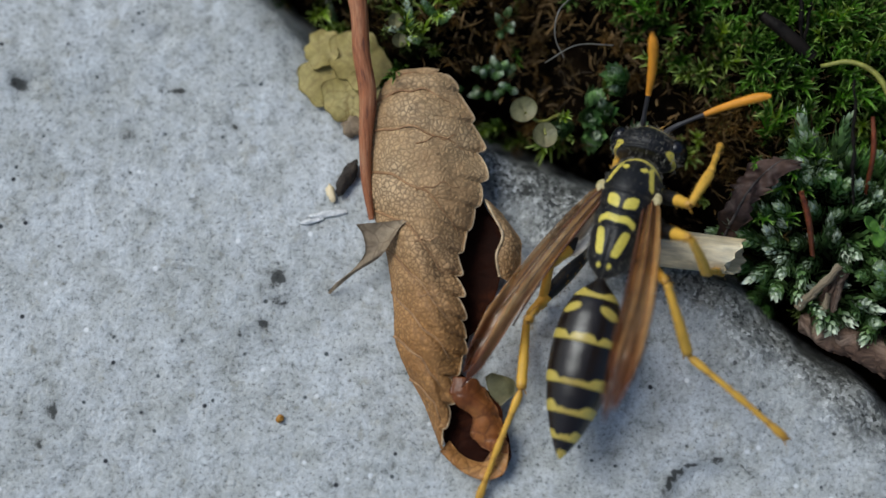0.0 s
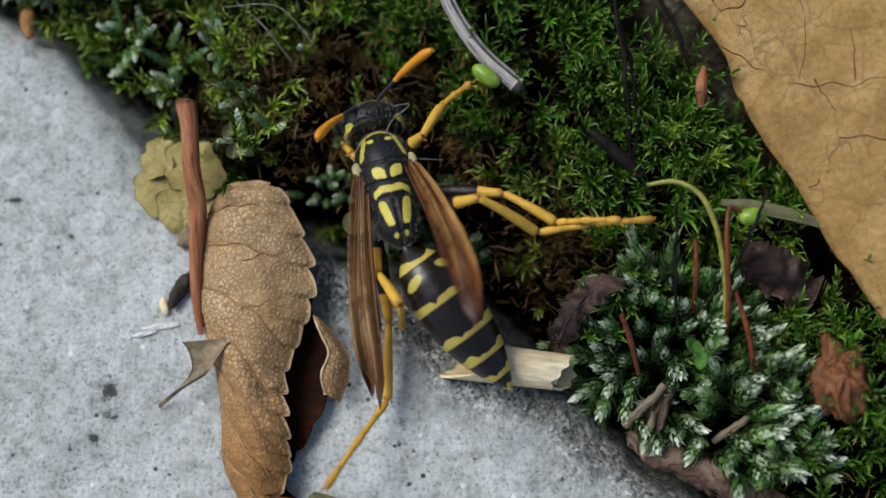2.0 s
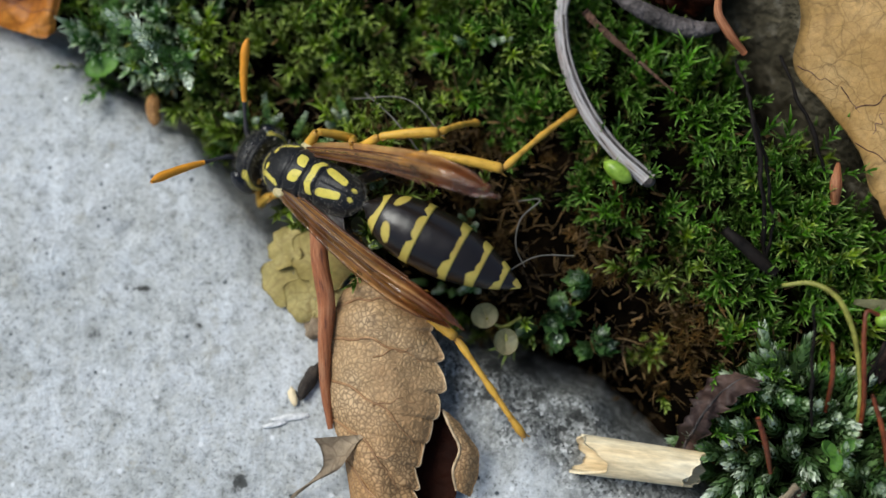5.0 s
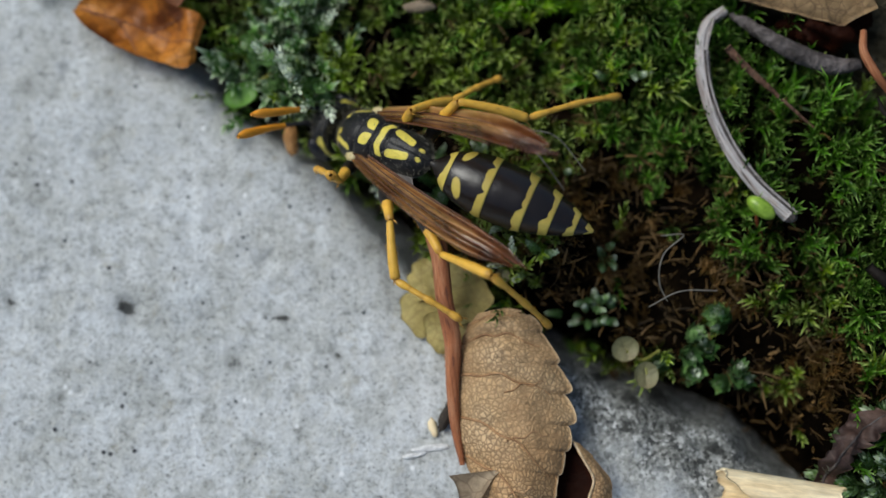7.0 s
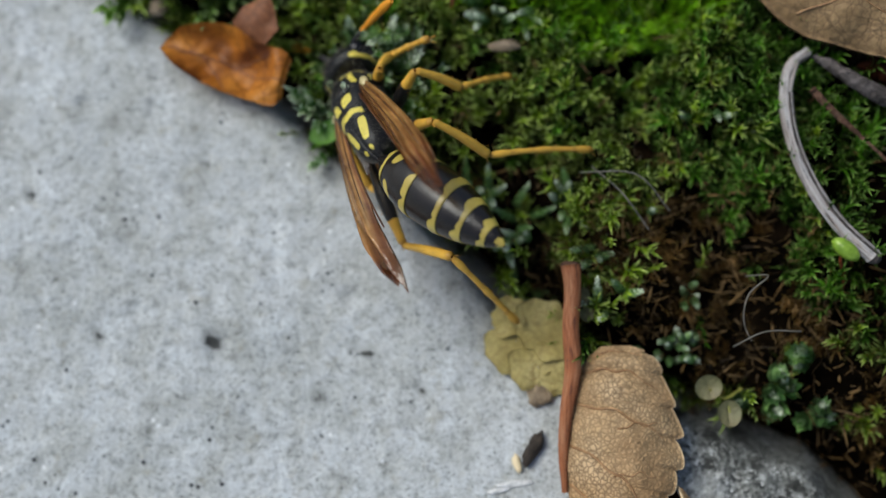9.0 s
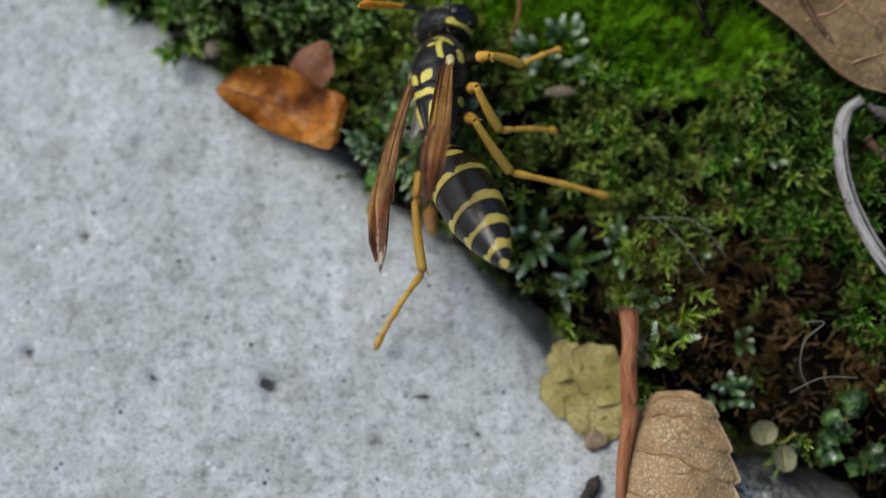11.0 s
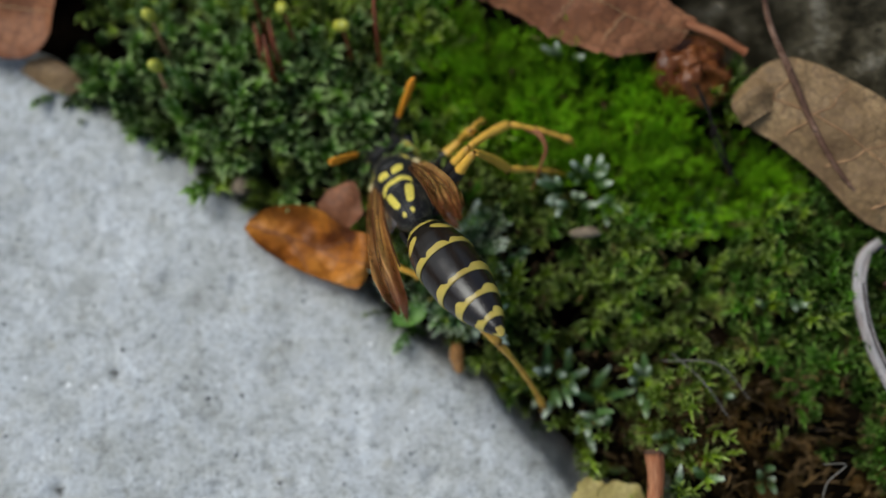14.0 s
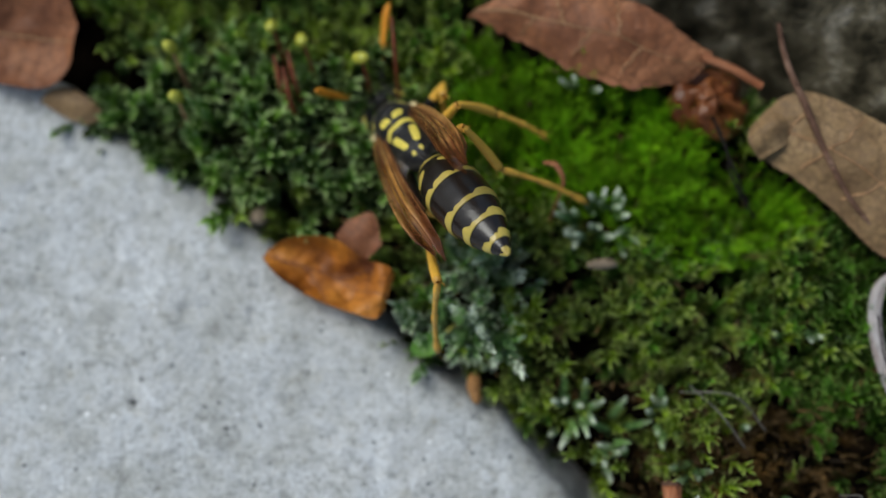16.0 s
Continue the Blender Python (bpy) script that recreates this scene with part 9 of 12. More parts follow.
    walk(WASP["LH"], rows_of([(0, -0.95, 1.8, -1.25, -6.9, 1.3, 153.3), (0.25, -0.93, 1.84, -1.25, -4.5, 1.1, 157), (0.5, -0.95, 1.8, -1.25, -1.7, 1, 160), (0.75, -0.95, 1.79, -1.25, -1.6, 1.1, 158.3), (1, -0.95, 1.8, -1.25, -2.2, 1.1, 156.5), (1.25, -0.93, 1.85, -1.24, -7.5, 1, 159.1), (1.5, -0.95, 1.8, -1.25, -12.8, 0.9, 161.1), (1.75, -0.94, 1.83, -1.24, -15.8, 0.6, 167.6), (2, -0.95, 1.8, -1.25, -18.7, 0.3, 174.3), (2.25, -0.94, 1.86, -1.24, -12.9, 0.6, 167.1), (2.5, -0.95, 1.8, -1.25, -6.6, 1, 160), (2.75, 0.28, 2.27, -1.03, -13, -5.9, 136.6), (3, 1.51, 2.75, -0.82, -16.1, -14.8, 113.5), (3.25, 0.28, 2.27, -1.03, -23.4, -7.2, 127.1), (3.5, -0.95, 1.8, -1.25, -28.7, 1.9, 139.6), (3.75, -0.88, 1.89, -1.18, -29, 1.8, 141.3), (4, -0.97, 1.77, -1.27, -29.2, 1.6, 146), (4.25, -0.93, 1.83, -1.23, -26.6, 1.5, 149), (4.5, -0.75, 2.13, -1.03, -29.8, 1.5, 147.7), (4.75, -0.95, 1.81, -1.24, -29.6, 1.3, 154.1), (5, -0.97, 1.74, -1.28, -27, 1.1, 157.7), (5.25, -0.82, 2.11, -1.07, -28.7, 1.1, 157.4), (5.5, -0.93, 1.87, -1.21, -29.5, 0.9, 161.6), (5.75, -0.96, 1.76, -1.27, -28.8, 0.8, 164.7), (6, -0.95, 1.8, -1.25, -29.1, 0.6, 166.9), (6.25, -0.95, 1.83, -1.24, -23.2, 0.3, 173.8), (6.5, -0.95, 1.8, -1.25, -16.5, 0, 179.4), (6.75, -0.92, 1.88, -1.23, -12, 0.9, 162.6), (7, -0.95, 1.8, -1.25, -4.1, 1.6, 146.5), (7.25, -0.93, 1.84, -1.24, -11.9, 1.3, 153.5), (7.5, -1.15, 1.8, -1.07, -17.5, -8.3, 158.6), (7.75, -1.32, 1.81, -0.85, -16.5, -19.2, 169.4), (8, -1.33, 1.8, -0.83, -19.5, -20.8, 180.9), (8.25, -1.41, 1.47, -0.95, -23.8, -21.5, 177.9), (8.5, -1.59, 0.86, -1.26, -27.9, -22.3, 177.1), (8.75, -1.53, 1.27, -1.03, -27.2, -22.8, 174.5), (9, -1.44, 1.63, -0.83, -24.9, -23.2, 169.9), (9.25, -1.34, 1.85, -0.78, -20.3, -21.7, 170.6), (9.5, -1.35, 1.74, -0.85, -15.6, -20.2, 171.2), (9.75, -1.3, 1.84, -0.86, -8.4, -18.8, 173.1), (10, -1.2, 2.37, -0.87, -4, -17.2, 172.8), (10.25, -1.24, 1.95, -0.95, 0.1, -15.6, 173.1), (10.5, -1.23, 1.8, -0.97, 6.9, -14.1, 175), (10.75, -1.19, 2.27, -1.12, 14, -12.6, 175.5), (11, -1.17, 2, -1.1, 17.2, -11, 175.4), (11.25, -1.15, 1.81, -1.07, 22.1, -9.4, 176.6), (11.5, -1.11, 1.8, -1.11, 27.6, -7.9, 177.3), (11.75, -1.11, 2.03, -1.08, 5.7, -9, 166.5), (12, -1.19, 1.8, -1.03, -15.4, -9.7, 154.5), (12.25, -1.23, 1.88, -0.89, -19.3, -15.2, 160.4), (12.5, -1.35, 1.8, -0.8, -22.2, -20.6, 164.6), (12.75, -1.26, 1.95, -0.76, -37.7, -18.9, 177.7), (13, -1.26, 1.8, -0.94, -51, -16.2, 195.8), (13.25, -1.21, 1.8, -1, -49.3, -13.3, 192.3), (13.5, -1.15, 1.8, -1.07, -47.8, -10.3, 189), (13.75, -1.11, 1.8, -1.11, -50.1, -8.5, 194.3), (14, -1.08, 1.8, -1.14, -51.9, -6.6, 200.1), (14.25, -1.03, 2.28, -0.87, -29.7, -5.9, 177.6), (14.5, -1.08, 1.8, -1.14, -5.7, -5.1, 166), (14.75, -1.08, 1.8, -1.14, -2, -4.8, 162.4), (15, -1.08, 1.8, -1.14, 1.5, -4.6, 158.6), (15.25, -1.07, 1.83, -1.14, -3.1, -5.1, 164.9), (15.5, -1.08, 1.8, -1.14, -7, -5.5, 171.6), (15.75, -1.06, 1.84, -1.13, -13.9, -5.2, 166.9), (16, -1.08, 1.8, -1.14, -19.1, -4.6, 159.3)]))
    walk(WASP["LHt"], rows_of([(0, 0, 4.6, 0, 12.2, -7.2, 42.4), (0.25, 0, 4.6, 0, 4.5, -4.4, 27.6), (0.5, 0, 4.6, 0, -5.4, -2.3, 14), (0.75, 0, 4.6, 0, -0.2, -1.9, 6), (1, 0, 4.6, 0, 3.7, -1.3, -2.5), (1.25, 0, 4.6, 0, 3.8, -0.2, -7.6), (1.5, 0, 4.6, 0, 4, 1.6, -11.7), (1.75, 0, 4.6, 0, 3.7, 1.7, -10), (2, 0, 4.6, 0, 3.2, 1.8, -8.2), (2.25, 0, 4.6, 0, -13.2, -0.6, -3.1), (2.5, 0, 4.6, 0, -30, -1.7, 1.5), (2.75, 0, 4.6, 0, -14.5, 1.2, 26.6), (3, 0, 4.6, -0, 0.8, -2.8, 51.6), (3.25, 0, 4.6, 0, 11.6, -7.7, 32.1), (3.5, 0, 4.6, 0, 23.6, -8.7, 11.8), (3.75, 0, 4.6, 0, 22.2, -9, 12), (4, 0, 4.6, 0, 19.9, -8.3, 10.9), (4.25, 0, 4.6, 0, 17.6, -7.6, 10.9), (4.5, 0, 4.6, 0, 17.3, -9.5, 12.6), (4.75, 0, 4.6, 0, 14.3, -8.3, 10.8), (5, 0, 4.6, 0, 11.6, -7.5, 10.5), (5.25, 0, 4.6, 0, 10.6, -8.9, 12.3), (5.5, 0, 4.6, 0, 8.4, -8.6, 11.5), (5.75, 0, 4.6, 0, 6.2, -8.3, 11.4), (6, 0, 4.6, 0, 4.4, -8.6, 11.9), (6.25, 0, 4.6, 0, -0.4, -9.1, 17), (6.5, 0, 4.6, 0, -4.4, -8.5, 23.1), (6.75, 0, 4.6, 0, 5.6, -7.7, 26.5), (7, 0, 4.6, 0, 14.3, -4.6, 31.9), (7.25, 0, 4.6, 0, 21.7, -5.8, 17.9), (7.5, 0, 4.6, 0, 31.5, -4.2, 6), (7.75, 0, 4.6, 0, 29.2, -4.2, 6.8), (8, 0, 4.6, 0, 26.5, -4.2, 8), (8.25, 0, 4.6, 0, 41.3, -4.9, 7.2), (8.5, 0, 4.6, 0, 54.1, -2.7, 2.3), (8.75, 0, 4.6, 0, 46.1, -13.9, 21.7), (9, 0, 4.6, 0, 30.9, -23.2, 43.1), (9.25, 0, 4.6, 0, 26, -18.9, 42.3), (9.5, 0, 4.6, 0, 19.3, -14.1, 38.1), (9.75, 0, 4.6, 0, 12.8, -8.1, 34), (10, 0, 4.6, 0, 5.7, -5.4, 32.5), (10.25, 0, 4.6, 0, -3.1, -2.6, 23.7), (10.5, 0, 4.6, 0, -11, -0.1, 16.7), (10.75, 0, 4.6, 0, -21.3, 1.1, 11.9), (11, 0, 4.6, 0, -27.5, 0.2, 5.6), (11.25, 0, 4.6, 0, -33.4, -1, 0.7), (11.5, 0, 4.6, 0, -39.8, -2.8, -3.1), (11.75, 0, 4.6, 0, -7.9, -1.1, 11.5), (12, 0, 4.6, 0, 21.6, -11.6, 25.6), (12.25, 0, 4.6, 0, -13.3, 0.3, -3.8), (12.5, 0, 4.6, 0, -71.2, 29.7, -86), (12.75, 0, 4.6, 0, -35.5, -6.1, 5.4), (13, 0, 4.6, 0, -5.6, -9.8, 7.9), (13.25, 0, 4.6, 0, 16.1, -5.8, 4.1), (13.5, 0, 4.6, 0, 37.7, -4, 2.4), (13.75, 0, 4.6, 0, 37, -2.1, 0.7), (14, 0, 4.6, 0, 36.3, 0.5, -1.3), (14.25, 0, 4.6, 0, -15.3, -19.9, 33.4), (14.5, 0, 4.6, 0, -63.1, -9.2, 83.4), (14.75, 0, 4.6, 0, -74.3, -5.7, 92.9), (15, 0, 4.6, 0, -84, -1.7, 117.4), (15.25, 0, 4.6, 0, -86.2, -5.3, 116.6), (15.5, 0, 4.6, 0, -88.1, -8.3, 114.7), (15.75, 0, 4.6, 0, -26, -4.6, 10.3), (16, 0, 4.6, 0, 30.5, -5.4, 8.9)]))
    walk(WASP["LHa"], rows_of([(0, -2.44, 7.14, 0.75, -15.7, -4.5, 20.1), (0.25, -1.68, 7.77, 0.28, -12.1, -2.4, 7.9), (0.5, -0.85, 8.08, -0.34, -9.8, -1.2, -3.6), (0.75, -0.38, 8.18, -0.01, -5.8, -1.3, -2.7), (1, 0.15, 8.19, 0.23, -1.3, -1.3, -2.3), (1.25, 0.47, 8.16, 0.24, -3.4, 0.2, -10.1), (1.5, 0.73, 8.12, 0.25, -5.4, 3, -17.1), (1.75, 0.63, 8.14, 0.23, 16.3, 7.1, -27.3), (2, 0.52, 8.16, 0.2, 37.4, 11.3, -35.7), (2.25, 0.2, 8.1, -0.82, 4.5, 7, -32.8), (2.5, -0.03, 7.72, -1.8, -29, 3.7, -34.7), (2.75, -1.43, 7.28, -0.87, -18, 4.3, 7.8), (3, -2.82, 6.83, 0.05, -9.4, -2.7, 49.6), (3.25, -1.86, 7.31, 0.74, -10.6, 2.7, 17.8), (3.5, -0.89, 7.79, 1.42, -14.4, 6.6, -14.3), (3.75, -0.9, 7.82, 1.35, -13.3, 5.8, -12.8), (4, -0.81, 7.89, 1.21, -10.8, 5.1, -11.4), (4.25, -0.79, 7.94, 1.08, -10.6, 3.8, -10.3), (4.5, -0.92, 7.92, 1.05, -7.6, 3.3, -8.3), (4.75, -0.78, 8, 0.88, -4.1, 2.8, -7.4), (5, -0.74, 8.05, 0.72, -3, 2, -6.6), (5.25, -0.85, 8.04, 0.65, 0.2, 1.4, -5.3), (5.5, -0.79, 8.07, 0.52, 3.8, 1.2, -4.7), (5.75, -0.76, 8.1, 0.39, 5.9, 0.9, -4.3), (6, -0.78, 8.1, 0.27, 8.6, 0.7, -3.9), (6.25, -1.05, 8.04, -0.02, -12.6, -0.4, -2.2), (6.5, -1.37, 7.92, -0.28, -33.4, -2.2, 3), (6.75, -1.64, 7.79, 0.35, -57.8, -5.4, 16.2), (7, -1.9, 7.52, 0.89, -80.2, -5, 36.7), (7.25, -1.15, 7.74, 1.32, -84.9, -12.8, 108.1), (7.5, -0.46, 7.64, 1.88, -80.2, -20.9, 113.4), (7.75, -0.5, 7.71, 1.75, -92.6, -14.8, 135.6), (8, -0.57, 7.77, 1.6, -97.9, -1.5, 173), (8.25, -0.54, 7.26, 2.37, -105, 1.7, -179.3), (8.5, -0.22, 6.7, 2.91, -111.2, 9.3, -166.4), (8.75, -1.5, 6.69, 2.52, -56.5, 7.5, -14.9), (9, -2.64, 6.36, 1.7, -49.8, -14.9, 23.9), (9.25, -2.56, 6.65, 1.49, -53.8, 3.4, -10.2), (9.5, -2.33, 7.09, 1.15, -57.6, 11.3, -35.9), (9.75, -2.06, 7.45, 0.79, -59.6, 8.9, -50.6), (10, -1.95, 7.6, 0.35, -56.9, 7.1, -69.7), (10.25, -1.44, 7.9, -0.19, -49.9, 2.6, -61.1), (10.5, -1.01, 7.98, -0.69, -44.6, -4, -58.1), (10.75, -0.72, 7.88, -1.31, -39.1, -10.6, -63.2), (11, -0.32, 7.78, -1.66, -33.8, -12.6, -54.7), (11.25, 0, 7.61, -1.98, -30.1, -16.1, -49.8), (11.5, 0.26, 7.36, -2.3, -27.9, -19.9, -46.6), (11.75, -0.7, 8.1, -0.5, -13.3, -2, -52.6), (12, -1.68, 7.5, 1.3, 2, 16.4, -49.1), (12.25, 0.23, 8.1, -0.83, 11, 16.8, -39.8), (12.5, 1.04, 6.37, -2.96, 14.2, 10.1, -20.8), (12.75, -0.06, 7.54, -2.08, 7.4, 12.6, -17.1), (13, -0.43, 8.16, -0.34, -1.8, 9.8, -10), (13.25, -0.35, 8.04, 0.99, -23.2, 4.7, -5.4), (13.5, -0.27, 7.44, 2.2, -73.9, -46.6, 72.7), (13.75, -0.11, 7.47, 2.17, -103.6, -46.4, 115.1), (14, 0.08, 7.5, 2.13, -110.4, -43.8, 128.2), (14.25, -1.64, 7.68, -0.89, -114.2, -4.3, 170.8), (14.5, -1.56, 5.3, -3.17, -96.8, -0.1, 170.7), (14.75, -0.99, 4.89, -3.45, -75.4, 1.6, -29.6), (15, -0.38, 4.52, -3.58, -67.7, -0.3, -23.5), (15.25, -0.36, 4.79, -3.58, -39.8, -0.8, -5.5), (15.5, -0.32, 5.02, -3.56, -10.7, -0.4, -5.2), (15.75, -0.45, 7.81, -1.57, -43.4, 13.8, -56.6), (16, -0.65, 7.64, 1.82, -68.9, 21.8, -115)]))
    walk(WASP["wingR"], rows_of([(0, 1.15, 3.8, 0.55, -12.5, 14, 5.5), (0.25, 1.15, 3.8, 0.55, -13.9, 14, 2.3), (0.5, 1.15, 3.8, 0.55, -15, 14, -0.8), (0.75, 1.15, 3.8, 0.55, -18.2, 14, 0), (1, 1.15, 3.8, 0.55, -21.7, 14, 0.2), (1.25, 1.15, 3.8, 0.55, -21.7, 14, -1.2), (1.5, 1.15, 3.8, 0.55, -21.6, 14, -1.8), (1.75, 1.15, 3.8, 0.55, -22.8, 14, -1.9), (2, 1.15, 3.8, 0.55, -24.1, 14, -2), (2.25, 1.15, 3.8, 0.55, -18, 14, 1.4), (2.5, 1.15, 3.8, 0.55, -11.7, 14, 4.5), (2.75, 1.15, 3.8, 0.55, -13.2, 14, 2.8), (3, 1.15, 3.8, 0.55, -14.6, 14, 1.3), (3.25, 1.15, 3.8, 0.55, -10, 14, 4.8), (3.5, 1.15, 3.8, 0.55, -5, 13.9, 8), (3.75, 1.15, 3.8, 0.55, -5.3, 13.9, 7.5), (4, 1.15, 3.8, 0.55, -5.6, 13.9, 7), (4.25, 1.15, 3.8, 0.55, -5.9, 14, 6.4), (4.5, 1.15, 3.8, 0.55, -6.2, 14, 5.9), (4.75, 1.15, 3.8, 0.55, -6.6, 14, 5.4), (5, 1.15, 3.8, 0.55, -6.9, 14, 4.9), (5.25, 1.15, 3.8, 0.55, -7.2, 14, 4.4), (5.5, 1.15, 3.8, 0.55, -7.6, 14, 3.9), (5.75, 1.15, 3.8, 0.55, -7.9, 14, 3.4), (6, 1.15, 3.8, 0.55, -8.2, 14, 2.9), (6.25, 1.15, 3.8, 0.55, -9.1, 14, 3.5), (6.5, 1.15, 3.8, 0.55, -10.1, 14, 4.2), (6.75, 1.15, 3.8, 0.55, -7.8, 14, 4), (7, 1.15, 3.8, 0.55, -5.7, 14, 3.9), (7.25, 1.15, 3.8, 0.55, -8.5, 14, 3.7), (7.5, 1.15, 3.8, 0.55, -8.9, 14.5, 6.6), (7.75, 1.15, 3.8, 0.55, -8.9, 15.1, 5.1), (8, 1.15, 3.8, 0.55, -11.5, 15.4, 1.4), (8.25, 1.15, 3.8, 0.55, -7.3, 14.9, 4), (8.5, 1.15, 3.8, 0.55, -4.2, 14.6, 8), (8.75, 1.15, 3.8, 0.55, -4.1, 14.8, 10.9), (9, 1.15, 3.8, 0.55, -3.6, 14.8, 13.9), (9.25, 1.15, 3.8, 0.55, -6.1, 15.1, 13.6), (9.5, 1.15, 3.8, 0.55, -8.6, 15.5, 13.2), (9.75, 1.15, 3.8, 0.55, -11.1, 15.8, 12.8), (10, 1.15, 3.8, 0.55, -13.5, 16.1, 12.3), (10.25, 1.15, 3.8, 0.55, -16, 16.3, 11.8), (10.5, 1.15, 3.8, 0.55, -18.3, 16.4, 11.3), (10.75, 1.15, 3.8, 0.55, -20.6, 16.5, 10.8), (11, 1.15, 3.8, 0.55, -22.8, 16.5, 10.3), (11.25, 1.15, 3.8, 0.55, -24.8, 16.4, 10), (11.5, 1.15, 3.8, 0.55, -26.7, 16.2, 9.7), (11.75, 1.15, 3.8, 0.55, -22.9, 16.2, 8.4), (12, 1.15, 3.8, 0.55, -19.3, 16, 7.5), (12.25, 1.15, 3.8, 0.55, -14.7, 15.9, 6.9), (12.5, 1.15, 3.8, 0.55, -9.4, 15.5, 7.8), (12.75, 1.15, 3.8, 0.55, -10, 15.2, 5.6), (13, 1.15, 3.8, 0.55, -10.4, 15, 3.5), (13.25, 1.15, 3.8, 0.55, -10.6, 14.8, 3.3), (13.5, 1.15, 3.8, 0.55, -10.8, 14.6, 3.1), (13.75, 1.15, 3.8, 0.55, -12, 14.6, 3.5), (14, 1.15, 3.8, 0.55, -13.3, 14.5, 3.9), (14.25, 1.15, 3.8, 0.55, -12.9, 14.4, -0.5), (14.5, 1.15, 3.8, 0.55, -12.3, 14.3, -5), (14.75, 1.15, 3.8, 0.55, -11.5, 14.3, -1.2), (15, 1.15, 3.8, 0.55, -10.8, 14.3, 2.6), (15.25, 1.15, 3.8, 0.55, -9, 14.3, 2.7), (15.5, 1.15, 3.8, 0.55, -7.1, 14.2, 3.1), (15.75, 1.15, 3.8, 0.55, -8.3, 14.2, -0.1), (16, 1.15, 3.8, 0.55, -10.1, 14.3, -2.4)]))
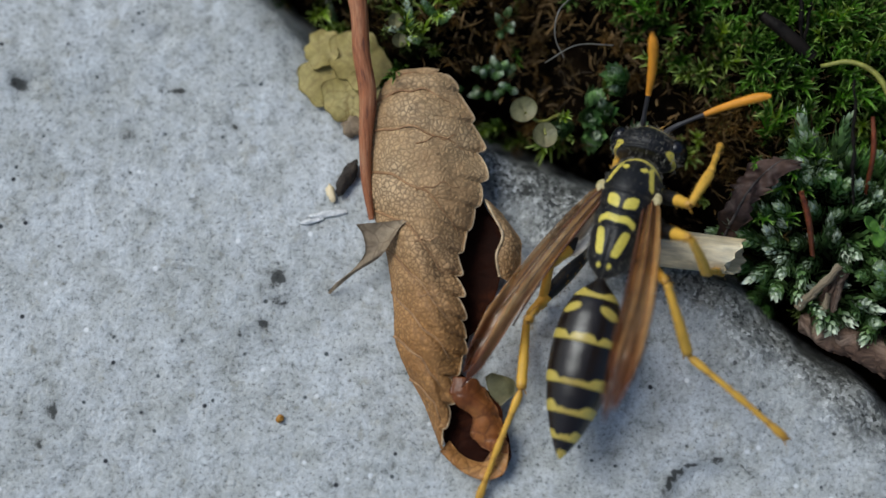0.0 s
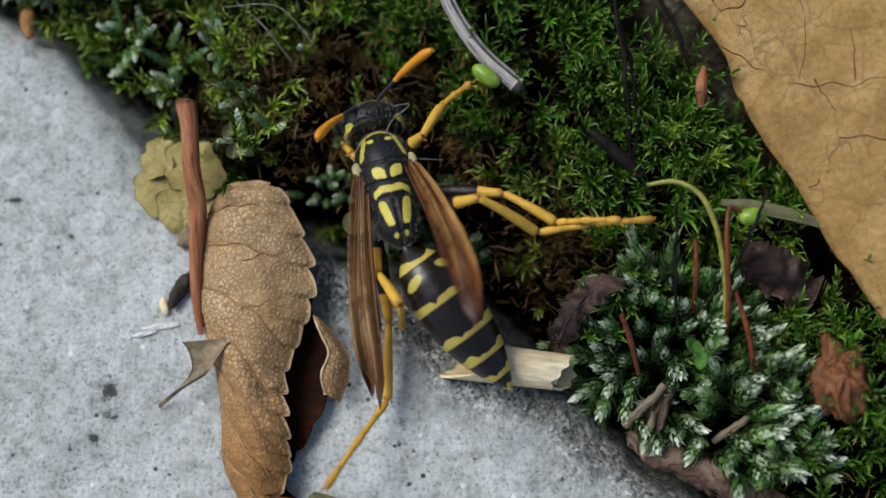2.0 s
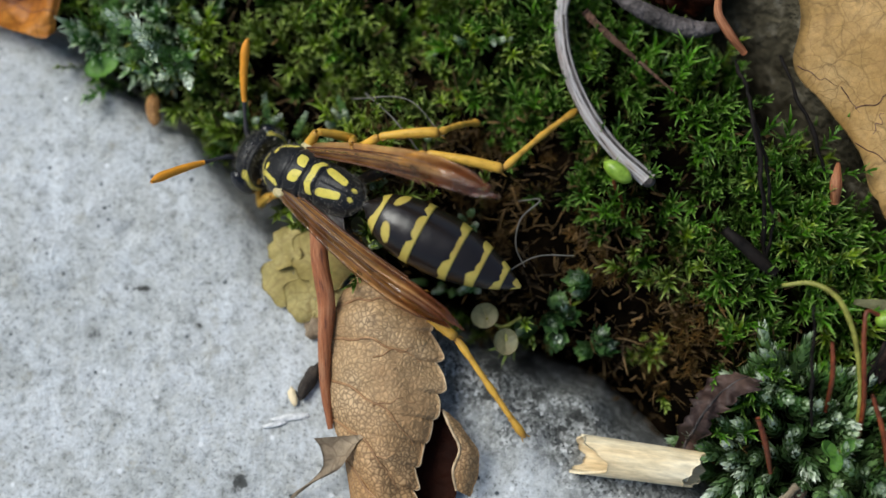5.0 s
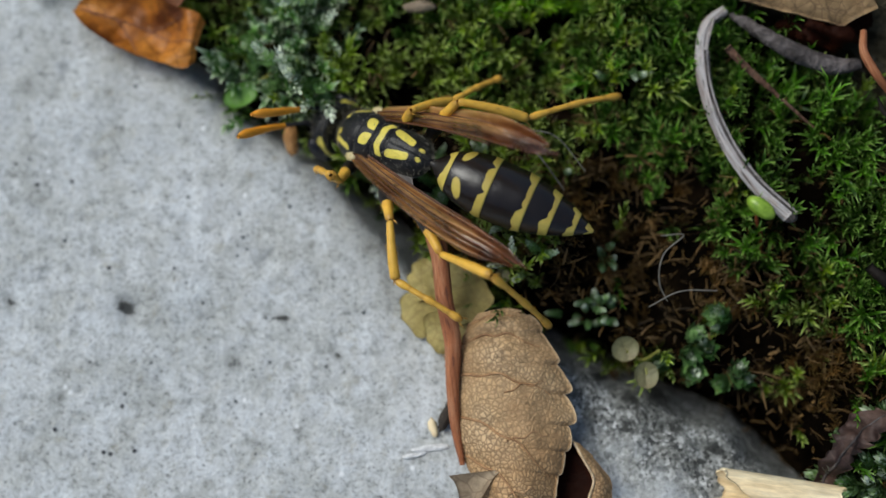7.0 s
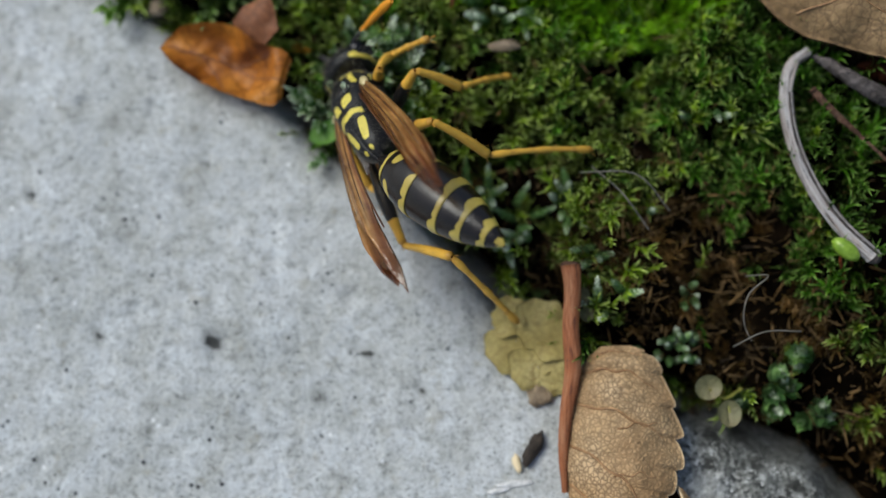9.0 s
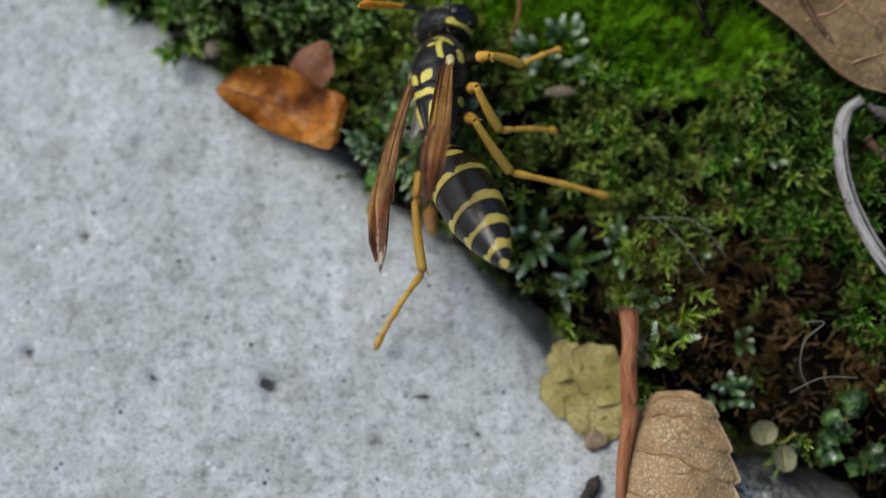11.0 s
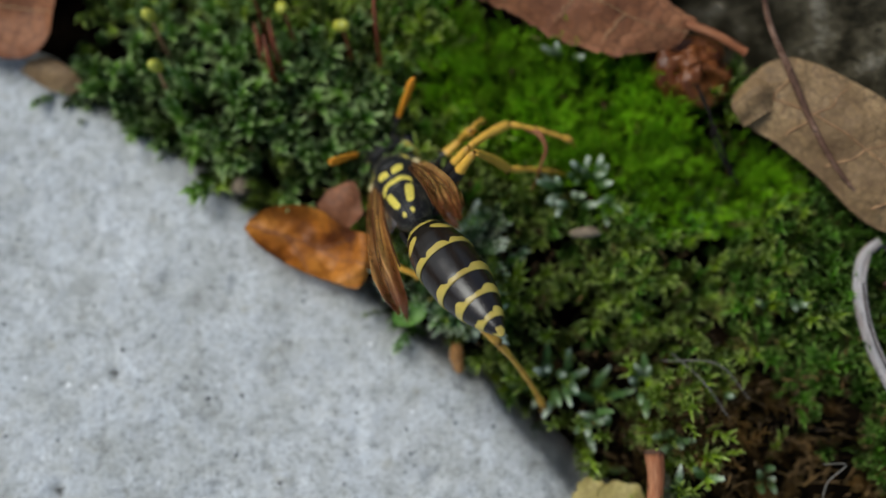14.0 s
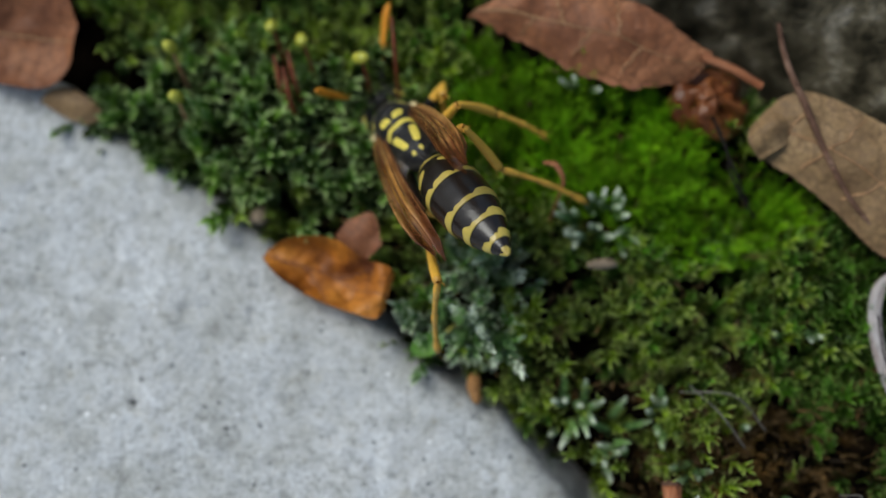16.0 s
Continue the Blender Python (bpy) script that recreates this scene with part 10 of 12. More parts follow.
    walk(WASP["antR"], rows_of([(0, 0.42, 7.35, 0, 15.8, 0, -55.5), (0.25, 0.42, 7.35, 0, 17.4, 0, -53), (0.5, 0.42, 7.35, 0, 18, 0, -49.5), (0.75, 0.42, 7.35, 0, 34.1, 0, -56.8), (1, 0.42, 7.35, 0, 51.3, 0, -60.9), (1.25, 0.42, 7.35, 0, 54.5, 0, -48.6), (1.5, 0.42, 7.35, 0, 52.6, 0, -34), (1.75, 0.42, 7.35, 0, 59.9, 0, -58.1), (2, 0.42, 7.35, 0, 60.6, -0.1, -88.2), (2.25, 0.42, 7.35, 0, 62.7, 0, -61.9), (2.5, 0.42, 7.35, 0, 56.1, 0, -36.9), (2.75, 0.42, 7.35, 0, 62.4, 0, -36.8), (3, 0.42, 7.35, 0, 67.9, 0, -32.8), (3.25, 0.42, 7.35, 0, 66.5, 0, -59), (3.5, 0.42, 7.35, 0, 60.9, 0, -75.9), (3.75, 0.42, 7.35, 0, 58.1, 0, -75.4), (4, 0.42, 7.35, 0, 55.1, 0, -74.9), (4.25, 0.42, 7.35, 0, 52.1, 0, -74.5), (4.5, 0.42, 7.35, 0, 49.1, 0, -74.3), (4.75, 0.42, 7.35, 0, 46, 0, -74.1), (5, 0.42, 7.35, 0, 42.9, 0, -73.9), (5.25, 0.42, 7.35, 0, 39.9, 0, -73.8), (5.5, 0.42, 7.35, 0, 36.8, 0, -73.8), (5.75, 0.42, 7.35, 0, 33.9, 0, -73.8), (6, 0.42, 7.35, 0, 30.9, 0, -73.8), (6.25, 0.42, 7.35, 0, 32.3, 0, -71.6), (6.5, 0.42, 7.35, 0, 32.7, 0, -66.2), (6.75, 0.42, 7.35, 0, 77.5, -0.1, -83.8), (7, 0.42, 7.35, 0, 60.1, 0, 102.1), (7.25, 0.42, 7.35, 0, 75.9, -0.1, -103), (7.5, 0.41, 7.35, -0.07, 22.7, 0.7, -85.3), (7.75, 0.39, 7.35, -0.14, 10.9, 2.9, -82), (8, 0.39, 7.35, -0.15, 8.1, 4.6, -77.8), (8.25, 0.39, 7.35, -0.15, 14, -5.4, -103.6), (8.5, 0.39, 7.35, -0.16, 21.2, -15.4, -131.4), (8.75, 0.39, 7.35, -0.17, 16, -12.4, -120.6), (9, 0.38, 7.35, -0.17, 11.5, -8.4, -109.1), (9.25, 0.39, 7.35, -0.16, 10.8, -5.4, -102.9), (9.5, 0.39, 7.35, -0.15, 9.9, -2.5, -96.3), (9.75, 0.4, 7.35, -0.14, 8.7, 0.2, -89), (10, 0.4, 7.35, -0.13, 7.1, 2.8, -81.1), (10.25, 0.4, 7.35, -0.12, 5, 4.9, -72.7), (10.5, 0.41, 7.35, -0.1, 2.4, 6.5, -63.6), (10.75, 0.41, 7.35, -0.09, -0.8, 7.6, -54.3), (11, 0.41, 7.35, -0.08, -4.1, 8, -44.8), (11.25, 0.41, 7.35, -0.07, -7.4, 7.9, -35.3), (11.5, 0.42, 7.35, -0.06, -10.5, 7.2, -26.2), (11.75, 0.41, 7.35, -0.07, 14.7, 6.5, -49.9), (12, 0.41, 7.35, -0.09, 29.8, 2.8, -76.5), (12.25, 0.4, 7.35, -0.12, 54.2, -14.9, -149.7), (12.5, 0.39, 7.35, -0.16, 52.2, -18.2, -215.5), (12.75, 0.4, 7.35, -0.14, 65.8, -19, -185.7), (13, 0.4, 7.35, -0.12, 51.2, -5.9, -110.8), (13.25, 0.41, 7.35, -0.09, 37.9, -7.7, -125.1), (13.5, 0.41, 7.35, -0.07, 23, -6.9, -132.6), (13.75, 0.42, 7.35, -0.06, 35.5, -4.8, -125.7), (14, 0.42, 7.35, -0.04, 48.4, -2.8, -116.9), (14.25, 0.42, 7.35, -0.04, 47.1, -2, -108.5), (14.5, 0.42, 7.35, -0.04, 46.2, -1.1, -99.7), (14.75, 0.42, 7.35, -0.04, 40.3, -1.4, -102.6), (15, 0.42, 7.35, -0.04, 34.7, -1.7, -105.4), (15.25, 0.42, 7.35, -0.04, 42.9, -1.8, -106.2), (15.5, 0.42, 7.35, -0.04, 51, -1.9, -107.1), (15.75, 0.42, 7.35, -0.04, 52.4, 0.4, -85.5), (16, 0.42, 7.35, -0.04, 45.3, 2.8, -62.2)]))
    walk(WASP["RF"], rows_of([(0, 0.8, 4.9, -1.2, 45.3, -2.6, -116.8), (0.25, 0.79, 4.91, -1.21, 42.1, -2.5, -117.5), (0.5, 0.8, 4.9, -1.2, 38.8, -2.5, -117.6), (0.75, 0.68, 4.96, -1.27, 26.9, -2.6, -116.6), (1, 0.8, 4.9, -1.2, 14.9, -2.5, -117.4), (1.25, 0.48, 5.02, -1.5, 41.3, -2.6, -112.4), (1.5, 0.8, 4.9, -1.2, 66.3, -2.9, -93.6), (1.75, 0.8, 4.9, -1.2, 67.5, -2.7, -107), (2, 0.8, 4.9, -1.2, 67.6, -2.5, -119.7), (2.25, 0.81, 4.89, -1.18, 62, -2.1, -131.8), (2.5, 0.8, 4.9, -1.2, 56.5, -1.9, -138.7), (2.75, 0.75, 4.93, -1.27, 51.5, -2.4, -121.5), (3, 0.8, 4.9, -1.2, 43, -2.7, -108.4), (3.25, 0.78, 4.92, -1.22, 36.9, -2.1, -132.5), (3.5, 0.8, 4.9, -1.2, 30, -1.4, -151.6), (3.75, 0.81, 4.88, -1.18, 31.9, -1.3, -152.3), (4, 0.78, 4.93, -1.23, 39.5, -1.4, -150), (4.25, 0.74, 4.99, -1.3, 40.9, -1.5, -148.8), (4.5, 0.8, 4.9, -1.2, 37.2, -1.3, -152.5), (4.75, 0.83, 4.86, -1.14, 49.7, -1.5, -148.6), (5, 0.74, 4.98, -1.33, 52.6, -1.7, -143.6), (5.25, 0.78, 4.93, -1.24, 47.5, -1.5, -149.1), (5.5, 0.83, 4.87, -1.14, 55.7, -1.6, -145.5), (5.75, 0.78, 4.92, -1.24, 59.2, -1.8, -140.1), (6, 0.8, 4.9, -1.2, 60.4, -1.9, -139.7), (6.25, 0.8, 4.9, -1.19, 61.6, -2.1, -133.1), (6.5, 0.8, 4.9, -1.2, 64.2, -2.4, -121.2), (6.75, 0.03, 5.01, -2.49, 58.9, -2.8, -102.5), (7, -0.36, 3.05, -1.66, 12, -1.5, -32.3), (7.25, 0.18, 5.15, -2.47, 62.4, -2.6, -117), (7.5, 0.58, 4.9, -1.32, 46.3, -10, -149.5), (7.75, 0.34, 4.9, -1.4, 44.1, -18.9, -150.8), (8, 0.32, 4.9, -1.41, 46.5, -19.9, -153), (8.25, 0.25, 4.94, -1.46, 40.9, -19.2, -143), (8.5, 0.28, 4.9, -1.41, 34.8, -17.3, -131), (8.75, 0.25, 4.91, -1.43, 36.9, -18.3, -132.8), (9, 0.24, 4.9, -1.42, 38.4, -19, -133.2), (9.25, 0.3, 4.89, -1.39, 35.9, -18.2, -134.9), (9.5, 0.41, 4.85, -1.33, 35.6, -15.7, -129.2), (9.75, 0.36, 4.9, -1.4, 33.1, -14.4, -128), (10, 0.44, 4.87, -1.36, 28.2, -14.6, -134.4), (10.25, 0.64, 4.8, -1.25, 30.5, -11.3, -123.4), (10.5, 0.45, 4.91, -1.38, 27.7, -9.5, -118.1), (10.75, 0.57, 4.87, -1.32, 23.1, -9.8, -125.1), (11, 0.69, 4.84, -1.27, 23.7, -7.6, -116.4), (11.25, 0.57, 4.91, -1.32, 20.6, -6.2, -110.9), (11.5, 0.63, 4.9, -1.3, 18, -5.4, -109.3), (11.75, 0.53, 4.92, -1.35, 28.5, -7.6, -121), (12, 0.53, 4.9, -1.34, 39, -10.4, -134), (12.25, -0.68, 5.61, -2.39, 39, -14.1, -134.2), (12.5, -0.96, 3.05, -1.4, -0.1, 17, -34), (12.75, -1.01, 5.13, -1.8, 16.3, -6.9, -101.4), (13, 0.44, 4.9, -1.37, 21.9, -11.2, -122.3), (13.25, 0.49, 4.91, -1.35, 20.9, -8.3, -115.6), (13.5, 0.58, 4.9, -1.32, 19.8, -6.1, -109.3), (13.75, 0.59, 4.9, -1.31, 18.2, -4.3, -100.4), (14, 0.67, 4.9, -1.28, 17.3, -3.1, -91.5), (14.25, -0.51, 4.61, -1.62, 15.6, -1.4, -76.8), (14.5, -0.53, 3.05, -1.61, 8.8, 3.6, -32.4), (14.75, -0.53, 3.04, -1.62, 8.8, 3.6, -32.4), (15, -0.53, 3.05, -1.61, 8.8, 3.6, -32.4), (15.25, -0.53, 3.05, -1.62, 9, 3.6, -32.5), (15.5, -0.53, 3.05, -1.61, 8.8, 3.6, -32.4), (15.75, -0.42, 4.91, -2.03, 34.5, -3.2, -92.6), (16, 0.67, 4.9, -1.28, 31.2, -5.3, -116.1)]))
    walk(WASP["RFt"], rows_of([(0, 0, 3.2, 0, -2.6, 42.2, 116.3), (0.25, 0, 3.2, 0, -20, 40.1, 111.7), (0.5, 0, 3.2, 0, -37.2, 37.8, 106.2), (0.75, 0, 3.2, 0, -55.3, -17.9, -40.3), (1, 0, 3.2, 0, 46.8, -15.1, -87.1), (1.25, 0, 3.2, 0, -28.9, -8.7, -10.8), (1.5, 0, 3.2, 0, -94.3, 27.9, 11.6), (1.75, 0, 3.2, 0, -79.1, 51.9, 29.9), (2, 0, 3.2, 0, -36.1, 66.7, 72.2), (2.25, 0, 3.2, 0, 8.5, 56.9, 124.1), (2.5, 0, 3.2, 0, 23.3, 41.2, 143.9), (2.75, 0, 3.2, 0, 1.1, 38.9, 39.4), (3, 0, 3.2, 0, 20, -39.5, -61.1), (3.25, 0, 3.2, 0, -3.7, -18.3, -26.6), (3.5, 0, 3.2, 0, -14.9, -3.4, -5.1), (3.75, 0, 3.2, 0, -23.1, -3, -4), (4, 0, 3.2, 0, -34.5, -3, -3.1), (4.25, 0, 3.2, 0, -49.9, -1.8, -1.5), (4.5, 0, 3.2, 0, -61.7, -0.4, 0.3), (4.75, 0, 3.2, 0, -84.6, 4.2, 4.2), (5, 0, 3.2, 0, -110.9, 17.9, 15), (5.25, 0, 3.2, 0, -113.4, 18, 18.5), (5.5, 0, 3.2, 0, -102.9, 49.9, 56.5), (5.75, 0, 3.2, 0, -50.9, 55.8, 116.1), (6, 0, 3.2, 0, -33.8, 50.9, 134.6), (6.25, 0, 3.2, 0, -28.6, 47.2, 143.6), (6.5, 0, 3.2, 0, -26.8, 46.9, 148.6), (6.75, 0, 3.2, 0, -40.7, 57.5, 112.4), (7, 0, 3.2, 0, -55.2, 6.8, 21.9), (7.25, 0, 3.2, 0, -43.7, 61.7, 73.1), (7.5, 0, 3.2, 0, -9.6, 49.9, 102.3), (7.75, 0, 3.2, 0, -25.5, 52.6, 95), (8, 0, 3.2, 0, -44.8, 54.4, 82.3), (8.25, 0, 3.2, 0, -67.1, 2.9, 2.6), (8.5, 0, 3.2, 0, -3.7, -45.3, -54.7), (8.75, 0, 3.2, 0, -90.8, 3.8, 2.9), (9, 0, 3.2, 0, 5.6, 41.9, 141.4), (9.25, 0, 3.2, 0, -4.5, 38.7, 139.8), (9.5, 0, 3.2, 0, -10.5, 42.7, 132.3), (9.75, 0, 3.2, 0, -21.3, 40.8, 128.6), (10, 0, 3.2, 0, -38.3, 33.6, 128.3), (10.25, 0, 3.2, 0, -45.2, 42.2, 108.5), (10.5, 0, 3.2, 0, -54.8, 39.9, 101.4), (10.75, 0, 3.2, 0, -76, 33.5, 87.4), (11, 0, 3.2, 0, -85.7, 31.5, 65.1), (11.25, 0, 3.2, 0, -90.9, 25.5, 54.3), (11.5, 0, 3.2, 0, -97.2, 15.4, 32.7), (11.75, 0, 3.2, 0, -52, 37.2, 87.4), (12, 0, 3.2, 0, -5.7, 45.2, 111.2), (12.25, 0, 3.2, 0, -7.5, 46.4, 120.5), (12.5, 0, 3.2, 0, -55.2, 6.8, 21.9), (12.75, 0, 3.2, 0, -45.7, -9.7, -15.3), (13, 0, 3.2, 0, -1.2, -20.7, -32.8), (13.25, 0, 3.2, 0, 2.7, -27.9, -55.8), (13.5, 0, 3.2, 0, 6.7, -29.2, -79.1), (13.75, 0, 3.2, 0, 15.3, -25.7, -73.1), (14, 0, 3.2, 0, 22.5, -21.9, -65.3), (14.25, 0, 3.2, 0, -23.4, -12.2, -34.3), (14.5, 0, 3.2, 0, -55.2, 6.8, 21.9), (14.75, 0, 3.2, 0, -55.2, 6.9, 22), (15, 0, 3.2, 0, -55.2, 6.8, 21.9), (15.25, 0, 3.2, 0, -55.3, 6.9, 21.9), (15.5, 0, 3.2, 0, -55.2, 6.8, 21.9), (15.75, 0, 3.2, 0, -38.7, -41.5, -87.2), (16, 0, 3.2, 0, 5.8, -35.8, -75)]))
    walk(WASP["RFa"], rows_of([(0, -2.03, 2.12, -0.08, -4.5, 38.2, 128.7), (0.25, -1.82, 1.93, -0.6, 29.3, 42.4, 89.5), (0.5, -1.52, 1.87, -1.1, 36, -0.7, -1.7), (0.75, 1.29, 3.82, -1.8, 53.3, 19.1, 136.4), (1, 1.55, 3.72, 1.62, -73.6, -2.3, -173.2), (1.25, 0.54, 5.15, -1.1, -12.9, 29, 140.6), (1.5, -1.02, 2.82, -2.03, -74.4, 50.2, 29), (1.75, -1.76, 2.69, -1.39, -34.7, 43.9, 21.9), (2, -2.15, 2.58, -0.53, -8.9, 12.3, 4.7), (2.25, -2.04, 2.16, 0.19, 14.5, -4.4, -2.5), (2.5, -1.73, 1.84, 0.68, 109, -51.1, -123), (2.75, -1.44, 4.99, 0.03, 5, -19.2, -164.5), (3, 1.65, 4.68, 0.61, -69.5, 31.9, 39.9), (3.25, 1.07, 5.23, -0.14, -65.1, 33.4, 62.3), (3.5, 0.23, 5.41, -0.59, -69.5, 27.8, 73), (3.75, 0.19, 5.31, -0.9, -71.7, 29.9, 74.8), (4, 0.17, 5.09, -1.3, -59, 38.2, 100.4), (4.25, 0.09, 4.68, -1.76, -42, 33.6, 128.4), (4.5, 0.01, 4.29, -2.03, -106.4, 8.6, 12.8), (4.75, -0.18, 3.4, -2.28, 65.4, -46.8, -110.9), (5, -0.43, 2.24, -2.04, 19.6, -45, -51.3), (5.25, -0.33, 2.13, -2.01, 0.6, -31.5, -34.9), (5.5, -0.52, 1.49, -1.45, -1.2, -39.8, -35.3), (5.75, -0.65, 1.23, -1, -4.9, -46, -39), (6, -0.67, 1.15, -0.81, -6, -48.5, -40.9), (6.25, -0.55, 1.1, -0.75, -2.5, -52.9, -46.7), (6.5, -0.42, 1.05, -0.71, 8.5, -61.3, -61.7), (6.75, -1.13, 1.37, -0.81, 68.5, -57.3, -115.7), (7, -0.7, 4.33, -1.87, 71.4, -2.2, -177.7), (7.25, -2, 2.34, -0.75, 23.5, -58.4, -57.6), (7.5, -2.15, 2.43, -0.25, -5.3, -12.1, -9.7), (7.75, -2, 2.24, -0.6, -12, -3.8, -2.3), (8, -1.79, 2.11, -0.94, -18.8, 7.8, 6.2), (8.25, -0.15, 4.09, -2.12, 65.2, 17.7, 166.4), (8.5, 1.93, 4.44, -0.1, -26.9, 42.7, 131.8), (8.75, -0.15, 3.16, -2.29, 71.6, 27.2, 157.4), (9, -1.54, 1.5, 0.17, -42.5, 16.5, 11.9), (9.25, -1.39, 1.38, -0.14, -39.9, 19.8, 17), (9.5, -1.48, 1.47, -0.31, -42, 21.8, 18.6), (9.75, -1.33, 1.44, -0.63, -43.7, 25.7, 25.6), (10, -0.93, 1.46, -1.19, -39.7, 27.3, 37.6), (10.25, -1.19, 1.65, -1.21, -44.4, 29.8, 36.2), (10.5, -1.06, 1.75, -1.44, -51.5, 32.5, 47.3), (10.75, -0.61, 2, -1.86, -50.7, 30.9, 64.4), (11, -0.66, 2.18, -1.95, -51.9, 32.4, 70.1), (11.25, -0.55, 2.37, -2.08, -53.6, 29.9, 81.2), (11.5, -0.36, 2.63, -2.2, -53.4, 26, 93.7), (11.75, -1.46, 2.17, -1.44, -52, 36.3, 75.2), (12, -2.08, 2.22, -0.16, -50.2, 44.3, 64.7), (12.25, -1.85, 1.85, -0.21, -24.4, 12.5, 10.5), (12.5, -0.7, 4.33, -1.87, 54.4, -8.7, -149.2), (12.75, 0.69, 4.68, -1.62, 47.8, 16.5, 154.1), (13, 1.26, 5.12, -0.05, -31, 35, 99.1), (13.25, 1.87, 4.53, 0.1, -32.9, 32, 103.7), (13.5, 2.22, 3.76, 0.23, -34.9, 28.2, 108.8), (13.75, 2.05, 4.09, 0.55, -33.7, 26.9, 88.8), (14, 1.79, 4.39, 0.82, -30.4, 23.4, 70.3), (14.25, 1.35, 4.84, -0.89, 20.8, 17.9, 126.8), (14.5, -0.7, 4.33, -1.87, 47.8, -9.3, -145.9), (14.75, -0.7, 4.33, -1.88, 50.6, -8.7, -149), (15, -0.7, 4.33, -1.87, 53.2, -8, -152.5), (15.25, -0.7, 4.33, -1.88, 57.8, -7.4, -155.9), (15.5, -0.7, 4.33, -1.87, 62, -6.2, -160.7), (15.75, 1.84, 2.34, -1.08, 29.7, 40.9, 101.1), (16, 2.18, 3.92, 0.19, -21.3, 31.1, 125.5)]))
